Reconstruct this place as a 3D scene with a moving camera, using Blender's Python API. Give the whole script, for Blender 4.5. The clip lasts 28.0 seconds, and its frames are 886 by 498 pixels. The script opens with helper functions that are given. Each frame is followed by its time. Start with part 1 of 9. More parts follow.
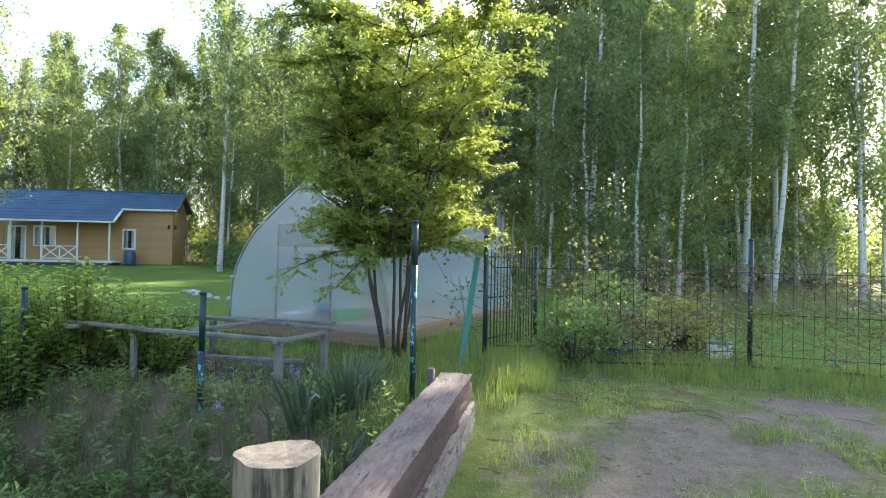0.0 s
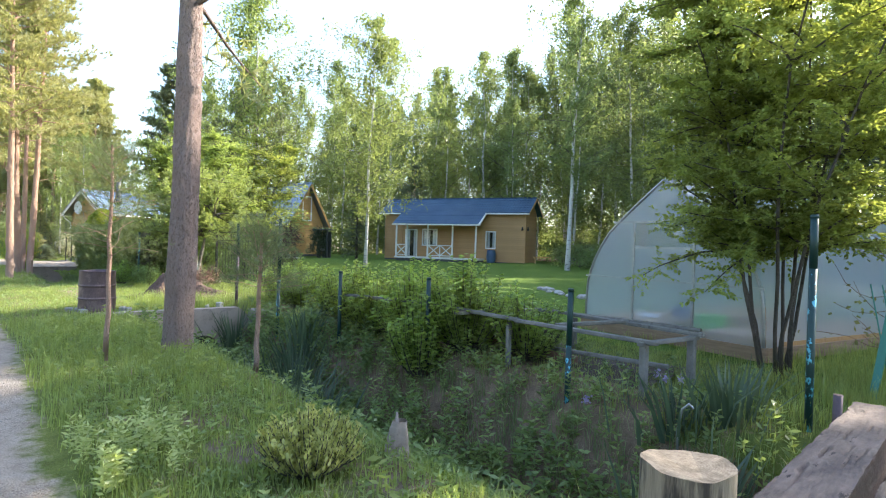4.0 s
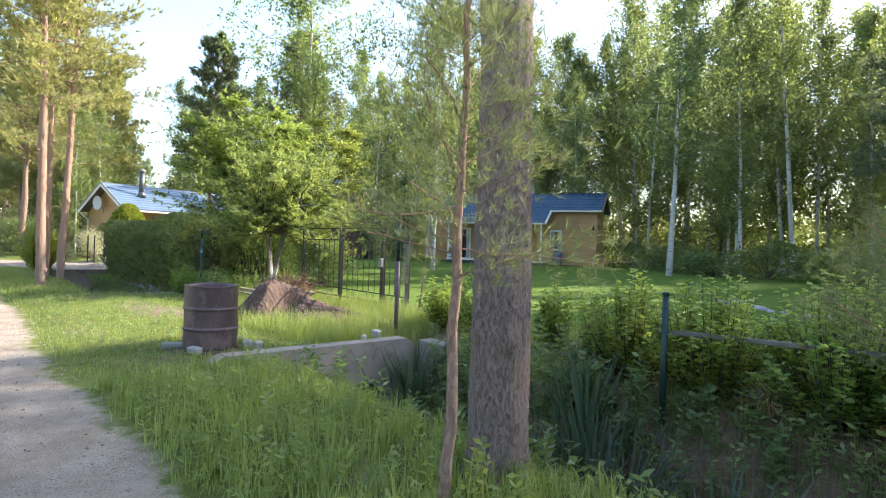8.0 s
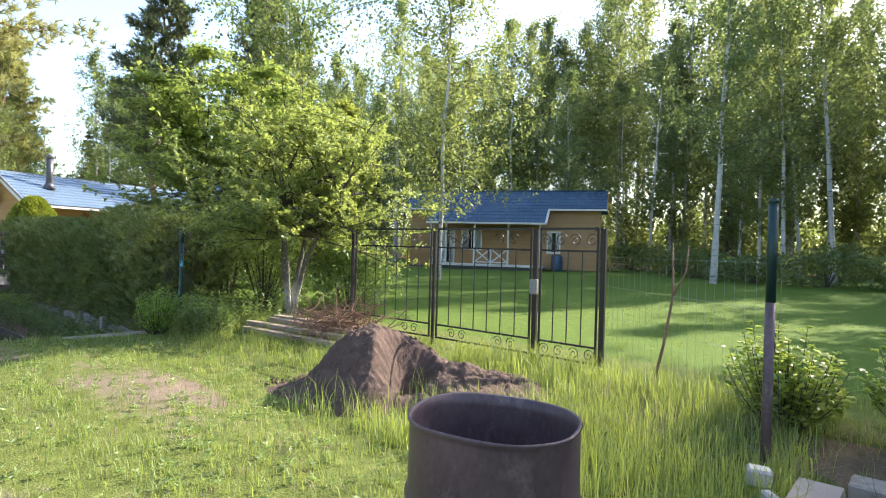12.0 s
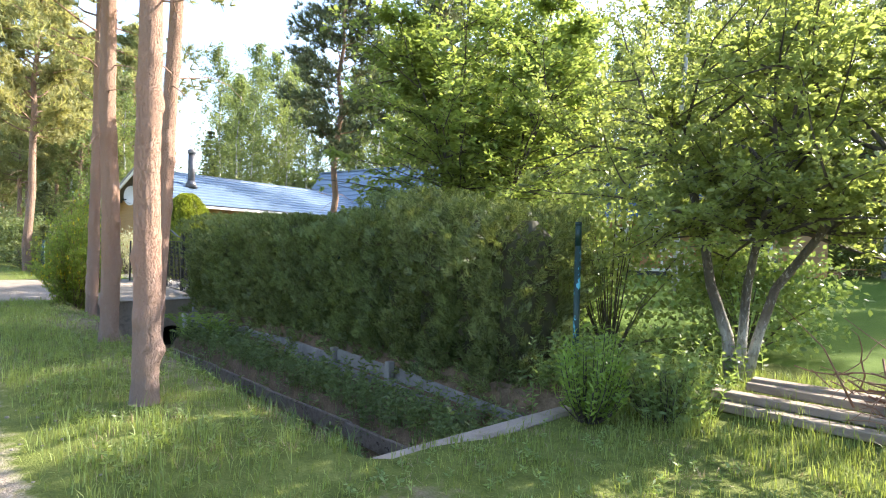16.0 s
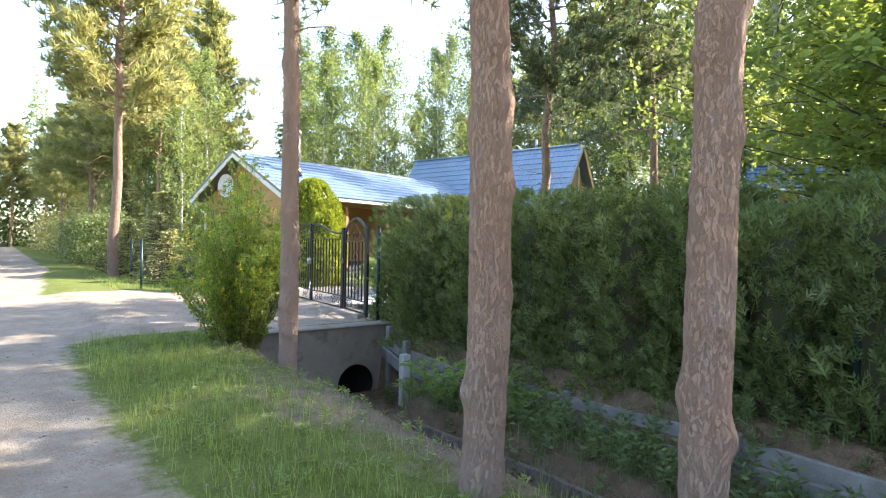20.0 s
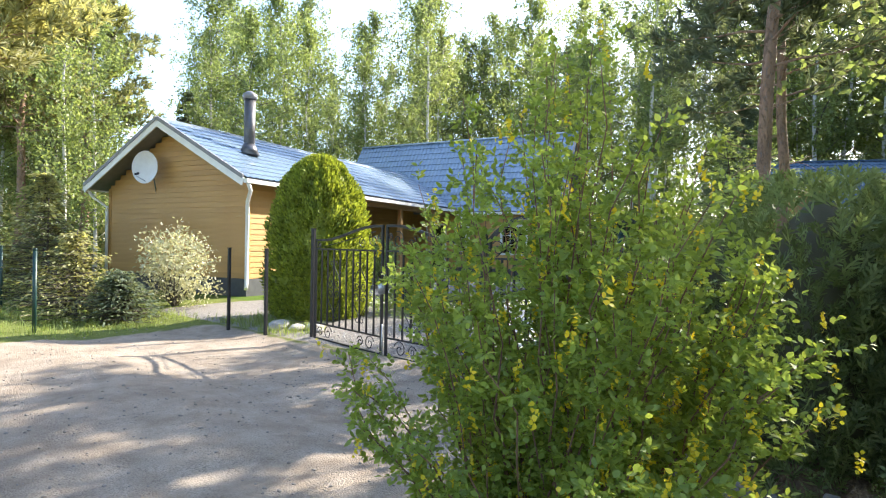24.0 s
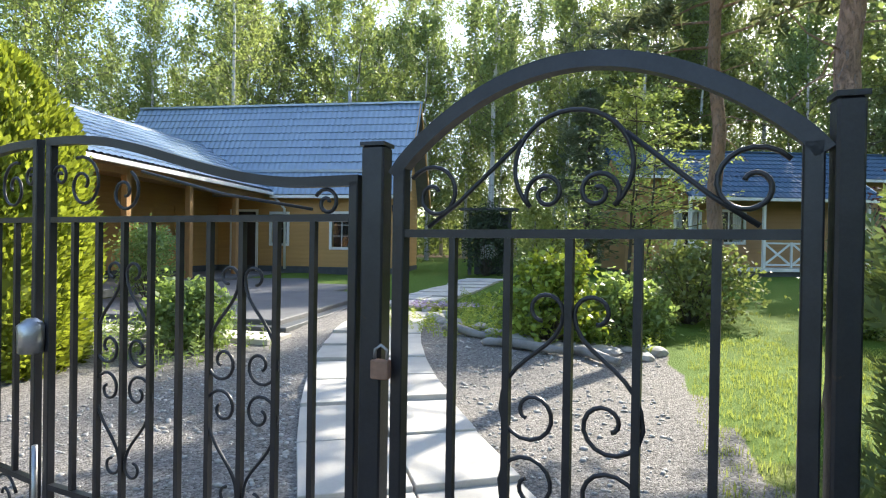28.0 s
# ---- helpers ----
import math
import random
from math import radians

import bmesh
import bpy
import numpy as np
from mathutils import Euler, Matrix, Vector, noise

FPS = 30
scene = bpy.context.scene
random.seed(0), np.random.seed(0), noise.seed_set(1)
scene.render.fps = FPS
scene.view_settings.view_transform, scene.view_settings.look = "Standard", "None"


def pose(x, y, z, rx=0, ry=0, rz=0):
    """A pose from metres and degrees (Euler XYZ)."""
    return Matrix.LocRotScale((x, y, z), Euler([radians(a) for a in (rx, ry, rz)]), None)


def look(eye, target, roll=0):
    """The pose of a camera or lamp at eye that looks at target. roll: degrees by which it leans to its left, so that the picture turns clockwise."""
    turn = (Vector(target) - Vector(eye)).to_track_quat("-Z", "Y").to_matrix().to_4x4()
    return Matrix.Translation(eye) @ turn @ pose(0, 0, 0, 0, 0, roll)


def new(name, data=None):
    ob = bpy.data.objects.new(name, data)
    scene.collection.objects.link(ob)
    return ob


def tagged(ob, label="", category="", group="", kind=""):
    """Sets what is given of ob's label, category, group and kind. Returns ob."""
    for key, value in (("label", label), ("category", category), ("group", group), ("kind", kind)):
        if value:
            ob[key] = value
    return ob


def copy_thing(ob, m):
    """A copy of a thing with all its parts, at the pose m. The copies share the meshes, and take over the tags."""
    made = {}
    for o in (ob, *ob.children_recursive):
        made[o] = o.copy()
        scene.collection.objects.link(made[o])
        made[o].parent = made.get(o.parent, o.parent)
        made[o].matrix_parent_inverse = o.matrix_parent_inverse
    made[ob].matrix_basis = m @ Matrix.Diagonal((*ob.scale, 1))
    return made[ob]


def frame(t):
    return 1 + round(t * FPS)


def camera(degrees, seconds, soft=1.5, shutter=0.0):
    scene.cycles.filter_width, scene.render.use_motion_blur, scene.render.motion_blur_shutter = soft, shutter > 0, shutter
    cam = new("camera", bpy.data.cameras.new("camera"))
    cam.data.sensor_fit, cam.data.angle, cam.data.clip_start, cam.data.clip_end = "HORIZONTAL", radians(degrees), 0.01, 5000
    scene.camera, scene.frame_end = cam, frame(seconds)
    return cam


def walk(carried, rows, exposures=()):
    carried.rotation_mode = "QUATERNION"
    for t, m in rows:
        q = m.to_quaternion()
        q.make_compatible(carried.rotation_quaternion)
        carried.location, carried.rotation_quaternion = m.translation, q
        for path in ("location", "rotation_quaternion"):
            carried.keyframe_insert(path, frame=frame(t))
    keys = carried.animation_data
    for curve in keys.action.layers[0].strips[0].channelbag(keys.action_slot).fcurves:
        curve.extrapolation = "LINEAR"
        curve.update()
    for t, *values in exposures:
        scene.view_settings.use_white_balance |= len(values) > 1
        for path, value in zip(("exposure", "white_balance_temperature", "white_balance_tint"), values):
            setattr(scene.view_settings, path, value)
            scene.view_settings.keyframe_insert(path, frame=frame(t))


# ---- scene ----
cam = camera(76.0, 28.0, soft=1.1)
PATH = [
    (0, (3.133, -3.079, 1.583), (2.598, -1.152, 1.602), 1.1),
    (0.5, (3.186, -3.012, 1.562), (2.308, -1.216, 1.575), 1.2),
    (1, (3.191, -2.989, 1.556), (2.095, -1.316, 1.567), 1.2),
    (1.5, (3.191, -2.979, 1.547), (1.94, -1.418, 1.555), 1.1),
    (2, (3.198, -2.989, 1.554), (1.847, -1.514, 1.558), 1.2),
    (2.5, (3.197, -3.019, 1.565), (1.781, -1.606, 1.566), 1.3),
    (3, (3.187, -3.054, 1.572), (1.72, -1.695, 1.569), 1.1),
    (3.5, (3.081, -3.111, 1.565), (1.581, -1.789, 1.562), 1.5),
    (5.5, (1.484, -3.266, 1.546), (-0.03, -1.958, 1.535), 1.8),
    (6, (0.67, -3.346, 1.484), (-0.844, -2.04, 1.473), 1.8),
    (6.5, (-0.131, -3.486, 1.458), (-1.65, -2.185, 1.447), 2.0),
    (7, (-0.992, -3.473, 1.462), (-2.511, -2.172, 1.453), 1.9),
    (7.5, (-1.868, -3.538, 1.482), (-3.381, -2.23, 1.471), 1.9),
    (8, (-2.704, -3.481, 1.466), (-4.209, -2.164, 1.46), 1.9),
    (8.5, (-3.491, -3.441, 1.476), (-4.984, -2.111, 1.471), 2.0),
    (9, (-4.232, -3.332, 1.492), (-5.706, -1.98, 1.489), 1.9),
    (9.5, (-4.987, -3.156, 1.49), (-6.432, -1.773, 1.485), 1.8),
    (10, (-5.72, -2.995, 1.47), (-7.125, -1.572, 1.47), 1.7),
    (10.5, (-6.493, -2.865, 1.524), (-7.87, -1.415, 1.523), 1.8),
    (11, (-7.169, -2.814, 1.54), (-8.521, -1.34, 1.542), 1.7),
    (11.5, (-7.995, -2.795, 1.52), (-9.319, -1.296, 1.523), 1.8),
    (13.5, (-11.146, -2.426, 1.527), (-12.449, -0.909, 1.533), 1.7),
    (14, (-12.026, -2.484, 1.503), (-13.324, -0.962, 1.511), 1.8),
    (14.5, (-12.885, -2.625, 1.498), (-14.19, -1.109, 1.501), 1.7),
    (15, (-13.829, -2.627, 1.509), (-15.199, -1.169, 1.496), 1.3),
    (15.5, (-14.68, -2.84, 1.452), (-16.098, -1.429, 1.453), 1.5),
    (16, (-15.531, -2.986, 1.451), (-17.022, -1.652, 1.453), 1.5),
    (16.5, (-16.398, -3.072, 1.402), (-17.93, -1.787, 1.405), 1.5),
    (17, (-17.26, -3.202, 1.393), (-18.824, -1.954, 1.39), 1.6),
    (17.5, (-18.067, -3.261, 1.359), (-19.64, -2.026, 1.358), 1.5),
    (18, (-18.909, -3.424, 1.423), (-20.486, -2.194, 1.411), 1.3),
    (18.5, (-19.689, -3.517, 1.412), (-21.271, -2.294, 1.398), 1.2),
    (19, (-20.554, -3.477, 1.415), (-22.139, -2.258, 1.401), 1.2),
    (19.5, (-21.364, -3.36, 1.418), (-22.947, -2.138, 1.404), 1.0),
    (20, (-22.264, -3.286, 1.401), (-23.837, -2.052, 1.388), 1.1),
    (20.5, (-23.028, -3.227, 1.401), (-24.58, -1.966, 1.389), 1.1),
    (21, (-23.857, -3.221, 1.448), (-25.384, -1.929, 1.432), 1.3),
    (21.5, (-24.63, -3.205, 1.482), (-26.131, -1.884, 1.464), 1.2),
    (23.5, (-28.167, -3.17, 1.582), (-29.479, -1.661, 1.57), 1.1),
    (24, (-28.907, -3.0, 1.581), (-30.186, -1.462, 1.568), 1.0),
    (24.5, (-29.562, -2.775, 1.598), (-30.821, -1.221, 1.582), 0.6),
    (25, (-30.124, -2.512, 1.609), (-31.331, -0.918, 1.588), 0.3),
    (25.5, (-30.697, -2.273, 1.563), (-31.824, -0.621, 1.553), 0.4),
    (26, (-31.065, -1.83, 1.505), (-32.086, -0.111, 1.503), 0.2),
    (26.5, (-31.404, -1.328, 1.5), (-32.328, 0.446, 1.482), -0.1),
    (27, (-31.561, -0.659, 1.416), (-32.432, 1.141, 1.397), -0.5),
    (27.5, (-31.769, 0.045, 1.406), (-32.546, 1.888, 1.384), 0.3),
    (28, (-31.855, 0.715, 1.404), (-32.59, 2.574, 1.392), 0.9),
]
walk(cam, [(t, look(eye, target, roll)) for t, eye, target, roll in PATH], exposures=((0.0, 2.36, 6550, 11), (2.0, 2.2, 6550, 10), (5.0, 2.15, 6600, 12), (9.5, 1.85, 6650, 12), (14.0, 1.9, 6650, 14), (16.0, 2.2, 6650, 14), (18.0, 2.35, 6650, 13), (21.0, 2.4, 6650, 13), (22.5, 2.25, 6650, 13), (24.0, 2.05, 6650, 11), (25.0, 1.66, 6600, 12), (27.0, 1.7, 6600, 12), (28.0, 1.84, 6450, 9)))


# world, sun, exposure
SUN_EL, SUN_AZ = 34.0, 16.0
world = bpy.data.worlds.new("sky_world")
scene.world = world
world.use_nodes = True
wn = world.node_tree
sky = wn.nodes.new("ShaderNodeTexSky")
sky.sky_type, sky.sun_disc = "NISHITA", False
sky.sun_elevation, sky.sun_rotation = radians(SUN_EL), radians(SUN_AZ)
sky.air_density, sky.dust_density = 1.0, 1.2
wn.nodes["Background"].inputs["Strength"].default_value = 0.15
wn.links.new(sky.outputs[0], wn.nodes["Background"].inputs["Color"])
sun_data = bpy.data.lights.new("sun", "SUN")
sun_data.energy, sun_data.angle, sun_data.color = 4.0, radians(0.6), (1.0, 0.93, 0.80)
sun = new("sun", sun_data)
sun_dir = Vector((math.sin(radians(SUN_AZ)) * math.cos(radians(SUN_EL)), math.cos(radians(SUN_AZ)) * math.cos(radians(SUN_EL)), math.sin(radians(SUN_EL))))
sun.matrix_world = look(sun_dir * 60, (0, 0, 0))


# ---- materials ----
def nodes_of(name):
    m = bpy.data.materials.new(name)
    m.use_nodes = True
    nt = m.node_tree
    return m, nt, nt.nodes["Principled BSDF"]


def coords(nt, scale, stretch=(1, 1, 1), kind="Object"):
    tc = nt.nodes.new("ShaderNodeTexCoord")
    mp = nt.nodes.new("ShaderNodeMapping")
    mp.inputs["Scale"].default_value = [scale * s for s in stretch]
    if kind == "World":
        geo = nt.nodes.new("ShaderNodeNewGeometry")
        nt.links.new(geo.outputs["Position"], mp.inputs[0])
    else:
        nt.links.new(tc.outputs[kind], mp.inputs[0])
    return mp.outputs[0]


def noise_tex(nt, vec, scale=1.0, detail=4, rough=0.55, distort=0.0):
    n = nt.nodes.new("ShaderNodeTexNoise")
    n.inputs["Scale"].default_value, n.inputs["Detail"].default_value = scale, detail
    n.inputs["Roughness"].default_value, n.inputs["Distortion"].default_value = rough, distort
    nt.links.new(vec, n.inputs["Vector"])
    return n.outputs["Fac"]


def ramp(nt, fac, stops):
    r = nt.nodes.new("ShaderNodeValToRGB")
    el = r.color_ramp.elements
    while len(el) < len(stops):
        el.new(0.5)
    for e, (p, c) in zip(el, stops):
        e.position, e.color = p, (*c, 1)
    nt.links.new(fac, r.inputs[0])
    return r.outputs[0]


def mixc(nt, fac, a, b, mode="MIX"):
    m = nt.nodes.new("ShaderNodeMix")
    m.data_type, m.blend_type = "RGBA", mode
    for sock, v in ((m.inputs["Factor"], fac), (m.inputs["A"], a), (m.inputs["B"], b)):
        if hasattr(v, "is_linked"):
            nt.links.new(v, sock)
        else:
            sock.default_value = v if not isinstance(v, tuple) else (*v, 1)
    return m.outputs["Result"]


def arith(nt, op, a, b=0.5, clamp=False):
    m = nt.nodes.new("ShaderNodeMath")
    m.operation, m.use_clamp = op, clamp
    for i, v in enumerate((a, b)):
        if hasattr(v, "is_linked"):
            nt.links.new(v, m.inputs[i])
        else:
            m.inputs[i].default_value = v
    return m.outputs[0]


def bump(nt, bsdf, height, strength=0.4, dist=0.02):
    b = nt.nodes.new("ShaderNodeBump")
    b.inputs["Strength"].default_value, b.inputs["Distance"].default_value = strength, dist
    nt.links.new(height, b.inputs["Height"])
    nt.links.new(b.outputs[0], bsdf.inputs["Normal"])


def surface(name, dark, light, rough=0.7, metal=0.0, scale=6.0, stretch=(1, 1, 1), fine=60.0, bump_s=0.3, bump_d=0.01, spots=None, kind="Object", vary=0.0):
    """A painted, wooden, stone or metal surface with colour at two scales and fine relief."""
    m, nt, b = nodes_of(name)
    v = coords(nt, 1.0, stretch, kind)
    big, small = noise_tex(nt, v, scale, 3), noise_tex(nt, v, fine, 5, 0.65)
    f = arith(nt, "ADD", arith(nt, "MULTIPLY", big, 0.6), arith(nt, "MULTIPLY", small, 0.4))
    col = ramp(nt, f, [(0.3, dark), (0.7, light)])
    if spots:
        s_col, s_lo, s_hi, s_scale = spots
        col = mixc(nt, ramp(nt, noise_tex(nt, v, s_scale, 6, 0.7), [(s_lo, (0, 0, 0)), (s_hi, (1, 1, 1))]), col, s_col)
    if vary:
        oi = nt.nodes.new("ShaderNodeObjectInfo")
        hsv = nt.nodes.new("ShaderNodeHueSaturation")
        nt.links.new(arith(nt, "ADD", arith(nt, "MULTIPLY", oi.outputs["Random"], 2 * vary), 1 - vary), hsv.inputs["Value"])
        nt.links.new(col, hsv.inputs["Color"])
        col = hsv.outputs[0]
    nt.links.new(col, b.inputs["Base Color"])
    nt.links.new(ramp(nt, small, [(0.2, (rough * 0.8,) * 3), (0.8, (min(1, rough * 1.15),) * 3)]), b.inputs["Roughness"])
    b.inputs["Metallic"].default_value = metal
    bump(nt, b, f, bump_s, bump_d)
    return m


def leafy(name, dark, light, trans=0.45, rough=0.42, patch=0.6, hue=0.02, sat=0.72):
    """Leaves: each leaf its own tint, a slow change over the crown, light passing through."""
    m, nt, b = nodes_of(name)
    geo = nt.nodes.new("ShaderNodeNewGeometry")
    oi = nt.nodes.new("ShaderNodeObjectInfo")
    big = noise_tex(nt, coords(nt, 1.0, kind="World"), patch, 2)
    f = arith(nt, "ADD", arith(nt, "MULTIPLY", geo.outputs["Random Per Island"], 0.55), arith(nt, "MULTIPLY", big, 0.45))
    col = ramp(nt, f, [(0.2, dark), (0.75, light)])
    hsv = nt.nodes.new("ShaderNodeHueSaturation")
    hsv.inputs["Saturation"].default_value = sat
    nt.links.new(col, hsv.inputs["Color"])
    nt.links.new(arith(nt, "ADD", arith(nt, "MULTIPLY", oi.outputs["Random"], 2 * hue), 0.5 - hue), hsv.inputs["Hue"])
    nt.links.new(hsv.outputs[0], b.inputs["Base Color"])
    b.inputs["Roughness"].default_value = rough
    b.inputs["Specular IOR Level"].default_value = 0.5
    tr = nt.nodes.new("ShaderNodeBsdfTranslucent")
    warm = mixc(nt, 0.5, hsv.outputs[0], (light[0] * 1.6, light[1] * 1.4, light[2] * 0.85))
    nt.links.new(warm, tr.inputs[0])
    mx = nt.nodes.new("ShaderNodeMixShader")
    mx.inputs[0].default_value = trans
    nt.links.new(b.outputs[0], mx.inputs[1])
    nt.links.new(tr.outputs[0], mx.inputs[2])
    nt.links.new(mx.outputs[0], nt.nodes["Material Output"].inputs[0])
    return m


def bark(name, low, high, crack, z0, z1, scale=14.0, white=False, rifts=0.62, plates=0.6):
    """Bark in plates, drawn out upward; its colour changes with height from low to high."""
    m, nt, b = nodes_of(name)
    geo = nt.nodes.new("ShaderNodeNewGeometry")
    sep = nt.nodes.new("ShaderNodeSeparateXYZ")
    nt.links.new(geo.outputs["Position"], sep.inputs[0])
    mr = nt.nodes.new("ShaderNodeMapRange")
    mr.inputs[1].default_value, mr.inputs[2].default_value = z0, z1
    v = coords(nt, 1.0, (1, 1, 0.42) if not white else (1, 1, 3.0), "World")
    wob = noise_tex(nt, v, 5.0, 3)
    nt.links.new(arith(nt, "ADD", sep.outputs[2], arith(nt, "MULTIPLY", wob, (z1 - z0) * 0.8)), mr.inputs[0])
    base = mixc(nt, mr.outputs[0], low, high)
    fine = noise_tex(nt, v, 60.0, 5, 0.7)
    if white:
        marks = ramp(nt, noise_tex(nt, v, 4.0, 4, 0.6), [(0.58, (0, 0, 0)), (0.66, (1, 1, 1))])
        col = mixc(nt, marks, base, crack)
    else:
        rift = noise_tex(nt, v, scale, 6, 0.68, 0.6)
        edge = arith(nt, "MULTIPLY", ramp(nt, rift, [(0.36, (1, 1, 1)), (0.50, (0, 0, 0))]), rifts)
        col = mixc(nt, edge, base, crack)
    flakes = ramp(nt, noise_tex(nt, v, 30.0, 4, 0.6, 0.5), [(0.60, (0, 0, 0)), (0.64, (1, 1, 1))])
    col = mixc(nt, arith(nt, "MULTIPLY", flakes, 0.0 if white else plates), col, tuple(sum(low) * 0.34 * k for k in (1.72, 1.66, 1.62)))
    blush = noise_tex(nt, v, 3.0, 4, 0.6)
    col = mixc(nt, ramp(nt, blush, [(0.45, (0, 0, 0)), (0.7, (0.0 if white else 0.5,) * 3)]), col, tuple(c * k for c, k in zip(high, (1.05, 0.92, 0.85))))
    col = mixc(nt, arith(nt, "MULTIPLY", fine, 0.4), col, tuple(c * 0.55 for c in low))
    nt.links.new(col, b.inputs["Base Color"])
    b.inputs["Roughness"].default_value = 0.9
    h = fine if white else arith(nt, "ADD", arith(nt, "ADD", ramp(nt, rift, [(0.36, (0, 0, 0)), (0.52, (1, 1, 1))]), arith(nt, "MULTIPLY", flakes, 0.5)), arith(nt, "MULTIPLY", fine, 0.5))
    bump(nt, b, h, 0.8 if not white else 0.25, 0.02)
    return m


M = {}
M["siding"] = surface("ochre_siding", (0.40, 0.215, 0.065), (0.53, 0.31, 0.105), 0.55, scale=1.3, stretch=(0.6, 0.6, 4), fine=40, bump_s=0.15, vary=0.06)
M["siding_tan"] = surface("tan_siding", (0.36, 0.20, 0.085), (0.46, 0.27, 0.12), 0.6, scale=1.3, stretch=(0.6, 0.6, 4), fine=40, bump_s=0.15, vary=0.06)
M["white_paint"] = surface("white_paint", (0.66, 0.66, 0.63), (0.82, 0.82, 0.79), 0.45, scale=3, fine=80, bump_s=0.08, spots=((0.42, 0.40, 0.36), 0.68, 0.8, 5))
M["roof_blue"] = surface("blue_tile_roof", (0.12, 0.19, 0.275), (0.19, 0.27, 0.36), 0.45, scale=0.8, fine=25, bump_s=0.05)
M["roof_dark"] = surface("blue_grey_roof", (0.055, 0.1, 0.165), (0.085, 0.145, 0.22), 0.7, scale=1.0, fine=25, bump_s=0.05)
for k_ in ("roof_blue", "roof_dark"):
    M[k_].node_tree.nodes["Principled BSDF"].inputs["Specular IOR Level"].default_value = 1.0 if k_ == "roof_blue" else 0.2
M["roof_blue"].node_tree.nodes["Principled BSDF"].inputs["Coat Weight"].default_value = 1.0
M["roof_blue"].node_tree.nodes["Principled BSDF"].inputs["Coat Roughness"].default_value = 0.25
M["roof_blue"].node_tree.nodes["Principled BSDF"].inputs["Coat IOR"].default_value = 1.9
M["plinth"] = surface("plinth_board", (0.05, 0.055, 0.06), (0.09, 0.095, 0.10), 0.7)
M["fascia"] = surface("grey_fascia", (0.17, 0.17, 0.18), (0.24, 0.24, 0.25), 0.5)
M["dark_door"] = surface("dark_door", (0.02, 0.015, 0.012), (0.04, 0.03, 0.025), 0.4)
M["pipe_grey"] = surface("dark_flue_metal", (0.09, 0.09, 0.095), (0.15, 0.15, 0.16), 0.4, 0.6)
M["log_wood"] = surface("honey_wood", (0.30, 0.16, 0.06), (0.45, 0.26, 0.11), 0.5, stretch=(6, 6, 0.6))
M["pale_wood"] = surface("bleached_wood", (0.36, 0.35, 0.345), (0.60, 0.585, 0.57), 0.85, scale=5, stretch=(3, 3, 0.5), fine=50, bump_s=0.5, spots=((0.2, 0.19, 0.18), 0.6, 0.75, 6))
M["plank_wood"] = surface("tan_plank_wood", (0.19, 0.145, 0.115), (0.40, 0.325, 0.265), 0.85, scale=4, stretch=(0.6, 4, 4), fine=40, bump_s=0.5, spots=((0.11, 0.085, 0.07), 0.6, 0.75, 5))
M["grey_wood"] = surface("weathered_wood", (0.16, 0.15, 0.145), (0.34, 0.325, 0.31), 0.85, scale=5, stretch=(1, 1, 1), fine=70, bump_s=0.6, spots=((0.09, 0.085, 0.075), 0.6, 0.75, 9))
M["frame_wood"] = surface("old_frame_wood", (0.10, 0.095, 0.088), (0.25, 0.235, 0.215), 0.9, scale=5, fine=70, bump_s=0.6, spots=((0.06, 0.055, 0.048), 0.56, 0.7, 9))
M["black_metal"] = surface("black_painted_metal", (0.012, 0.012, 0.016), (0.03, 0.03, 0.036), 0.42, 0.2, scale=8, fine=120, bump_s=0.12, spots=((0.07, 0.04, 0.025), 0.66, 0.74, 14))
M["brown_metal"] = surface("dark_brown_metal", (0.012, 0.010, 0.010), (0.028, 0.022, 0.022), 0.5, 0.2, scale=8, fine=120, bump_s=0.12)
M["green_paint"] = surface("green_post_paint", (0.004, 0.024, 0.024), (0.010, 0.048, 0.044), 0.42, 0.1, scale=5, fine=90)
M["flaking_paint"] = surface("flaking_post_paint", (0.004, 0.024, 0.024), (0.010, 0.048, 0.044), 0.45, 0.1, scale=5, stretch=(1, 1, 0.6), fine=90, spots=((0.10, 0.40, 0.50), 0.555, 0.575, 13))
M["mint_paint"] = surface("faded_mint_paint", (0.03, 0.17, 0.14), (0.06, 0.25, 0.20), 0.55, scale=5, fine=90)
M["steel"] = surface("galvanised_steel", (0.30, 0.31, 0.33), (0.45, 0.46, 0.48), 0.35, 0.8, scale=7, fine=60)
M["concrete"] = surface("concrete", (0.215, 0.178, 0.15), (0.375, 0.318, 0.27), 0.95, scale=2.2, fine=45, bump_s=0.8, bump_d=0.015, spots=((0.13, 0.112, 0.085), 0.54, 0.74, 3.5))
M["pale_slab"] = surface("pale_paving", (0.42, 0.39, 0.35), (0.56, 0.53, 0.48), 0.85, scale=3, fine=60, bump_s=0.3, vary=0.08)
M["terrace"] = surface("grey_terrace", (0.085, 0.085, 0.09), (0.135, 0.135, 0.14), 0.8, scale=3, fine=60)
M["stone"] = surface("field_stone", (0.24, 0.225, 0.21), (0.5, 0.48, 0.45), 0.85, scale=5, fine=50, bump_s=0.5, vary=0.2)
M["rust"] = surface("rusty_barrel", (0.055, 0.036, 0.042), (0.17, 0.115, 0.12), 0.5, 0.3, scale=3, stretch=(1, 1, 0.7), fine=40, bump_s=0.3, spots=((0.24, 0.175, 0.165), 0.52, 0.75, 5))
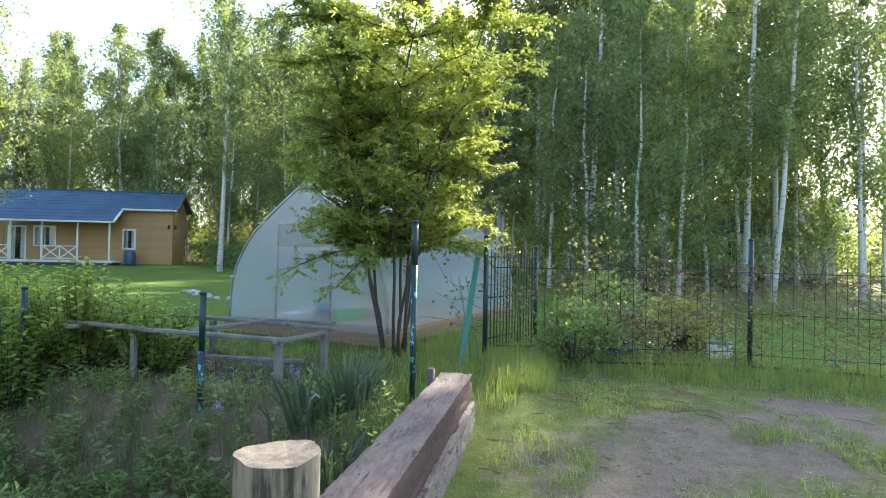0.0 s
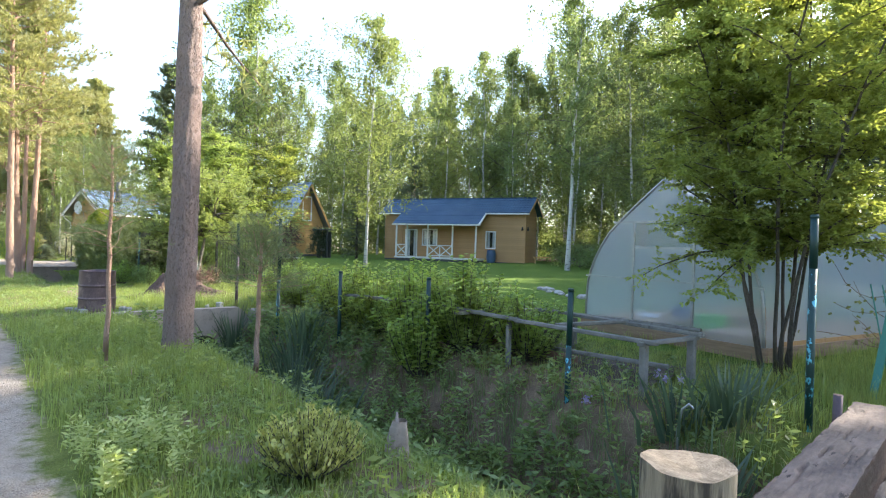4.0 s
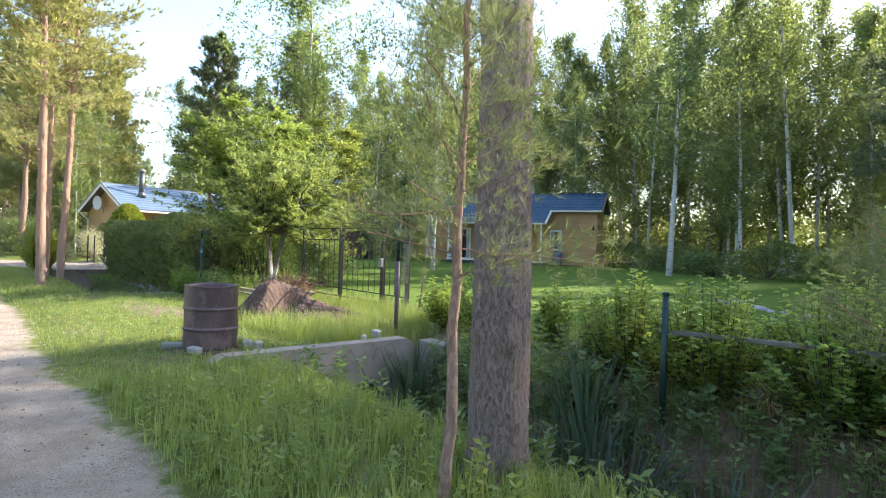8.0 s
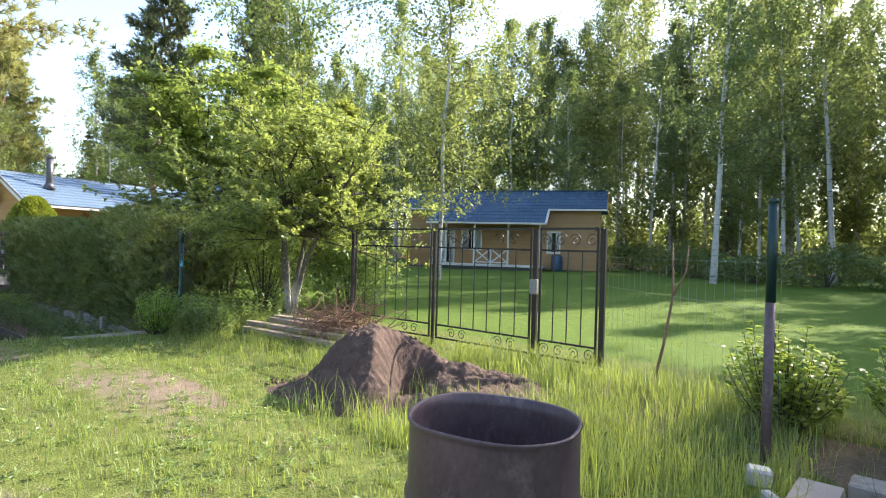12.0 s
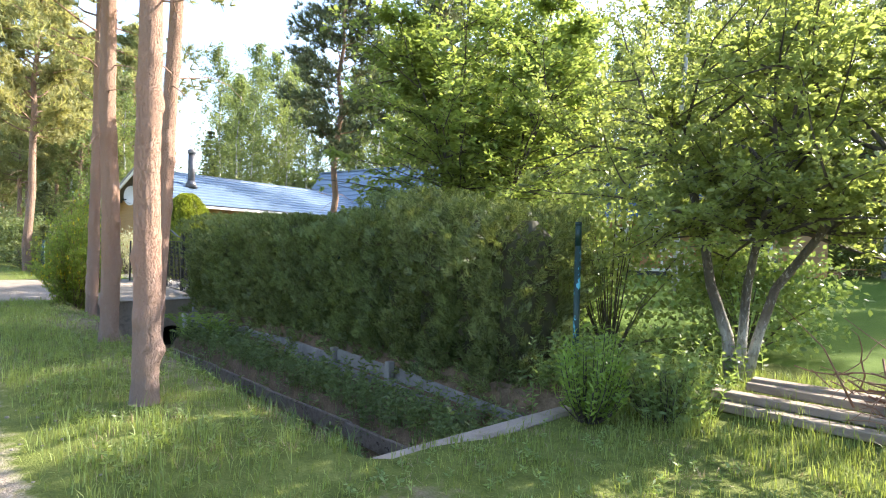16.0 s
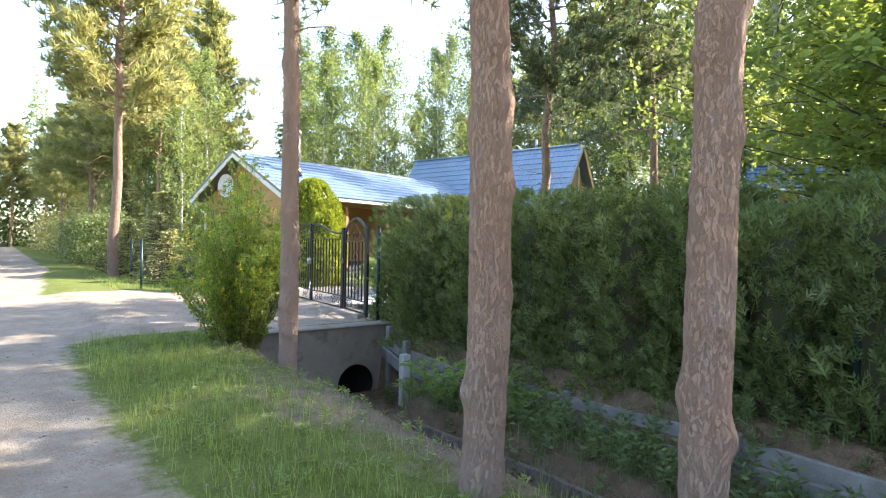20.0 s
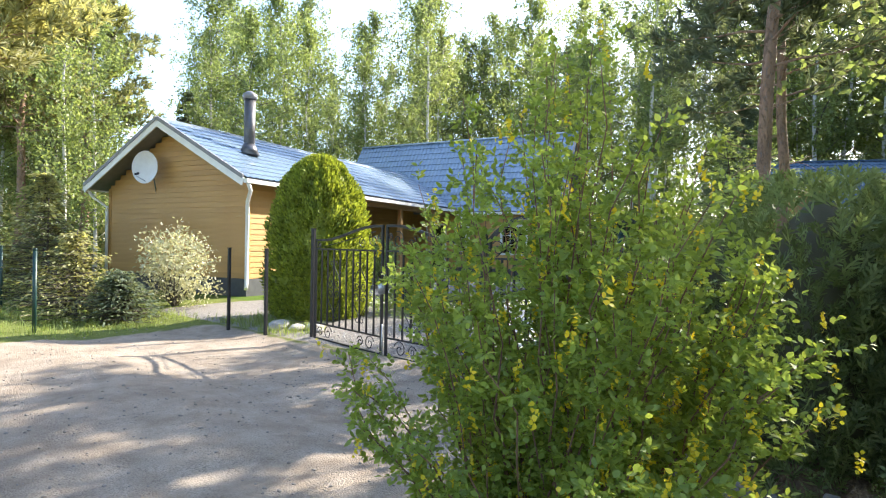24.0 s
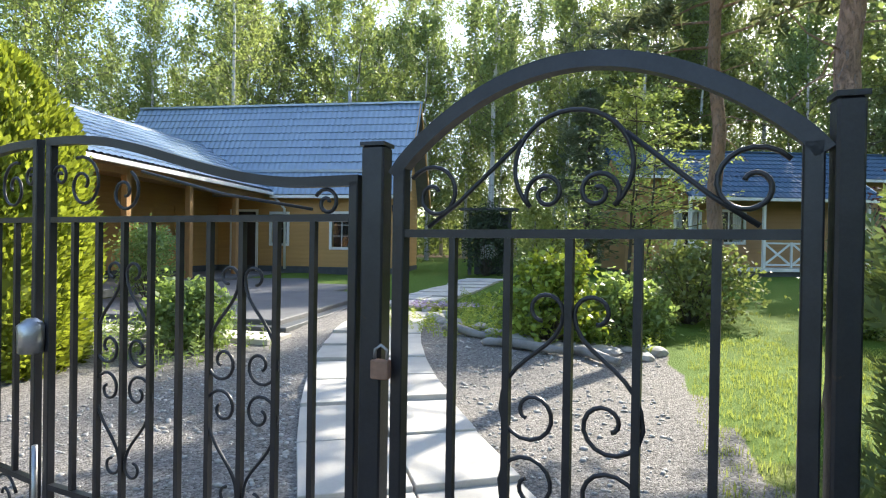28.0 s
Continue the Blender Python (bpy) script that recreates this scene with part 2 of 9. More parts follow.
M["soil"] = surface("red_brown_soil", (0.038, 0.022, 0.017), (0.15, 0.092, 0.07), 1.0, scale=9, fine=90, bump_s=1.0, bump_d=0.03)
M["road_stone"] = surface("road_stones", (0.17, 0.15, 0.13), (0.34, 0.305, 0.27), 0.9, scale=5, fine=50, vary=0.2)
M["dark_soil"] = surface("dark_soil", (0.04, 0.03, 0.022), (0.12, 0.085, 0.06), 0.95, scale=7, fine=50, bump_s=1.0, bump_d=0.03)
M["beam"] = surface("creosoted_timber", (0.028, 0.016, 0.014), (0.105, 0.055, 0.044), 0.75, scale=3, stretch=(3, 0.5, 3), fine=22, bump_s=1.0, bump_d=0.02, spots=((0.20, 0.13, 0.095), 0.58, 0.7, 2.5))
M["beam_top"] = surface("weathered_timber_top", (0.05, 0.036, 0.032), (0.25, 0.19, 0.155), 0.85, scale=3.2, stretch=(3.2, 0.8, 3.2), fine=16, bump_s=1.0, bump_d=0.025, spots=((0.035, 0.024, 0.02), 0.60, 0.64, 4.5))
M["beam_low"] = surface("pale_split_timber", (0.085, 0.062, 0.05), (0.32, 0.265, 0.225), 0.9, scale=3, stretch=(4, 0.9, 4), fine=24, bump_s=1.0, bump_d=0.025, spots=((0.05, 0.035, 0.03), 0.57, 0.64, 3))
M["stump_side"] = surface("peeled_log_side", (0.12, 0.092, 0.066), (0.36, 0.29, 0.205), 0.85, scale=4, stretch=(3, 3, 0.4), fine=40, bump_s=0.6, spots=((0.05, 0.038, 0.03), 0.5, 0.6, 2.4))
M["base_wood"] = surface("damp_base_board", (0.20, 0.125, 0.075), (0.33, 0.22, 0.14), 0.7, stretch=(0.6, 0.6, 6))
# pipe lining: the darkness inside the culvert is put into its colour
M["pipe_shade"] = surface("painted_pipe_shade", (0.006, 0.006, 0.005), (0.022, 0.02, 0.018), 0.9)
M["litter_bits"] = surface("bark_litter", (0.10, 0.07, 0.05), (0.26, 0.19, 0.14), 0.95, vary=0.2)
M["twig"] = surface("dry_twigs", (0.12, 0.06, 0.04), (0.31, 0.185, 0.13), 0.9)
M["blue_plastic"] = surface("blue_plastic", (0.03, 0.07, 0.14), (0.06, 0.12, 0.22), 0.45)
M["lime_plastic"] = surface("lime_plastic", (0.05, 0.42, 0.03), (0.08, 0.52, 0.05), 0.4)
M["white_plastic"] = surface("white_plastic", (0.7, 0.7, 0.7), (0.82, 0.82, 0.82), 0.4)
M["dish"] = surface("dish_white", (0.6, 0.6, 0.6), (0.72, 0.72, 0.72), 0.45)
M["curtain"] = surface("pale_curtain", (0.5, 0.5, 0.5), (0.7, 0.7, 0.68), 0.8, scale=20, stretch=(3, 3, 0.2))
# near-black that stands in for shade inside rooms, pipes and the barrel
M["shade_black"] = surface("painted_hollow_shade", (0.003, 0.003, 0.003), (0.007, 0.006, 0.006), 0.95)
M["bark_pine"] = bark("pine_bark", (0.34, 0.26, 0.24), (0.47, 0.285, 0.20), (0.22, 0.155, 0.138), 0.2, 2.6, 60, False, 0.2, 0.18)
M["bark_pine_old"] = bark("old_pine_bark", (0.26, 0.197, 0.182), (0.31, 0.225, 0.195), (0.085, 0.058, 0.05), 0.0, 6.0, 55, False, 0.8, 0.3)
M["bark_far"] = bark("upper_pine_bark", (0.20, 0.15, 0.125), (0.40, 0.255, 0.18), (0.08, 0.055, 0.042), 1.0, 5.0, 24)
M["bark_birch"] = bark("birch_bark", (0.24, 0.225, 0.21), (0.58, 0.57, 0.54), (0.05, 0.045, 0.04), 0.2, 2.0, 8, True)
M["bark_grey"] = bark("grey_bark", (0.085, 0.073, 0.06), (0.13, 0.112, 0.093), (0.03, 0.026, 0.022), 0.0, 4.0, 30)
M["bark_apple"] = bark("whitewashed_bark", (0.55, 0.53, 0.5), (0.10, 0.085, 0.07), (0.09, 0.08, 0.07), 0.75, 1.0, 25)
M["birch_leaf"] = leafy("birch_leaves", (0.062, 0.107, 0.038), (0.21, 0.285, 0.088), 0.62, patch=0.25, sat=0.78)
M["birch_leaf_pale"] = leafy("pale_birch_leaves", (0.085, 0.14, 0.035), (0.235, 0.315, 0.07), 0.6, patch=0.25)
M["berry_leaf"] = leafy("serviceberry_leaves", (0.11, 0.175, 0.025), (0.38, 0.455, 0.065), 0.6, patch=0.6)
M["shrub_leaf"] = leafy("currant_leaves", (0.08, 0.155, 0.03), (0.255, 0.38, 0.07), 0.48, patch=0.8)
M["currant_leaf"] = leafy("fresh_currant_leaves", (0.13, 0.235, 0.035), (0.42, 0.55, 0.11), 0.6, patch=1.6, sat=0.82)
M["olive_leaf"] = leafy("olive_spirea_leaves", (0.17, 0.20, 0.04), (0.46, 0.50, 0.15), 0.5, patch=3.0, sat=0.85)
M["pale_weed"] = leafy("pale_feathery_leaves", (0.17, 0.29, 0.05), (0.42, 0.54, 0.17), 0.5, patch=3.0)
M["apple_leaf"] = leafy("apple_leaves", (0.105, 0.175, 0.036), (0.315, 0.41, 0.085), 0.56, patch=0.7)
M["maple_leaf"] = leafy("maple_leaves", (0.10, 0.17, 0.03), (0.30, 0.40, 0.07), 0.62, patch=0.7)
M["barberry_leaf"] = leafy("barberry_leaves", (0.10, 0.17, 0.022), (0.36, 0.46, 0.065), 0.58, patch=2.2, sat=0.86)
M["flower_yellow"] = leafy("yellow_blossom", (0.58, 0.46, 0.02), (0.80, 0.66, 0.05), 0.4, sat=1.0)
M["flower_lilac"] = leafy("lilac_blossom", (0.25, 0.17, 0.42), (0.40, 0.30, 0.58), 0.3)
M["thuja"] = leafy("hedge_sprays", (0.04, 0.078, 0.02), (0.22, 0.30, 0.065), 0.42, 0.6, patch=1.4)
M["thuja_gold"] = leafy("golden_sprays", (0.02, 0.06, 0.01), (0.36, 0.45, 0.04), 0.35, 0.5, patch=5.0, sat=0.92)
M["hedge_core"] = leafy("brown_hedge_inside", (0.045, 0.042, 0.02), (0.12, 0.12, 0.045), 0.3, 0.7, patch=3.0)
M["cream_leaf"] = leafy("variegated_leaves", (0.22, 0.26, 0.12), (0.5, 0.52, 0.32), 0.4)
M["yew"] = leafy("dark_conifer_sprays", (0.02, 0.045, 0.018), (0.06, 0.10, 0.035), 0.2, 0.6)
M["needles"] = leafy("pine_needles", (0.15, 0.18, 0.05), (0.40, 0.42, 0.13), 0.5, 0.55, patch=0.5)
M["needles_young"] = leafy("young_pine_needles", (0.085, 0.115, 0.04), (0.21, 0.255, 0.085), 0.45, 0.55, patch=0.8)
M["needles_dark"] = leafy("dark_needles", (0.06, 0.095, 0.045), (0.17, 0.215, 0.10), 0.4, 0.55, patch=0.5)
M["purple_leaf"] = leafy("purple_leaves", (0.035, 0.012, 0.018), (0.09, 0.03, 0.04), 0.35)
M["grass"] = leafy("grass_blades", (0.10, 0.16, 0.025), (0.31, 0.395, 0.07), 0.5, 0.5, patch=0.7, sat=0.8)
M["grass_dry"] = leafy("dry_grass", (0.14, 0.10, 0.05), (0.34, 0.265, 0.14), 0.3, 0.7)
M["herb_fresh"] = leafy("fresh_willowherb", (0.09, 0.20, 0.02), (0.27, 0.43, 0.05), 0.5, 0.5, patch=1.5, sat=0.85)
M["herb"] = leafy("ditch_herbs", (0.06, 0.12, 0.025), (0.19, 0.29, 0.06), 0.45, 0.5, patch=0.8)
M["fern"] = leafy("fern_fronds", (0.10, 0.19, 0.03), (0.30, 0.44, 0.07), 0.5, patch=1.5, sat=0.85)
M["iris"] = leafy("iris_blades", (0.03, 0.075, 0.035), (0.09, 0.155, 0.075), 0.3, 0.45)
M["vine"] = leafy("vine_leaves", (0.10, 0.105, 0.025), (0.25, 0.27, 0.055), 0.45)


def glassy(name, tint, rough=0.03, trans=1.0):
    m, nt, b = nodes_of(name)
    b.inputs["Base Color"].default_value = (*tint, 1)
    b.inputs["Roughness"].default_value = rough
    b.inputs["Transmission Weight"].default_value = trans
    b.inputs["IOR"].default_value = 1.45
    return m


M["glass"] = glassy("window_glass", (0.85, 0.9, 0.92))


def poly_sheet():
    """Twin-wall sheet: milky, lets light through, faintly ribbed."""
    m, nt, b = nodes_of("milky_sheet")
    v = coords(nt, 1.0)
    b.inputs["Base Color"].default_value = (0.62, 0.69, 0.78, 1)
    b.inputs["Roughness"].default_value = 0.1
    b.inputs["Specular IOR Level"].default_value = 0.9
    tr = nt.nodes.new("ShaderNodeBsdfTranslucent")
    tr.inputs[0].default_value = (0.70, 0.76, 0.82, 1)
    tp = nt.nodes.new("ShaderNodeBsdfTransparent")
    tp.inputs[0].default_value = (0.82, 0.88, 0.93, 1)
    rf = nt.nodes.new("ShaderNodeBsdfRefraction")
    rf.inputs["Color"].default_value, rf.inputs["Roughness"].default_value, rf.inputs["IOR"].default_value = (0.86, 0.92, 0.96, 1), 0.5, 1.12
    m3 = nt.nodes.new("ShaderNodeMixShader")
    m3.inputs[0].default_value = 0.3
    nt.links.new(tp.outputs[0], m3.inputs[1])
    nt.links.new(rf.outputs[0], m3.inputs[2])
    m1, m2 = nt.nodes.new("ShaderNodeMixShader"), nt.nodes.new("ShaderNodeMixShader")
    nt.links.new(ramp(nt, noise_tex(nt, v, 1.5, 3), [(0.3, (0.32,) * 3), (0.7, (0.48,) * 3)]), m1.inputs[0])
    m2.inputs[0].default_value = 0.70
    nt.links.new(b.outputs[0], m1.inputs[1])
    nt.links.new(tr.outputs[0], m1.inputs[2])
    nt.links.new(m1.outputs[0], m2.inputs[1])
    nt.links.new(m3.outputs[0], m2.inputs[2])
    nt.links.new(m2.outputs[0], nt.nodes["Material Output"].inputs[0])
    wv = nt.nodes.new("ShaderNodeTexWave")
    wv.inputs["Scale"].default_value = 30
    nt.links.new(v, wv.inputs[0])
    bump(nt, b, wv.outputs["Fac"], 0.1, 0.003)
    return m


M["poly"] = poly_sheet()


def ground_material():
    """Turf, bare earth, gravel and litter, mixed by the sheet's own surface map with ragged edges."""
    m, nt, b = nodes_of("ground_cover")
    v = coords(nt, 1.0, kind="World")

    def attr(n):
        a = nt.nodes.new("ShaderNodeAttribute")
        a.attribute_name = n
        return a.outputs["Fac"]
    n1, n2, n3 = noise_tex(nt, v, 0.9, 4), noise_tex(nt, v, 7.0, 5, 0.65), noise_tex(nt, v, 55.0, 5, 0.7)
    turf = ramp(nt, arith(nt, "ADD", arith(nt, "MULTIPLY", n2, 0.5), arith(nt, "MULTIPLY", n3, 0.5)), [(0.3, (0.055, 0.068, 0.016)), (0.5, (0.13, 0.16, 0.036)), (0.70, (0.215, 0.235, 0.07))])
    lawn = ramp(nt, arith(nt, "ADD", arith(nt, "MULTIPLY", n2, 0.4), arith(nt, "MULTIPLY", n3, 0.6)), [(0.3, (0.06, 0.108, 0.014)), (0.7, (0.14, 0.215, 0.032))])
    dirt = ramp(nt, arith(nt, "ADD", arith(nt, "MULTIPLY", n2, 0.4), arith(nt, "MULTIPLY", n3, 0.6)), [(0.3, (0.105, 0.076, 0.055)), (0.7, (0.30, 0.238, 0.178))])
    vor = nt.nodes.new("ShaderNodeTexVoronoi")
    vor.inputs["Scale"].default_value = 70
    nt.links.new(v, vor.inputs["Vector"])
    pebble = ramp(nt, vor.outputs["Distance"], [(0.0, (0.48, 0.415, 0.345)), (0.5, (0.385, 0.33, 0.27)), (0.9, (0.235, 0.198, 0.16))])
    stain = ramp(nt, noise_tex(nt, v, 2.3, 6, 0.7), [(0.38, (0.74, 0.71, 0.69)), (0.6, (1.0, 1.0, 1.0))])
    gravel = mixc(nt, ramp(nt, arith(nt, "ADD", arith(nt, "MULTIPLY", n1, 0.5), arith(nt, "MULTIPLY", n2, 0.5)), [(0.42, (0, 0, 0)), (0.6, (1, 1, 1))]), mixc(nt, 0.65, dirt, (0.43, 0.365, 0.295)), pebble)
    gravel = mixc(nt, 1.0, gravel, stain, "MULTIPLY")
    litter = ramp(nt, arith(nt, "ADD", arith(nt, "MULTIPLY", n2, 0.5), arith(nt, "MULTIPLY", n3, 0.5)), [(0.3, (0.09, 0.065, 0.048)), (0.52, (0.205, 0.145, 0.095)), (0.72, (0.36, 0.265, 0.175))])

    def mask(n, lo=0.45, hi=0.6, w=0.35):
        f = arith(nt, "ADD", attr(n), arith(nt, "MULTIPLY", arith(nt, "SUBTRACT", arith(nt, "ADD", arith(nt, "MULTIPLY", n1, 0.5), arith(nt, "MULTIPLY", n2, 0.5)), 0.5), w * 4))
        return ramp(nt, f, [(lo, (0, 0, 0)), (hi, (1, 1, 1))])
    col = mixc(nt, mask("lawn"), turf, lawn)
    col = mixc(nt, mask("litter"), col, litter)
    col = mixc(nt, mask("bare", 0.45, 0.7), col, dirt)
    col = mixc(nt, mask("gravel", 0.4, 0.62), col, gravel)
    grey = ramp(nt, arith(nt, "ADD", arith(nt, "MULTIPLY", vor.outputs["Color"], 0.6), arith(nt, "MULTIPLY", n3, 0.4)), [(0.25, (0.10, 0.092, 0.085)), (0.75, (0.36, 0.335, 0.31))])
    col = mixc(nt, mask("yard_stones", 0.4, 0.55, 0.1), col, grey)
    nt.links.new(col, b.inputs["Base Color"])
    b.inputs["Roughness"].default_value = 0.95
    b.inputs["Specular IOR Level"].default_value = 0.2
    bump(nt, b, arith(nt, "ADD", n3, arith(nt, "ADD", arith(nt, "MULTIPLY", n2, 0.25), arith(nt, "MULTIPLY", vor.outputs["Distance"], -0.6))), 0.9, 0.016)
    return m


M["ground"] = ground_material()


def stump_top():
    m, nt, b = nodes_of("sawn_end")
    tc = nt.nodes.new("ShaderNodeTexCoord")
    wv = nt.nodes.new("ShaderNodeTexWave")
    wv.wave_type, wv.rings_direction = "RINGS", "Z"
    wv.inputs["Scale"].default_value, wv.inputs["Distortion"].default_value, wv.inputs["Detail"].default_value = 30, 3.0, 3
    nt.links.new(tc.outputs["Object"], wv.inputs[0])
    n = noise_tex(nt, tc.outputs["Object"], 18, 5, 0.7)
    f = arith(nt, "ADD", arith(nt, "MULTIPLY", wv.outputs["Fac"], 0.05), arith(nt, "MULTIPLY", n, 0.95))
    nt.links.new(ramp(nt, f, [(0.3, (0.09, 0.065, 0.042)), (0.5, (0.22, 0.17, 0.115)), (0.7, (0.36, 0.29, 0.205))]), b.inputs["Base Color"])
    b.inputs["Roughness"].default_value = 0.85
    bump(nt, b, f, 0.5, 0.01)
    return m


M["sawn"] = stump_top()


# ---- mesh helpers ----
def part(name, bm, material, parent=None, label=""):
    me = bpy.data.meshes.new(name)
    bmesh.ops.recalc_face_normals(bm, faces=bm.faces)
    bm.to_mesh(me)
    bm.free()
    me.materials.append(material)
    ob = new(name, me)
    if parent is not None:
        ob.parent = parent
    if label:
        tagged(ob, label)
    return ob


def thing(name, m, label, category, group="", kind=""):
    ob = new(name)
    ob.matrix_world = m
    ob.empty_display_size = 0.2
    return tagged(ob, label, category, group, kind)


def raw(name, verts, faces, material, parent=None, label="", smooth=False):
    """A mesh from arrays: verts (n, 3), faces (m, 3 or 4)."""
    verts, faces = np.asarray(verts, np.float32), np.asarray(faces, np.int32)
    me = bpy.data.meshes.new(name)
    k = faces.shape[1]
    me.vertices.add(len(verts))
    me.vertices.foreach_set("co", verts.ravel())
    me.loops.add(faces.size)
    me.loops.foreach_set("vertex_index", faces.ravel())
    me.polygons.add(len(faces))
    me.polygons.foreach_set("loop_start", np.arange(0, faces.size, k, dtype=np.int32))
    if smooth:
        me.polygons.foreach_set("use_smooth", np.ones(len(faces), bool))
    me.update(calc_edges=True)
    me.materials.append(material)
    ob = new(name, me)
    if parent is not None:
        ob.parent = parent
    if label:
        tagged(ob, label)
    return ob


def box(bm, x0, x1, y0, y1, z0, z1, m=None, bev=0.0):
    r = bmesh.ops.create_cube(bm, size=1.0)
    vs = r["verts"]
    t = Matrix.Translation(((x0 + x1) / 2, (y0 + y1) / 2, (z0 + z1) / 2)) @ Matrix.Diagonal((abs(x1 - x0), abs(y1 - y0), abs(z1 - z0), 1))
    bmesh.ops.transform(bm, matrix=(m @ t) if m is not None else t, verts=vs)
    if bev:
        es = list({e for v in vs for e in v.link_edges})
        bmesh.ops.bevel(bm, geom=es, offset=bev, segments=1, affect="EDGES")
    return bm


def boxed(*a, **k):
    return box(bmesh.new(), *a, **k)


def beam(bm, p, q, w, h, bev=0.0):
    """A squared bar from p to q, w wide and h high."""
    p, q = Vector(p), Vector(q)
    d = q - p
    m = Matrix.Translation((p + q) / 2) @ d.to_track_quat("X", "Z").to_matrix().to_4x4()
    return box(bm, -d.length / 2, d.length / 2, -w / 2, w / 2, -h / 2, h / 2, m, bev)


def tube(bm, pts, radii, sides=8, cap=True):
    """A round bar along pts; radii: one number or one each."""
    pts = [Vector(p) for p in pts]
    if not hasattr(radii, "__len__"):
        radii = [radii] * len(pts)
    rings, up = [], None
    for i, p in enumerate(pts):
        d = (pts[min(i + 1, len(pts) - 1)] - pts[max(i - 1, 0)]).normalized()
        if up is None:
            up = Vector((0, 0, 1)) if abs(d.z) < 0.9 else Vector((1, 0, 0))
        a = d.cross(up).normalized()
        up = a.cross(d).normalized()
        rings.append([bm.verts.new(p + (a * math.cos(t) + up * math.sin(t)) * radii[i]) for t in [2 * math.pi * k / sides for k in range(sides)]])
    for r0, r1 in zip(rings, rings[1:]):
        for k in range(sides):
            f = bm.faces.new((r0[k], r0[(k + 1) % sides], r1[(k + 1) % sides], r1[k]))
            f.smooth = sides > 4
    if cap:
        bm.faces.new(rings[0][::-1])
        bm.faces.new(rings[-1])
    return bm


def trunk_mesh(pts, radii, sides=20, rough=0.05, seed=0, per=0.12):
    """A trunk with uneven bark: pts and radii are made finer, then pushed in and out by noise."""
    pts = [Vector(p) for p in pts]
    fine_p, fine_r = [], []
    for (a, b, ra, rb) in zip(pts, pts[1:], radii, radii[1:]):
        n = max(1, int((b - a).length / per))
        for i in range(n):
            t = i / n
            fine_p.append(a.lerp(b, t))
            fine_r.append(ra + (rb - ra) * t)
    fine_p.append(pts[-1])
    fine_r.append(radii[-1])
    krng = random.Random(seed)
    knots = [(krng.uniform(0.4, 4.5), krng.uniform(0, 6.28), krng.uniform(0.5, 1.3)) for _ in range(14)]
    verts, faces = [], []
    for i, (p, r) in enumerate(zip(fine_p, fine_r)):
        for k in range(sides):
            a = 2 * math.pi * k / sides
            q = Vector((math.cos(a) * 3.0, math.sin(a) * 3.0, p.z * 1.1 + seed * 7.1))
            rr = r * (1 + rough * (noise.noise(q) + 0.6 * noise.noise(q * 3.1)))
            if per < 0.08:
                scale_ = noise.noise(Vector((math.cos(a) * 5.0, math.sin(a) * 5.0, p.z * 9 + seed)))
                rr += 0.007 * max(0.0, scale_) + 0.004 * noise.noise(Vector((math.cos(a) * 14, math.sin(a) * 14, p.z * 26 + seed)))
                for kz, ka, kr in knots:
                    rr += 0.026 * math.exp(-((p.z - kz) / 0.075) ** 2 - (math.remainder(a - ka, 2 * math.pi) * r / 0.07) ** 2) * kr
            verts.append((p.x + math.cos(a) * rr, p.y + math.sin(a) * rr, p.z))
    for i in range(len(fine_p) - 1):
        for k in range(sides):
            k2 = (k + 1) % sides
            faces.append((i * sides + k, i * sides + k2, (i + 1) * sides + k2, (i + 1) * sides + k))
    return verts, faces


def leaf_quads(rng, centres, length, width, flat=0.0, droop=0.0, dirs=None):
    """One pointed leaf (a folded quad) at each centre, turned at random. flat: 0 any way up, 1 lying flat."""
    n = len(centres)
    c = np.asarray(centres, float)
    if dirs is None:
        d = rng.normal(size=(n, 3))
        d[:, 2] = d[:, 2] * (1 - flat) - droop
    else:
        d = np.asarray(dirs, float) + rng.normal(size=(n, 3)) * 0.25
    d /= np.linalg.norm(d, axis=1)[:, None] + 1e-9
    s = np.cross(d, rng.normal(size=(n, 3)) * (1 - flat) + np.array([0, 0, 1.0]) * (0.3 + flat))
    s /= np.linalg.norm(s, axis=1)[:, None] + 1e-9
    nrm = np.cross(s, d)
    ln = (length * rng.uniform(0.6, 1.3, n))[:, None]
    wd = (width * rng.uniform(0.7, 1.25, n))[:, None]
    v = np.stack([c - d * ln * 0.5, c + s * wd * 0.5 + nrm * wd * 0.12, c + d * ln * 0.5, c - s * wd * 0.5 + nrm * wd * 0.12], 1)
    f = np.arange(4 * n).reshape(n, 4)
    return v.reshape(-1, 3), f


def broad_leaves(rng, centres, length, width, flat=0.0, droop=0.0):
    """Rounded six-cornered leaves, folded along the midrib."""
    v, _ = leaf_quads(rng, centres, length, width, flat, droop)
    q = v.reshape(-1, 4, 3)
    base, left, tip, right = q[:, 0], q[:, 1], q[:, 2], q[:, 3]
    mid = (base + tip) * 0.5
    ax = tip - base
    out = np.stack([base, left - ax * 0.12 + (mid - left) * 0.18, left + ax * 0.22, tip, right + ax * 0.22, right - ax * 0.12 + (mid - right) * 0.18], 1)
    return out.reshape(-1, 3), np.arange(len(q) * 6).reshape(-1, 6)


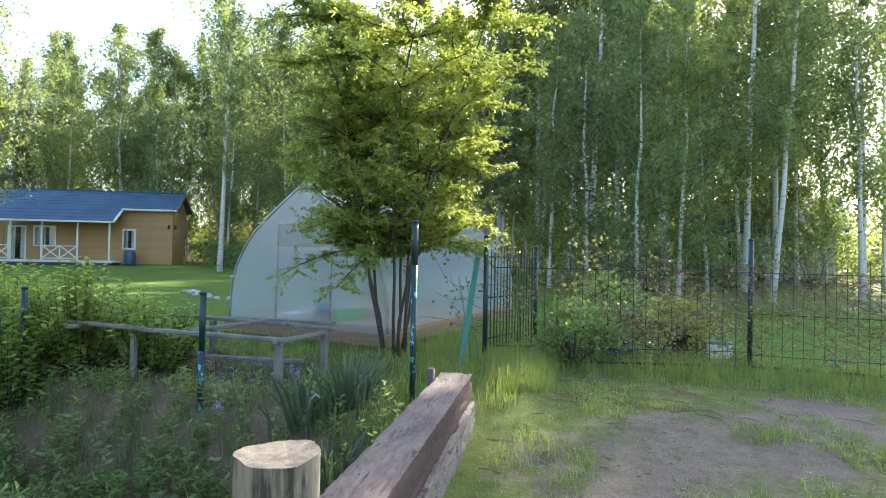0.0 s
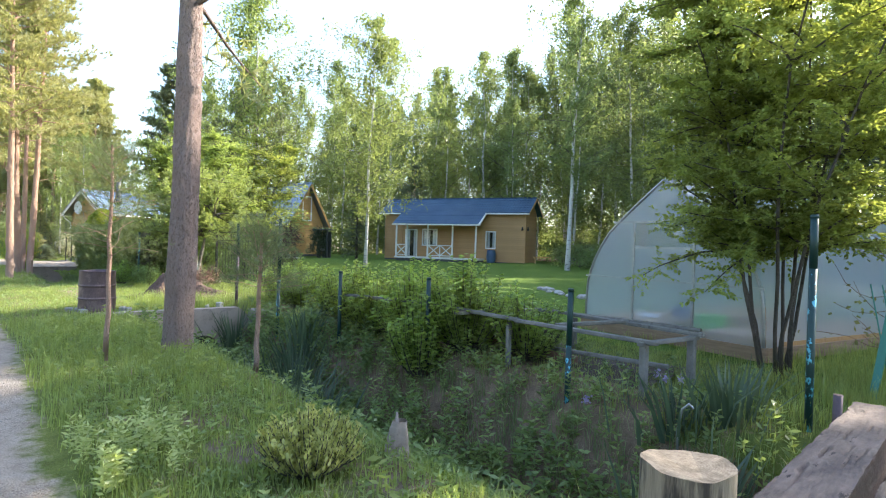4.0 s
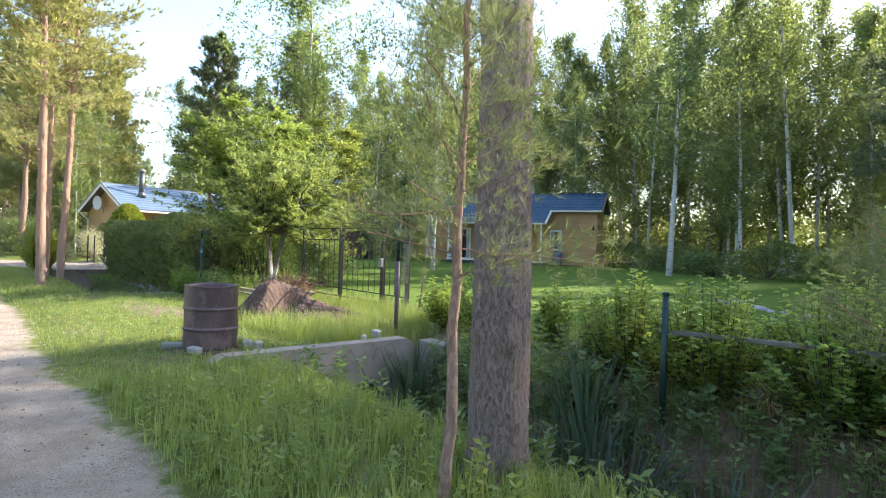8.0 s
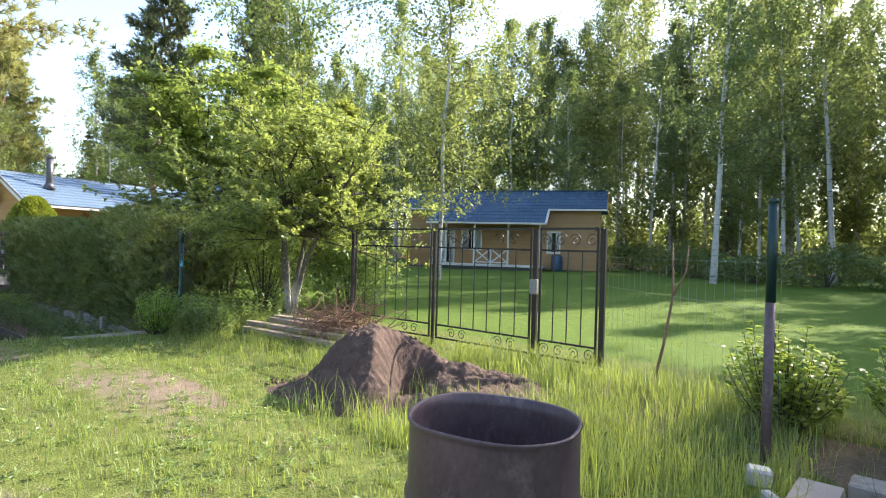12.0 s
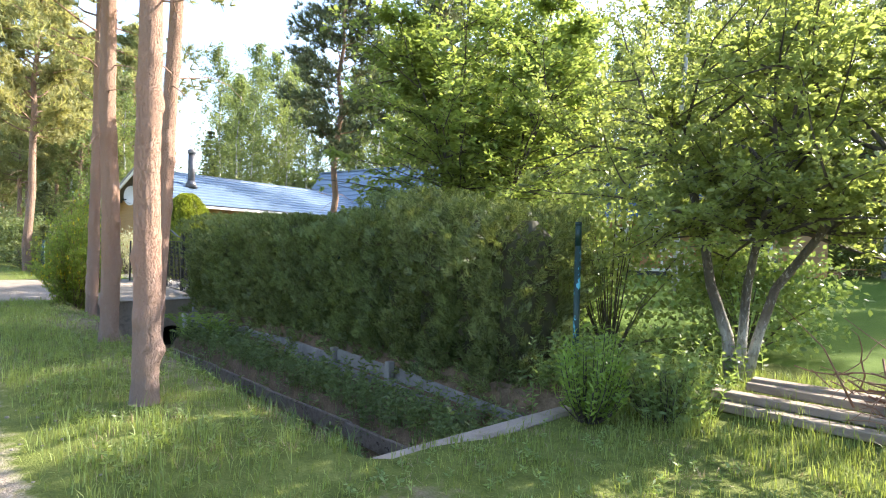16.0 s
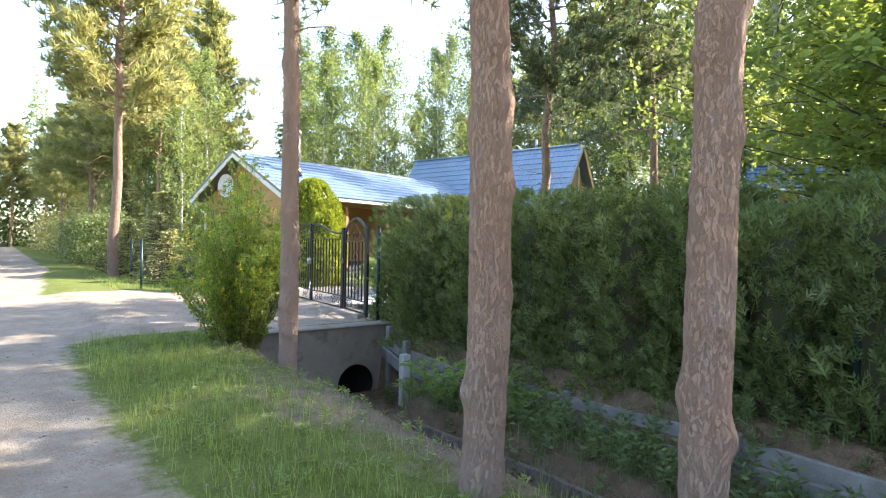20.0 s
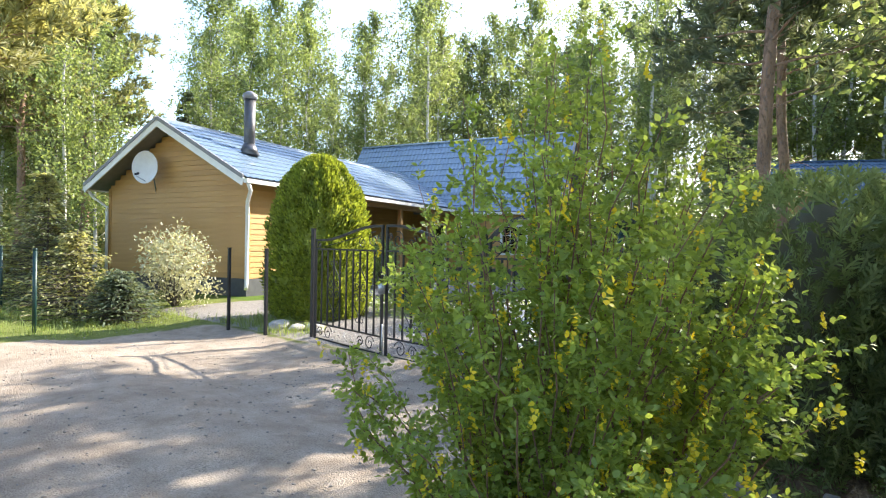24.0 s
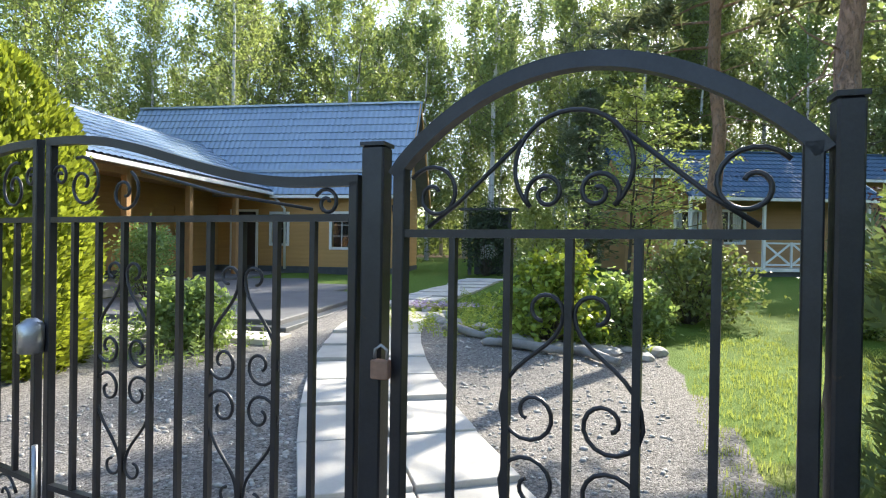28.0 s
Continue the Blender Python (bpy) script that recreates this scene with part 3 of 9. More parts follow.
def spray_leaves(rng, p0, p1, per, length, width, droop=0.15, loose=0.35):
    """Leaves set left and right along twigs p0 to p1, lying in level sprays."""
    p0, p1 = np.repeat(np.asarray(p0, float), per, 0), np.repeat(np.asarray(p1, float), per, 0)
    n = len(p0)
    d = p1 - p0
    d /= np.linalg.norm(d, axis=1)[:, None] + 1e-9
    up = np.array([0, 0, 1.0]) + rng.normal(size=(n, 3)) * loose
    s = np.cross(d, up)
    s /= np.linalg.norm(s, axis=1)[:, None] + 1e-9
    f = rng.uniform(0.1, 1.05, n)[:, None]
    sgn = rng.choice([-1.0, 1.0], n)[:, None]
    e = d * (0.35 + 0.5 * f) + s * sgn * 0.8 + rng.normal(size=(n, 3)) * 0.25
    e[:, 2] -= droop
    e /= np.linalg.norm(e, axis=1)[:, None]
    w = np.cross(e, up)
    w /= np.linalg.norm(w, axis=1)[:, None] + 1e-9
    ln, wd = (length * rng.uniform(0.6, 1.25, n))[:, None], (width * rng.uniform(0.75, 1.2, n))[:, None]
    b = p0 + (p1 - p0) * f + e * ln * 0.12
    nrm = np.cross(w, e) * wd * 0.16
    v = np.stack([b, b + e * ln * 0.35 + w * wd * 0.46 + nrm, b + e * ln * 0.68 + w * wd * 0.38 + nrm, b + e * ln, b + e * ln * 0.68 - w * wd * 0.38 + nrm, b + e * ln * 0.35 - w * wd * 0.46 + nrm], 1)
    return v.reshape(-1, 3), np.arange(n * 6).reshape(-1, 6)


def twigs_along(rng, points, count, length, rise=0.1):
    """Short twigs leaving a bough at its points; arrays of starts and ends."""
    a, b = [], []
    for p, q in zip(points, points[1:]):
        ax = np.array((q - p).normalized())
        for _ in range(count):
            o = np.array(p.lerp(q, rng.random()))
            g = rng.normal(size=3) * np.array([1, 1, 0.35]) + ax * 0.9
            g[2] += rise
            g /= np.linalg.norm(g)
            a.append(o)
            b.append(o + g * length * rng.uniform(0.5, 1.3))
    return a, b


def join(*sets):
    vs, fs, o = [], [], 0
    for v, f in sets:
        vs.append(np.asarray(v, float))
        fs.append(np.asarray(f) + o)
        o += len(v)
    return np.concatenate(vs), np.concatenate(fs)


def smooth01(t):
    t = np.clip(t, 0, 1)
    return t * t * (3 - 2 * t)


# ---- the ground ----
DITCH_A, DITCH_B = (-9.36, 1.7), (-30.80, -18.56)


def ditch_bend(x):
    """How far the lined side of the second ditch swings out toward the headwall."""
    return 0.42 * smooth01((-28.9 - x) / 1.5)


def ditch_depth(x, y):
    """How far the two ditches cut in at a place."""
    out = 0.0
    for (x0, x1), near, far, deep in ((DITCH_A, -0.75, 2.1, 1.05), (DITCH_B, -0.92, 1.62, 1.12)):
        along = smooth01((x - x0) / 0.1) * smooth01((x1 - x) / (0.4 if x0 > -15 else 0.12))
        if x0 < -15:
            far = far + ditch_bend(x)
        a, b = smooth01((y - near) / (0.95 if x0 > -15 else 0.72)), smooth01((far - y) / (1.15 if x0 > -15 else 0.15))
        shelf = 0.62 * smooth01((y - 0.66) / 0.1) * smooth01((x + 28.75) / 0.7) if x0 < -15 else 0.0
        out = out + (deep - shelf) * along * a * b
    return out


def ground_z(x, y):
    x, y = np.asarray(x, float), np.asarray(y, float)
    yard = np.clip((y - 1.9) / 0.8, 0, 1) * 0.10 + np.clip(y - 2.5, 0, 26) * 0.0195
    yard = np.where(x > 2.5, yard * 0.7, yard)
    wob = 0.025 * np.sin(x * 1.3 + 0.7 * y) * np.cos(y * 0.9 - 0.3 * x) + 0.012 * np.sin(3.1 * x) * np.sin(2.7 * y)
    verge = 0.07 * smooth01((y + 2.5) / 0.7) * smooth01((0.4 - y) / 0.9)
    return yard + wob * smooth01((y + 2.6) / 0.6) + verge - ditch_depth(x, y)


def gz(x, y):
    return float(ground_z(x, y))


def spaced(*parts_):
    out = []
    for a, b, step in parts_:
        out += list(np.arange(a, b, step))
    return np.array(out + [parts_[-1][1]])


gx = spaced((-420, -140, 40), (-140, -60, 4), (-60, -45, 0.8), (-45, -38, 0.35), (-38, 8, 0.16), (8, 30, 1.5), (30, 420, 40))
gy = spaced((-420, -60, 40), (-60, -10, 4), (-10, -3.5, 0.5), (-3.5, 5.0, 0.12), (5, 14, 0.4), (14, 60, 2), (60, 420, 40))
GX, GY = np.meshgrid(gx, gy, indexing="ij")
GZ = ground_z(GX, GY)
idx = np.arange(GX.size).reshape(GX.shape)
gf = np.stack([idx[:-1, :-1], idx[1:, :-1], idx[1:, 1:], idx[:-1, 1:]], -1).reshape(-1, 4)
gc = np.stack([GX, GY, GZ], -1).reshape(-1, 3)[gf]
span, mid_f = gc[:, :, 2].max(1) - gc[:, :, 2].min(1), gc.mean(1)
mouth = np.zeros(len(gf), bool)
for px_, py_ in ((-9.35, 0.85), (-30.78, 1.46)):
    mouth |= (np.abs(mid_f[:, 0] - px_) < 0.3) & (np.abs(mid_f[:, 1] - py_) < 0.4) & (span > 0.12)
gf = gf[~mouth]
ground = tagged(raw("ground", np.stack([GX, GY, GZ], -1).reshape(-1, 3), gf, M["ground"], smooth=True), "grassy ground with lawns, bare patches and two ditches", "ground", kind="structure")


def set_attr(ob, name, values):
    a = ob.data.attributes.new(name, "FLOAT", "POINT")
    a.data.foreach_set("value", np.asarray(values, np.float32).ravel())


def road_edge(x):
    return -2.45 + 0.9 * smooth01((-36 - x) / 18.0) + 0.10 * np.sin(x * 0.7)


def patch(x0, y0, rx, ry):
    return smooth01(1.25 - np.sqrt(((GX - x0) / rx) ** 2 + ((GY - y0) / ry) ** 2))


gravel = smooth01((road_edge(GX) + 0.45 - GY) / 1.1) * smooth01((GY + 7.0) / 0.6)
drive = smooth01((GX + 39.3) / 0.8) * smooth01((-30.9 - GX) / 0.5) * smooth01((2.6 - GY) / 0.5) * smooth01((GY + 6) / 0.6)
yardgravel = smooth01((GX + 41.5) / 0.3) * smooth01((-31.2 - 0.17 * (GY - 4) - GX) / 0.1) * smooth01((GY - 2.3) / 0.3) * smooth01((8.3 + 0.35 * np.clip(-33.5 - GX, 0, 6) - GY) / 0.3)
set_attr(ground, "gravel", np.maximum.reduce([gravel, drive, yardgravel]))
bare = np.maximum.reduce([patch(4.3, 2.2, 2.2, 1.8) * 0.7, patch(5.3, 3.6, 1.0, 0.5) * 0.9, patch(3.2, 1.3, 1.3, 1.7) * 0.72, patch(-26.2, -0.95, 3.2, 0.7) * 0.62, patch(-22, -1.0, 2.0, 0.5) * 0.6, patch(-14.9, -0.4, 2.6, 1.0) * 0.62, patch(-12.6, -1.9, 1.6, 0.5) * 0.5, patch(5.5, -0.3, 3.0, 1.3) * 0.62, patch(5.2, 2.9, 1.6, 0.5) * 0.9, patch(-9.6, -1.6, 0.6, 0.5) * 0.5,
                          patch(1.2, -1.6, 1.2, 0.5) * 0.62, patch(-22, -1.4, 3.5, 0.6) * 0.5, patch(-25.8, -0.75, 3.6, 0.55) * 0.8, patch(-27.0, -1.2, 2.6, 0.7) * 0.6, patch(-17.6, -0.9, 1.2, 0.7) * 0.6, patch(-0.2, -1.2, 0.9, 0.5) * 0.6, patch(-14.6, -0.1, 1.6, 0.45) * 0.9, patch(-1.1, -1.55, 0.5, 0.35) * 0.8])
set_attr(ground, "yard_stones", yardgravel)
set_attr(ground, "bare", bare)
set_attr(ground, "lawn", smooth01((GY - 4.2) / 0.8) * smooth01((40 - GY) / 4))
dd = ditch_depth(GX, GY)
set_attr(ground, "litter", np.maximum.reduce([smooth01(dd / 0.35), smooth01((GY - 33) / 4), patch(-3, 2.2, 5.5, 0.9) * 0.9, patch(-9.1, 2.4, 0.9, 0.5), patch(-1.9, -1.55, 0.5, 0.3) * 0.8, patch(-0.1, -0.95, 0.5, 0.4) * 0.8, smooth01((GX - 2) / 3) * smooth01((GY - 12) / 3) * 0.5, smooth01((GX + 31) / .5) * smooth01((-18.6 - GX) / .5) * smooth01((GY - 1.5) / .1) * smooth01((3.2 - GY) / .5)]))


# ---- houses ----
def pose_on(x, y, angle=0.0, z=None):
    return pose(x, y, gz(x, y) if z is None else z, 0, 0, angle)


def siding(parent, material, p, q, z0, z1, normal, gable=None, step=0.145, holes=()):
    """Overlapping boards between the plan points p and q (in the thing's frame), from z0 up to z1; gable: (centre 0..1, peak z)."""
    p, q, normal = Vector((*p, 0)), Vector((*q, 0)), Vector((*normal, 0)).normalized()
    length, along = (q - p).length, (q - p).normalized()
    z = z0
    shared = {}
    while z < (gable[1] if gable else z1) - 0.02:
        top = min(z + step, gable[1] if gable else z1)
        s0, s1 = 0.0, length
        if gable and z > z1:
            f = (z - z1) / (gable[1] - z1)
            s0, s1 = f * gable[0] * length, length - f * (1 - gable[0]) * length
        spans = [(s0, s1)]
        for h0, h1, hz0, hz1 in holes:
            if z + step * 0.5 > hz0 and z + step * 0.5 < hz1:
                spans = [s for a, b in spans for s in ((a, min(b, h0)), (max(a, h1), b)) if s[1] - s[0] > 0.03]
        for a, b in spans:
            key = round(b - a, 3), round(top - z, 3)
            if key not in shared:
                bm, w, h = bmesh.new(), b - a, top - z
                vs = [bm.verts.new(c) for c in ((0, 0.0, 0), (w, 0.0, 0), (w, -0.024, 0), (0, -0.024, 0), (0, 0, h), (w, 0, h), (w, -0.008, h), (0, -0.008, h))]
                for f in ((0, 1, 2, 3), (3, 2, 6, 7), (7, 6, 5, 4), (0, 3, 7, 4), (1, 5, 6, 2)):
                    bm.faces.new([vs[i] for i in f])
                me = bpy.data.meshes.new("board")
                bm.to_mesh(me)
                bm.free()
                me.materials.append(material)
                shared[key] = me
            ob = new("board", shared[key])
            ob.parent = parent
            side = Vector((normal.x, normal.y, 0))
            ob.matrix_local = Matrix.Translation((*(p + along * a)[:2], z)) @ Matrix((along, -side, Vector((0, 0, 1)))).transposed().to_4x4()
        z += step


def roof_sheet(bm, o, u, w, nu, nw, thick=0.03, wave=0.2, row=0.35, clip=None):
    """Metal tiles on a slope: o the eave's start, u along the eave, w up the slope. Steps every row, waves along u."""
    o, u, w = Vector(o), Vector(u), Vector(w)
    un, wn = u.normalized(), w.normalized()
    nrm = un.cross(wn).normalized()
    if nrm.z < 0:
        nrm = -nrm
    L, H = u.length, w.length
    cols = int(L / (wave / 4)) + 1
    rows = max(1, int(round(H / row)))
    grid = []
    for j in range(rows):
        for e in (0.0, 0.985):
            line = []
            for i in range(cols + 1):
                s = L * i / cols
                t = (j + e) * H / rows
                lift = 0.03 * (0.5 + 0.5 * math.cos(2 * math.pi * s / wave)) + (0.032 if e == 0 else 0.0)
                line.append(bm.verts.new(o + un * s + wn * t + nrm * lift))
            grid.append(line)
    for a, b in zip(grid, grid[1:]):
        for i in range(cols):
            f = bm.faces.new((a[i], a[i + 1], b[i + 1], b[i]))
    return bm


def window(parent, m, w, h, panes_x=2, panes_z=1, frame_w=0.09, frame_mat=None, curtain=True, name="window", bar=0.02):
    """A window in the plane y = 0 of the pose m, facing -y: frame proud of the wall, sash, glass, near-black sheet
    painted as the unlit room.
    """
    fm = frame_mat or M["white_paint"]
    win = new(name)
    win.parent = parent
    win.matrix_local = m
    bm = bmesh.new()
    for x0, x1, z0, z1 in ((-w / 2 - frame_w, -w / 2, -frame_w, h + frame_w), (w / 2, w / 2 + frame_w, -frame_w, h + frame_w), (-w / 2, w / 2, h, h + frame_w), (-w / 2, w / 2, -frame_w, 0)):
        box(bm, x0, x1, -0.05, 0.02, z0, z1)
    part("window_frame", bm, fm, win)
    bm = bmesh.new()
    for i in range(1, panes_x):
        x = -w / 2 + w * i / panes_x
        box(bm, x - bar, x + bar, -0.02, 0.02, 0, h)
    for j in range(1, panes_z):
        z = h * j / panes_z
        box(bm, -w / 2, w / 2, -0.018, 0.018, z - bar, z + bar)
    if panes_x > 1 or panes_z > 1:
        part("glazing_bar", bm, fm, win)
    else:
        bm.free()
    g = part("pane", boxed(-w / 2, w / 2, 0.03, 0.036, 0, h), M["glass"], win)
    g.visible_shadow = False
    # no room is built: this black sheet paints its shade
    part("dark_interior", boxed(-w / 2, w / 2, 0.16, 0.17, 0, h), M["shade_black"], win)
    if curtain:
        bm = bmesh.new()
        for sx in (-1, 1):
            pts = [(sx * (w / 2 - 0.02 - 0.3 * w * i / 10), 0.08 + 0.012 * (i % 2)) for i in range(11)]
            for (xa, ya), (xb, yb) in zip(pts, pts[1:]):
                bm.faces.new([bm.verts.new(c) for c in ((xa, ya, 0.02), (xb, yb, 0.02), (xb, yb, h), (xa, ya, h))])
        part("curtain", bm, M["curtain"], win)
    return win


def slab_roof(bm, pts, thick=0.05):
    """A flat plate under the tiles, from four corners."""
    vs = [bm.verts.new(p) for p in pts]
    lo = [bm.verts.new((p[0], p[1], p[2] - thick)) for p in pts]
    n = len(pts)
    bm.faces.new(vs)
    bm.faces.new(lo[::-1])
    for i in range(n):
        bm.faces.new((vs[i], lo[i], lo[(i + 1) % n], vs[(i + 1) % n]))
    return bm


def far_house():
    """The tan cottage with a long blue roof that runs down over a white veranda."""
    h = thing("cottage", pose(-31.155, 21.535, 0, 0, 0, 24.1), "tan boarded cottage with blue tiled roof and white veranda", "house")
    Lp, l0, r0, B1, B2, hpe, hme, hr, hf = 6.77, 1.9, 3.22, 1.30, 3.07, 3.186, 4.05, 5.22, 0.80
    a0, a1, bw, bb = -l0 + 0.35, Lp + r0 - 0.4, B1 + 0.35, 2 * B2 - B1 - 0.35
    zb = 0.45
    walls = new("wall")
    walls.parent = h
    siding(walls, M["siding_tan"], (a0, bw), (a1, bw), zb + 0.15, hme, (0, -1), holes=((1.75, 2.75, hf, hf + 2.05), (3.2, 4.4, hf + 0.85, hf + 2.05), (8.28, 9.0, 1.55, 2.75)))
    siding(walls, M["siding_tan"], (a1, bw), (a1, bb), zb + 0.15, hme, (1, 0), gable=(0.5, hr - 0.1))
    siding(walls, M["siding_tan"], (a0, bb), (a0, bw), zb + 0.15, hme, (-1, 0), gable=(0.5, hr - 0.1))
    bm = bmesh.new()
    box(bm, a0 + 0.03, a1 - 0.03, bw + 0.19, bb, zb, hme - 0.05)
    part("inner_wall", bm, M["siding_tan"], h)
    part("plinth", boxed(a0 - 0.02, a1 + 0.02, bw - 0.03, bb + 0.02, zb - 0.4, zb + 0.14), M["plinth"], h)
    for sx in (a0, a1):
        part("corner_board", boxed(sx - 0.06, sx + 0.06, bw - 0.04, bw + 0.02, zb + 0.14, hme), M["siding_tan"], h)
    bm = bmesh.new()
    dz, db = hr - hme, B2 - B1
    roof_sheet(bm, (-l0, B1, hme), (Lp + r0 + l0, 0, 0), (0, db, dz), 0, 0)
    roof_sheet(bm, (0, 0, hpe), (Lp, 0, 0), (0, B1, hme - hpe), 0, 0)
    roof = part("roof", bm, M["roof_dark"], h, "blue-grey metal tile roof")
    bm = bmesh.new()
    slab_roof(bm, [(-l0, B1, hme), (Lp + r0, B1, hme), (Lp + r0, B2, hr), (-l0, B2, hr)], 0.06)
    slab_roof(bm, [(-l0, 2 * B2 - B1, hme), (Lp + r0, 2 * B2 - B1, hme), (Lp + r0, B2, hr + 0.02), (-l0, B2, hr + 0.02)], 0.06)
    slab_roof(bm, [(0, 0, hpe), (Lp, 0, hpe), (Lp, B1, hme - 0.01), (0, B1, hme - 0.01)], 0.06)
    part("roof_deck", bm, M["roof_dark"], h)
    bm = bmesh.new()
    beam(bm, (-l0, B2, hr + 0.04), (Lp + r0, B2, hr + 0.04), 0.22, 0.05)
    part("ridge_cap", bm, M["roof_dark"], h)
    for p, q in (((-0.05, -0.05, hpe - 0.05), (Lp + 0.05, -0.05, hpe - 0.05)), ((Lp, B1 - 0.05, hme - 0.05), (Lp + r0, B1 - 0.05, hme - 0.05)), ((-l0, B1 - 0.05, hme - 0.05), (0, B1 - 0.05, hme - 0.05)), ((Lp + 0.05, -0.05, hpe - 0.05), (Lp + 0.05, B1, hme - 0.06))):
        part("gutter", beam(bmesh.new(), p, q, 0.11, 0.10), M["white_paint"], h)
    for b0, b1 in (((B1, hme), (B2, hr)), ((2 * B2 - B1, hme), (B2, hr))):
        part("bargeboard", beam(bmesh.new(), (Lp + r0 + 0.01, b0[0], b0[1] - 0.08), (Lp + r0 + 0.01, b1[0], b1[1] - 0.08), 0.03, 0.16), M["siding_tan"], h)
    part("veranda_floor", boxed(0.05, Lp - 0.1, 0.2, bw - 0.05, hf - 0.12, hf, bev=0.01), M["white_paint"], h)
    part("veranda_base", boxed(0.15, Lp - 0.2, 0.3, bw - 0.05, zb - 0.3, hf - 0.13), M["plinth"], h)
    px = [0.15, 1.05, 2.75, 4.7, Lp - 0.3]
    for x in px:
        part("veranda_post", boxed(x - 0.05, x + 0.05, 0.25, 0.35, hf, hpe + 0.02, bev=0.008), M["white_paint"], h)
    part("veranda_beam", boxed(0.1, Lp - 0.25, 0.24, 0.36, hpe - 0.08, hpe + 0.05), M["white_paint"], h)
    for i, (xa, xb) in enumerate(((px[0], px[1]), (px[2] - 0.0, px[2] + 0.98), (px[2] + 0.98, px[3]))):
        r = new("railing")
        r.parent = h
        for z in (0.12, 0.86):
            part("rail", beam(bmesh.new(), (xa + 0.05, 0.3, hf + z), (xb - 0.05, 0.3, hf + z), 0.06, 0.06), M["white_paint"], r)
        part("cross_brace", beam(bmesh.new(), (xa + 0.05, 0.29, hf + 0.14), (xb - 0.05, 0.29, hf + 0.84), 0.03, 0.07), M["white_paint"], r)
        part("cross_brace", beam(bmesh.new(), (xa + 0.05, 0.31, hf + 0.84), (xb - 0.05, 0.31, hf + 0.14), 0.03, 0.07), M["white_paint"], r)
    part("veranda_post", boxed(px[2] + 0.95, px[2] + 1.01, 0.27, 0.33, hf, hf + 0.9), M["white_paint"], h)
    window(h, Matrix.Translation((a0 + 2.25, bw, hf + 0.02)), 0.86, 1.95, 1, 1, curtain=True, name="door")
    window(h, Matrix.Translation((a0 + 3.8, bw, hf + 0.9)), 1.1, 1.1, 2, 1)
    window(h, Matrix.Translation((a0 + 8.64, bw, 1.6)), 0.6, 1.1, 1, 1)
    part("door_leaf", boxed(a0 + 0.55, a0 + 1.5, bw - 0.05, bw, hf, hf + 2.05), M["log_wood"], h)
    for sx in (-0.14, 0.16):
        part("wall_lamp", tube(bmesh.new(), [(a1 + sx, bw - 0.16 if sx < 0 else bw + 0.2, 2.85), (a1 + sx, bw - 0.16 if sx < 0 else bw + 0.2, 3.1)], [0.08, 0.05], 8), M["black_metal"], h)
    part("side_table", box(boxed(a1 + 0.5, a1 + 1.6, bw + 0.4, bw + 1.1, 1.0, 1.06), a1 + 0.6, a1 + 0.68, bw + 0.5, bw + 0.58, 0.4, 1.0), M["log_wood"], h)
    return h


far_house()


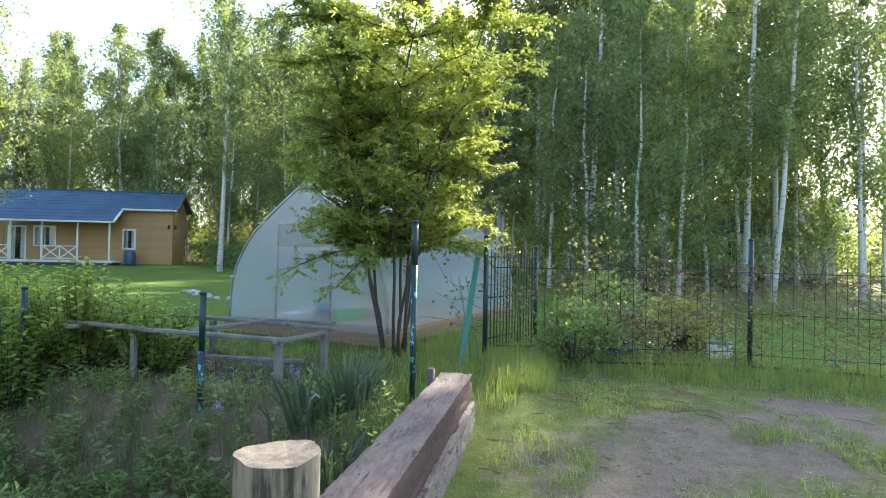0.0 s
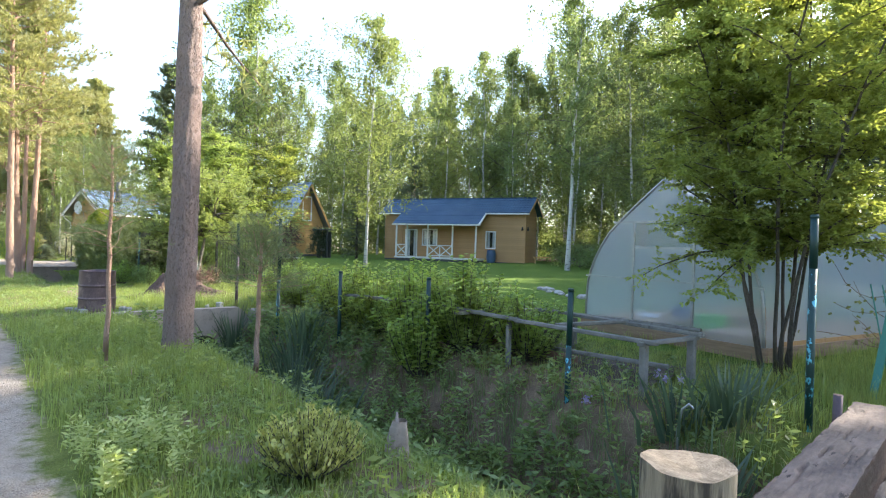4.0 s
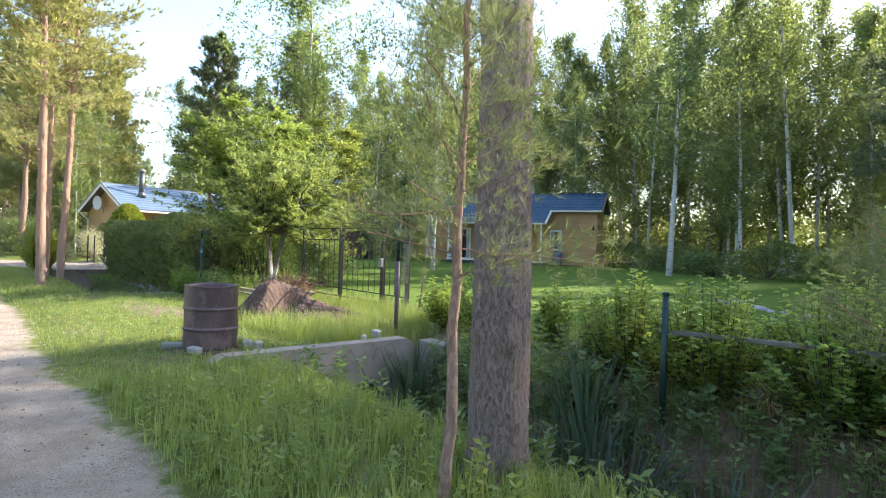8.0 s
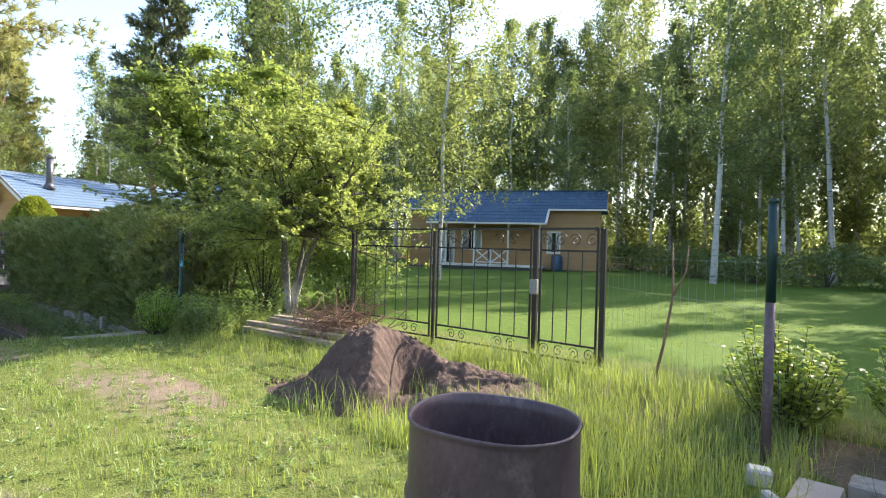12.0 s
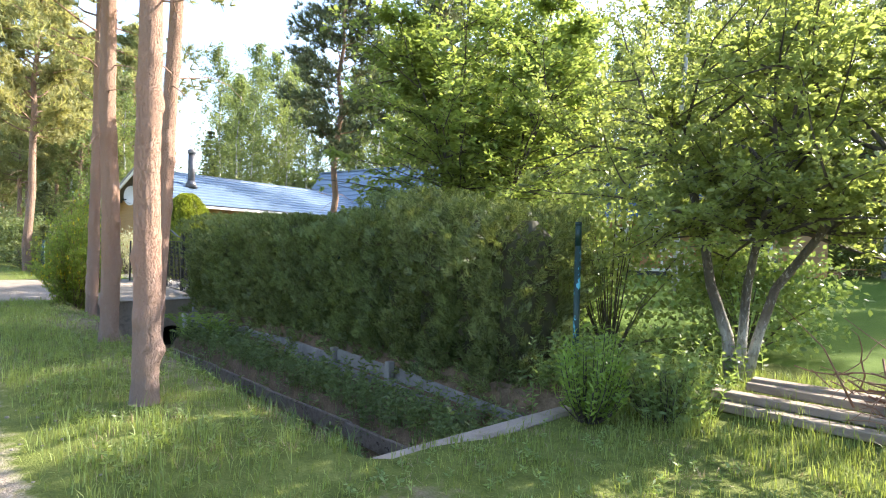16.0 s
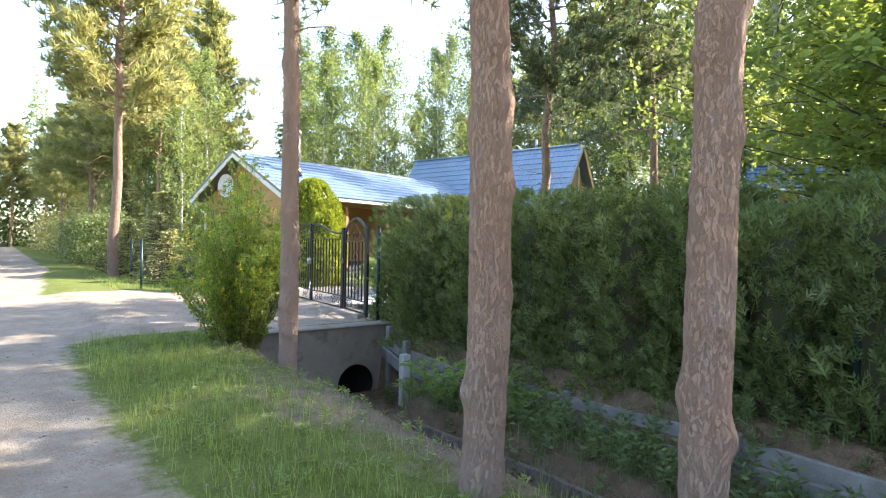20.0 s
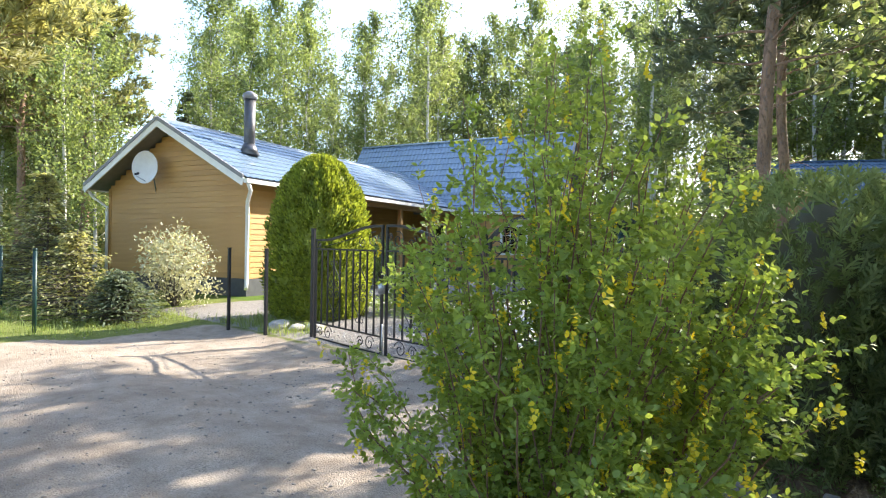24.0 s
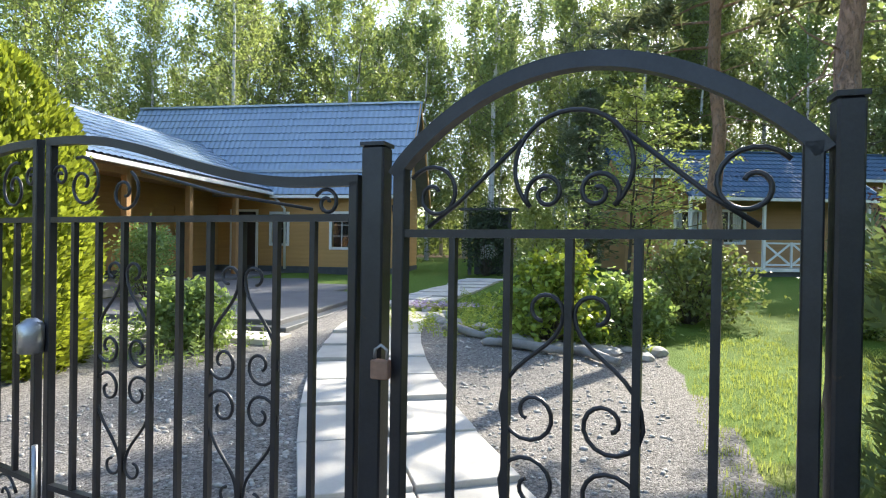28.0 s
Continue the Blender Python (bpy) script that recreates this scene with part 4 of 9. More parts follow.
def main_house():
    """The ochre house: a gabled wing toward the road and a blue-tiled wing behind."""
    h = thing("house", pose(-41.72, 4.64, 0, 0, 0, 12.66), "ochre boarded house with blue tiled roof, chimney and porch", "house")
    W, he, hp, L, Mx, D, he2, hr = 6.54, 3.17, 4.91, 12.1, 4.68, 2.2, 3.04, 6.58
    zb = 0.42
    aR, aL, bf, bm_ = -0.42, -W + 0.42, 0.55, L + 0.42
    wall = new("wall")
    wall.parent = h
    # gable wall and side walls of the front wing
    siding(wall, M["siding"], (aL, bf), (aR, bf), zb + 0.2, he - 0.05, (0, -1), gable=(0.5, hp - 0.22))
    siding(wall, M["siding"], (aR, bf), (aR, bf + 2.3), zb + 0.2, he - 0.02, (1, 0))
    siding(wall, M["siding"], (aR - 1.75, bf + 2.3), (aR - 1.75, bm_), zb + 0.2, he + 0.6, (1, 0), holes=((6.2, 7.2, zb, 2.5),))
    siding(wall, M["siding"], (aR, bf + 2.3), (aR - 1.75, bf + 2.3), zb + 0.2, he, (0, 1))
    siding(wall, M["siding"], (aL, bm_), (aL, bf), zb + 0.2, he, (-1, 0))
    part("inner_wall", boxed(aL + 0.03, aR - 1.78, bf + 0.2, L + 2 * D - 0.5, zb, he - 0.02), M["siding"], h)
    part("inner_wall", boxed(aR - 1.79, aR - 0.03, bf + 0.2, bf + 2.27, zb, he - 0.05), M["siding"], h)
    part("inner_wall", boxed(aR - 1.7, Mx - 0.5, bm_ + 0.19, L + 2 * D - 0.5, zb, he2 - 0.02), M["siding"], h)
    # back wing
    siding(wall, M["siding"], (aR - 1.75, bm_), (Mx - 0.45, bm_), zb + 0.2, he2, (0, -1), holes=((0.55, 1.45, zb, 2.5), (1.95, 2.65, 1.35, 2.45), (4.12, 5.32, 1.25, 2.5)))
    siding(wall, M["siding"], (Mx - 0.45, bm_), (Mx - 0.45, L + 2 * D - 0.42), zb + 0.2, he2, (1, 0), gable=(0.5, hr - 0.3))
    for x, y in ((aR, bf), (aL, bf), (Mx - 0.45, bm_)):
        part("corner_board", boxed(x - 0.07, x + 0.035, y - 0.035, y + 0.07, zb + 0.2, he - 0.05), M["siding"], h)
    part("plinth", boxed(aL - 0.03, aR + 0.03, bf - 0.05, bf + 2.3, zb - 0.45, zb + 0.19), M["plinth"], h)
    part("plinth", boxed(aL - 0.03, aR - 1.72, bf + 2.3, bm_, zb - 0.45, zb + 0.19), M["plinth"], h)
    part("plinth", boxed(aR - 1.72, Mx - 0.42, bm_ - 0.03, L + 2 * D - 0.4, zb - 0.45, zb + 0.19), M["plinth"], h)
    # roofs
    s = (hp - he) / (W / 2)
    bm = bmesh.new()
    roof_sheet(bm, (0, 0, he), (0, L + 1.25, 0), (-W / 2, 0, hp - he), 0, 0)
    roof_sheet(bm, (-W, 0, he), (0, L + 1.25, 0), (W / 2, 0, hp - he), 0, 0)
    part("roof", bm, M["roof_blue"], h, "blue metal tile roof")
    bm = bmesh.new()
    roof_sheet(bm, (-W, L, he2), (Mx + W, 0, 0), (0, D, hr - he2), 0, 0)
    part("roof", bm, M["roof_blue"], h, "blue metal tile roof with snow guard")
    bm = bmesh.new()
    e = 0.012
    slab_roof(bm, [(0, 0, he - e), (0, L + 1.25, he - e), (-W / 2, L + 1.25, hp - e), (-W / 2, 0, hp - e)], 0.07)
    slab_roof(bm, [(-W, 0, he - e), (-W, L + 1.25, he - e), (-W / 2, L + 1.25, hp - e), (-W / 2, 0, hp - e)], 0.07)
    slab_roof(bm, [(-W, L, he2 - e), (Mx, L, he2 - e), (Mx, L + D, hr - e), (-W, L + D, hr - e)], 0.07)
    slab_roof(bm, [(-W, L + 2 * D, he2 - e), (Mx, L + 2 * D, he2 - e), (Mx, L + D, hr - e), (-W, L + D, hr - e)], 0.07)
    part("roof_deck", bm, M["fascia"], h)
    for p, q, mt in (((-W / 2, 0, hp), (-W / 2, L + 1.1, hp), "roof_blue"), ((-W, L + D, hr + 0.02), (Mx, L + D, hr + 0.02), "roof_blue")):
        part("ridge_cap", beam(bmesh.new(), p, q, 0.24, 0.07), M[mt], h)
    for x in (0, -W):
        part("bargeboard", beam(bmesh.new(), (x, -0.02, he - 0.10), (-W / 2, -0.02, hp - 0.10), 0.035, 0.2), M["white_paint"], h)
        part("verge_trim", beam(bmesh.new(), (x, -0.03, he + 0.03), (-W / 2, -0.03, hp + 0.03), 0.05, 0.10), M["fascia"], h)
    for b in (0, 2 * D):
        part("bargeboard", beam(bmesh.new(), (Mx + 0.02, L + b, he2 - 0.1), (Mx + 0.02, L + D, hr - 0.1), 0.035, 0.2), M["siding"], h)
    for b in (0,):
        part("verge_trim", beam(bmesh.new(), (Mx + 0.03, L + b, he2 + 0.04), (Mx + 0.03, L + D, hr + 0.04), 0.09, 0.05), M["roof_blue"], h)
    part("gutter", beam(bmesh.new(), (0.06, 0.0, he - 0.07), (0.06, L, he - 0.10), 0.11, 0.10), M["white_paint"], h)
    part("gutter", beam(bmesh.new(), (0.0, L - 0.06, he2 - 0.07), (Mx, L - 0.06, he2 - 0.07), 0.11, 0.10), M["white_paint"], h)
    part("gutter", beam(bmesh.new(), (-W - 0.06, 0.0, he - 0.07), (-W - 0.06, 5, he - 0.1), 0.11, 0.10), M["white_paint"], h)
    part("downpipe", tube(bmesh.new(), [(0.05, 0.1, he - 0.12), (0.03, 0.2, he - 0.3), (-0.34, 0.46, he - 0.55), (-0.34, 0.46, zb + 0.1), (-0.25, 0.36, zb - 0.05)], 0.05, 10), M["white_paint"], h)
    part("downpipe", tube(bmesh.new(), [(-W, 0.1, he - 0.12), (-W + 0.05, 0.2, he - 0.3), (-W + 0.36, 0.46, he - 0.6), (-W + 0.36, 0.46, zb)], 0.045, 10), M["white_paint"], h)
    part("downpipe", tube(bmesh.new(), [(0.15, L - 0.05, he2 - 0.1), (0.35, L + 0.3, he2 - 0.45), (0.35, L + 0.36, zb + 0.1)], 0.045, 10), M["white_paint"], h)
    part("snow_guard", beam(bmesh.new(), (-1.6, L + 0.47, he2 + 0.86), (Mx - 0.1, L + 0.47, he2 + 0.86), 0.05, 0.09), M["roof_blue"], h)
    part("soffit", boxed(-1.8, -0.02, bf + 2.35, L + 0.3, he - 0.14, he - 0.1), M["log_wood"], h)
    # porch
    part("porch_floor", boxed(-2.1, 0.35, bf + 2.35, bm_ - 0.05, 0.25, 0.42, bev=0.01), M["terrace"], h)
    for y in (3.3, 5.6, 8.0, 10.4):
        part("porch_post", boxed(-0.42, -0.27, y - 0.08, y + 0.08, 0.42, he - 0.12, bev=0.01), M["log_wood"], h)
    part("porch_beam", boxed(-0.44, -0.25, bf + 2.3, bm_, he - 0.28, he - 0.13), M["log_wood"], h)
    # front wall details
    x0 = aR - 1.75
    d = part("front_door", boxed(x0 + 0.56, x0 + 1.44, bm_ - 0.03, bm_ + 0.03, zb + 0.05, 2.48), M["dark_door"], h)
    bm = bmesh.new()
    box(bm, x0 + 0.48, x0 + 0.56, bm_ - 0.06, bm_, zb, 2.56)
    box(bm, x0 + 1.44, x0 + 1.52, bm_ - 0.06, bm_, zb, 2.56)
    box(bm, x0 + 0.56, x0 + 1.44, bm_ - 0.06, bm_, 2.48, 2.56)
    part("door_frame", bm, M["white_paint"], h)
    window(h, Matrix.Translation((x0 + 2.3, bm_, 1.40)), 0.55, 1.0, 1, 2, curtain=False, bar=0.008)
    window(h, Matrix.Translation((x0 + 4.72, bm_, 1.30)), 1.05, 1.12, 3, 3, curtain=False, bar=0.007)
    window(h, Matrix.Translation((Mx - 0.45, L + D, 3.5)) @ pose(0, 0, 0, 0, 0, 90), 0.8, 1.9, 1, 1, curtain=False)
    for sx in (-0.12, 0.12):
        part("wall_lamp", tube(bmesh.new(), [(Mx - 0.6 + sx, bm_ - 0.12, 2.5), (Mx - 0.6 + sx, bm_ - 0.12, 2.72)], [0.05, 0.08], 8), M["black_metal"], h)
    # chimney pipe
    c = part("chimney_pipe", tube(bmesh.new(), [(-1.75, 1.85, 4.0), (-1.75, 1.85, 5.75)], 0.16, 16), M["pipe_grey"], h, "round grey metal flue")
    part("cap", tube(bmesh.new(), [(-1.75, 1.85, 5.72), (-1.75, 1.85, 5.86), (-1.75, 1.85, 5.95)], [0.20, 0.20, 0.08], 16), M["fascia"], c)
    part("flashing", tube(bmesh.new(), [(-1.75, 1.85, 4.1), (-1.75, 1.85, 4.42)], [0.3, 0.17], 16), M["pipe_grey"], c)
    part("vent_pipe", tube(bmesh.new(), [(2.0, L + D, hr - 0.1), (2.0, L + D, hr + 0.5)], 0.07, 10), M["steel"], h)
    return h


main_house()


# ---- trees ----
def branch_points(rng, base, direction, length, n=6, bend=0.15, up=0.0):
    p, d, out = Vector(base), Vector(direction).normalized(), [Vector(base)]
    for i in range(n):
        d = (d + Vector(rng.normal(size=3)) * bend + Vector((0, 0, up))).normalized()
        p = p + d * (length / n)
        out.append(p.copy())
    return out


def birch_parts(seed, height, crown_from, spread, leaves, size, lean=0.0):
    """Trunk, limbs and hanging leaves of a birch, as arrays."""
    rng = np.random.default_rng(seed)
    top = Vector((lean * rng.normal(), lean * rng.normal(), height))
    pts, rad = [], []
    for i in range(9):
        f = i / 8
        pts.append(Vector((top.x * f + 0.10 * rng.normal() * f, top.y * f + 0.10 * rng.normal() * f, height * f)))
        rad.append(0.0098 * height * (0.62 if i else 0.8) * (1 - f) ** 0.8 + 0.012)
    tv, tf = trunk_mesh(pts, rad, 9, 0.05, seed, 0.5)
    bm = bmesh.new()
    tips = []
    for k in range(46):
        f = crown_from + (0.98 - crown_from) * (k + rng.random()) / 46
        i = min(int(f * 8), 7)
        base = pts[i].lerp(pts[i + 1], f * 8 - i)
        prof = math.sin(math.pi * min(1, max(0.08, (f - crown_from) / (1 - crown_from)) * 0.8 + 0.2)) ** 0.8
        a = rng.uniform(0, 2 * math.pi)
        ln = spread * prof * rng.uniform(0.5, 1.3)
        bp = branch_points(rng, base, (math.cos(a), math.sin(a), rng.uniform(0.5, 1.2)), ln, 5, 0.12, -0.08)
        tube(bm, bp, [0.015 * (1 - j / 6) + 0.005 for j in range(6)], 4, False)
        tips += [(bp[j], ln) for j in range(1, 6)]
        tips.append((base.lerp(bp[2], rng.random()), ln))
    per = max(1, leaves // len(tips))
    cs = []
    for p, ln in tips:
        m = rng.poisson(per)
        strands = max(1, m // 6)
        k = rng.integers(0, strands, m)
        q = (rng.normal(size=(strands, 3)) * np.array([0.3, 0.3, 0.2]) * (0.5 + 0.16 * ln))[k] + rng.normal(size=(m, 3)) * 0.075
        q[:, 2] -= rng.random(m) * rng.uniform(0.2, 1.0, strands)[k]
        cs.append(np.array(p) + q)
    cs = np.concatenate(cs)
    lv, lf = leaf_quads(rng, cs, size, size * 0.7, 0.0, 0.5)
    return (tv, tf), bm, (lv, lf)


def make_tree(name, label, trunk, limbs, leaves, m, trunk_mat, leaf_mat, group="", category="tree"):
    t = thing(name, m, label, category, group)
    raw("trunk", *trunk, trunk_mat, t, smooth=True)
    if limbs is not None:
        tagged(part("branchwork", limbs, M["bark_grey"] if name == "birch_tree" else trunk_mat, t), kind="stuff")
    raw("crown", *leaves, leaf_mat, t)
    return t


BIRCHES = []
for i, (hh, cf, sp, nl, sz, mt) in enumerate(((16, 0.22, 3.3, 9600, 0.152, "birch_leaf"), (18, 0.28, 3.2, 9600, 0.152, "birch_leaf"), (14.5, 0.18, 3.1, 9200, 0.152, "birch_leaf_pale"), (17, 0.33, 2.8, 8800, 0.15, "birch_leaf"), (15, 0.12, 3.3, 9600, 0.152, "birch_leaf_pale"), (12, 0.06, 3.1, 9200, 0.14, "birch_leaf"))):
    BIRCHES.append(make_tree("birch_tree", "tall slender birch with white bark and hanging green leaves", *birch_parts(10 + i, hh, cf, sp, nl, sz, 0.4), pose(-20 + 7 * i, 47, gz(-20, 47)), M["bark_birch"], M[mt], "birch wood behind the houses"))


def put(ob, x, y, turn=None, size=1.0, rng=np.random.default_rng(5)):
    m = pose(x, y, gz(x, y) - 0.05, 0, 0, rng.uniform(0, 360) if turn is None else turn)
    c = copy_thing(ob, m)
    c.scale = (size, size, size)
    return c


def scatter(rng, n, x0, x1, y0, y1, apart, taken, keep=lambda x, y: True):
    got = []
    for _ in range(n * 30):
        if len(got) >= n:
            break
        x, y = rng.uniform(x0, x1), rng.uniform(y0, y1)
        if keep(x, y) and all((x - a) ** 2 + (y - b) ** 2 > apart ** 2 for a, b in taken):
            taken.append((x, y))
            got.append((x, y))
    return got


rng = np.random.default_rng(21)
taken = [(-20 + 7 * i, 47) for i in range(6)]
birch_spots = [(-15.6, 21.8), (-12.2, 27.5), (-22.7, 38.0), (-16.8, 37.5), (-13.7, 25.0), (4.0, 26.5), (9.5, 33.0), (11.2, 28.5), (-15.5, 29.0), (2.6, 20.5), (5.5, 22.0), (-9.5, 29.5), (-5.5, 31.0), (7.6, 22.8), (-1.8, 27.0)]
taken += birch_spots
for x, y in birch_spots:
    kind_, size_ = int(rng.integers(0, 4)), rng.uniform(0.85, 1.1)
    if (x, y) != (7.6, 22.8):
        put(BIRCHES[kind_], x, y, None, size_)
for x, y in scatter(rng, 44, -60, 6, 34.5, 48, 2.5, taken):
    put(BIRCHES[int(rng.integers(0, 6))], x, y, None, rng.uniform(1.02, 1.34))
for x, y in scatter(rng, 14, -22, 13, 28, 38, 2.6, taken, lambda x, y: y > 22 + 0.25 * abs(x + 4)):
    put(BIRCHES[int(rng.integers(0, 6))], x, y, None, rng.uniform(0.8, 1.05))
for x, y in scatter(rng, 7, 3, 13, 20, 32, 2.8, taken):
    kind_, size_ = int(rng.integers(0, 6)), rng.uniform(0.7, 1.0)
    if x < 8.5 or y > 27:
        put(BIRCHES[kind_], x, y, None, size_)
for x, y in scatter(rng, 24, -75, -49, 18, 40, 2.6, taken):
    put(BIRCHES[int(rng.integers(0, 6))], x, y, None, rng.uniform(0.95, 1.3))
for x, y in scatter(rng, 18, -100, -53, 3.5, 17, 3.0, taken):
    put(BIRCHES[int(rng.integers(0, 6))], x, y, None, rng.uniform(0.7, 1.0))
for x, y in ((-2.4, 28.2), (-0.4, 29.6), (1.6, 28.0), (3.4, 30.2), (12.5, 31.5)):
    put(BIRCHES[int(rng.integers(0, 4))], x, y, None, rng.uniform(1.3, 1.42))
for x, y in ((-21.5, 33.5), (-25.5, 36.0), (-19.5, 40.5), (-28.5, 39.0), (-23.5, 43.5), (-17.8, 44.5), (-30.5, 35.0), (-12.5, 40.0), (-10.0, 44.0), (-30.0, 41.0), (-33.5, 44.0), (-36.0, 39.0), (-28.0, 45.5), (-31.5, 46.5), (-34.5, 36.5), (-39.5, 43.0), (-26.5, 29.5), (-15.0, 34.5), (-24.0, 40.5), (-20.5, 37.0), (-13.5, 43.0), (-16.2, 40.0), (-40.0, 27.5), (-44.0, 29.0), (-37.0, 31.5), (-42.0, 33.5), (-47.5, 27.0), (-38.5, 36.0), (-33.0, 33.0)):
    put(BIRCHES[int(rng.integers(0, 6))], x, y, None, rng.uniform(1.05, 1.3))
for x, y in scatter(rng, 8, -90, 30, -26, -13, 6.0, taken):
    put(BIRCHES[int(rng.integers(0, 6))], x, y, None, rng.uniform(0.7, 1.0))


broad = make_tree("birch_tree", "broad old birch with long hanging branches", *birch_parts(18, 15.5, 0.2, 4.6, 17000, 0.14, 0.3), pose(-27.4, 9.6, gz(-27.4, 9.6)), M["bark_birch"], M["birch_leaf_pale"], "birches in the yard")
put(broad, -24.0, 14.5, 140, 0.92)
# the first three are enlarged to block the sun from the timber and its grass
for x, y, kind_, size_ in ((6.0, 24.5, 2, 1.2), (8.6, 21.5, 0, 1.22), (10.6, 25.2, 1, 1.12), (4.6, 29.0, 4, 1.15), (12.8, 22.0, 0, 0.95), (7.4, 31.5, 4, 1.2), (10.2, 33.0, 2, 1.2), (14.0, 29.5, 4, 1.1), (2.0, 33.0, 4, 1.2), (-1.5, 33.5, 2, 1.2), (12.0, 36.0, 4, 1.3), (7.0, 37.0, 0, 1.3)):
    put(BIRCHES[kind_], x, y, None, size_)
# (5.2, 28.5) and (8.4, 17.0) are added to shade the verge and crossing
for x, y, kind_, size_ in ((-50.5, 3.4, 4, 0.72), (-54.0, 5.5, 2, 0.8), (-57.5, 3.2, 4, 0.8), (5.2, 28.5, 1, 1.35), (4.2, 15.5, 5, 0.8), (5.7, 17.6, 4, 0.72), (2.7, 17.0, 5, 0.85), (7.0, 20.0, 5, 0.8), (1.3, 18.5, 4, 0.7), (9.4, 26.0, 3, 0.86), (12.2, 27.5, 1, 0.8), (14.5, 24.5, 0, 0.75), (8.4, 17.0, 3, 0.8), (11.8, 19.5, 1, 0.75), (-62.0, 33.5, 1, 1.4), (-67.0, 36.5, 3, 1.42), (-57.0, 37.0, 0, 1.35), (-53.0, 41.0, 3, 1.4)):
    put(BIRCHES[kind_], x, y, None, size_)


def pine_parts(seed, height, bare, spread, tufts, needle, r0, lean=(0, 0), wobble=0.05, rough=0.06, dead=6, sides=16, per=0.2, flare=1.25, thick=0.085, boughs=34):
    """A pine: trunk, boughs, and tufts of needles as small stars."""
    rng = np.random.default_rng(seed)
    pts, rad = [], []
    n = 12
    for i in range(n + 1):
        f = i / n
        w = wobble if i else 0
        pts.append(Vector((lean[0] * f + w * rng.normal(), lean[1] * f + w * rng.normal(), height * f)))
        rad.append(r0 * (1 - f) ** 0.75 + 0.012)
    pts.insert(1, Vector((0, 0, 0.25)))
    rad[0] = r0 * flare
    rad.insert(1, r0 * 1.03)
    tv, tf = trunk_mesh(pts, rad, sides, rough, seed, per)
    bm = bmesh.new()
    tips, dirs = [], []

    def at(f):
        z = f * height
        for a, b in zip(pts, pts[1:]):
            if a.z <= z <= b.z:
                return a.lerp(b, (z - a.z) / max(1e-6, b.z - a.z))
        return pts[-1]
    for k in range(boughs):
        f = bare + (0.985 - bare) * (k + rng.random()) / boughs
        a = k * 2.4 + rng.uniform(-0.5, 0.5)
        rel = (f - bare) / (1 - bare)
        ln = spread * (1 - rel) ** 0.6 * rng.uniform(0.55, 1.1) + 0.15
        bp = branch_points(rng, at(f), (math.cos(a), math.sin(a), 0.15 + 0.5 * rel), ln, 5, 0.16, 0.03)
        tube(bm, bp, [max(0.0035, 0.035 * r0 / 0.15 * (1 - j / 5.5)) for j in range(6)], 5, False)
        for j in range(2, 6):
            for _ in range(max(1, int(tufts / boughs / 4))):
                tips.append(np.array(bp[j]) + rng.normal(size=3) * np.array([0.16, 0.16, 0.10]) * (0.4 + 0.4 * ln))
                dirs.append(np.array((bp[j] - bp[j - 1]).normalized()) + np.array([0, 0, 0.45]))
    for k in range(dead):
        f = bare * rng.uniform(0.55, 1.0)
        a = rng.uniform(0, 6.28)
        tube(bm, branch_points(rng, at(f), (math.cos(a), math.sin(a), 0.1), rng.uniform(0.3, 1.2), 4, 0.25, -0.05), [0.011, 0.009, 0.007, 0.005, 0.003], 5, False)
    tips, dirs = np.array(tips), np.array(dirs)
    star = 12
    c = np.repeat(tips, star, 0)
    d = np.repeat(dirs, star, 0) + rng.normal(size=(len(c), 3)) * 0.75
    d /= np.linalg.norm(d, axis=1)[:, None]
    ln = needle * rng.uniform(0.7, 1.2, len(c))[:, None]
    s = np.cross(d, rng.normal(size=d.shape))
    s /= np.linalg.norm(s, axis=1)[:, None]
    w = needle * thick
    v = np.stack([c - s * w, c + s * w, c + d * ln + s * w * 0.3, c + d * ln - s * w * 0.3], 1).reshape(-1, 3)
    return (tv, tf), bm, (v, np.arange(len(v)).reshape(-1, 4))


# the roadside pines
big = make_tree("pine_tree", "tall old pine with scaly grey-brown bark on the ditch bank", *pine_parts(41, 15, 0.30, 3.2, 1100, 0.2, 0.183, (-0.5, 0.4), 0.012, 0.05, 0, 60, 0.035), pose(-5.16, -0.82, gz(-5.17, -0.8) - 0.05), M["bark_pine_old"], M["needles"])
for sd, x, y, r, h, ln, wb in ((42, -20.877, -1.613, 0.102, 12, (0.12, -0.12), 0.008), (43, -23.50, -0.845, 0.096, 13, (0.09, 0.42), 0.012), (44, -24.6, -1.14, 0.112, 13, (0.25, -0.33), 0.022), (45, -28.37, -0.695, 0.098, 12.5, (-0.6, 0.17), 0.015)):
    make_tree("pine_tree", "slim roadside pine with flaking grey and orange bark", *pine_parts(sd, h, 0.41, 2.4, 2600, 0.16, r, ln, wb, 0.045, 7, 52, 0.035, boughs=50), pose(x, y, gz(x, y) - 0.06), M["bark_pine"], M["needles"], "roadside pines")
FAR_PINE = make_tree("pine_tree", "tall pine with orange upper trunk and olive needles", *pine_parts(50, 14, 0.40, 3.1, 3400, 0.3, 0.17, (0.3, 0.2), 0.05, 0.05, 5, 10, 0.5, boughs=64), pose(-45.3, -0.07, 0), M["bark_far"], M["needles"], "pines along the road")
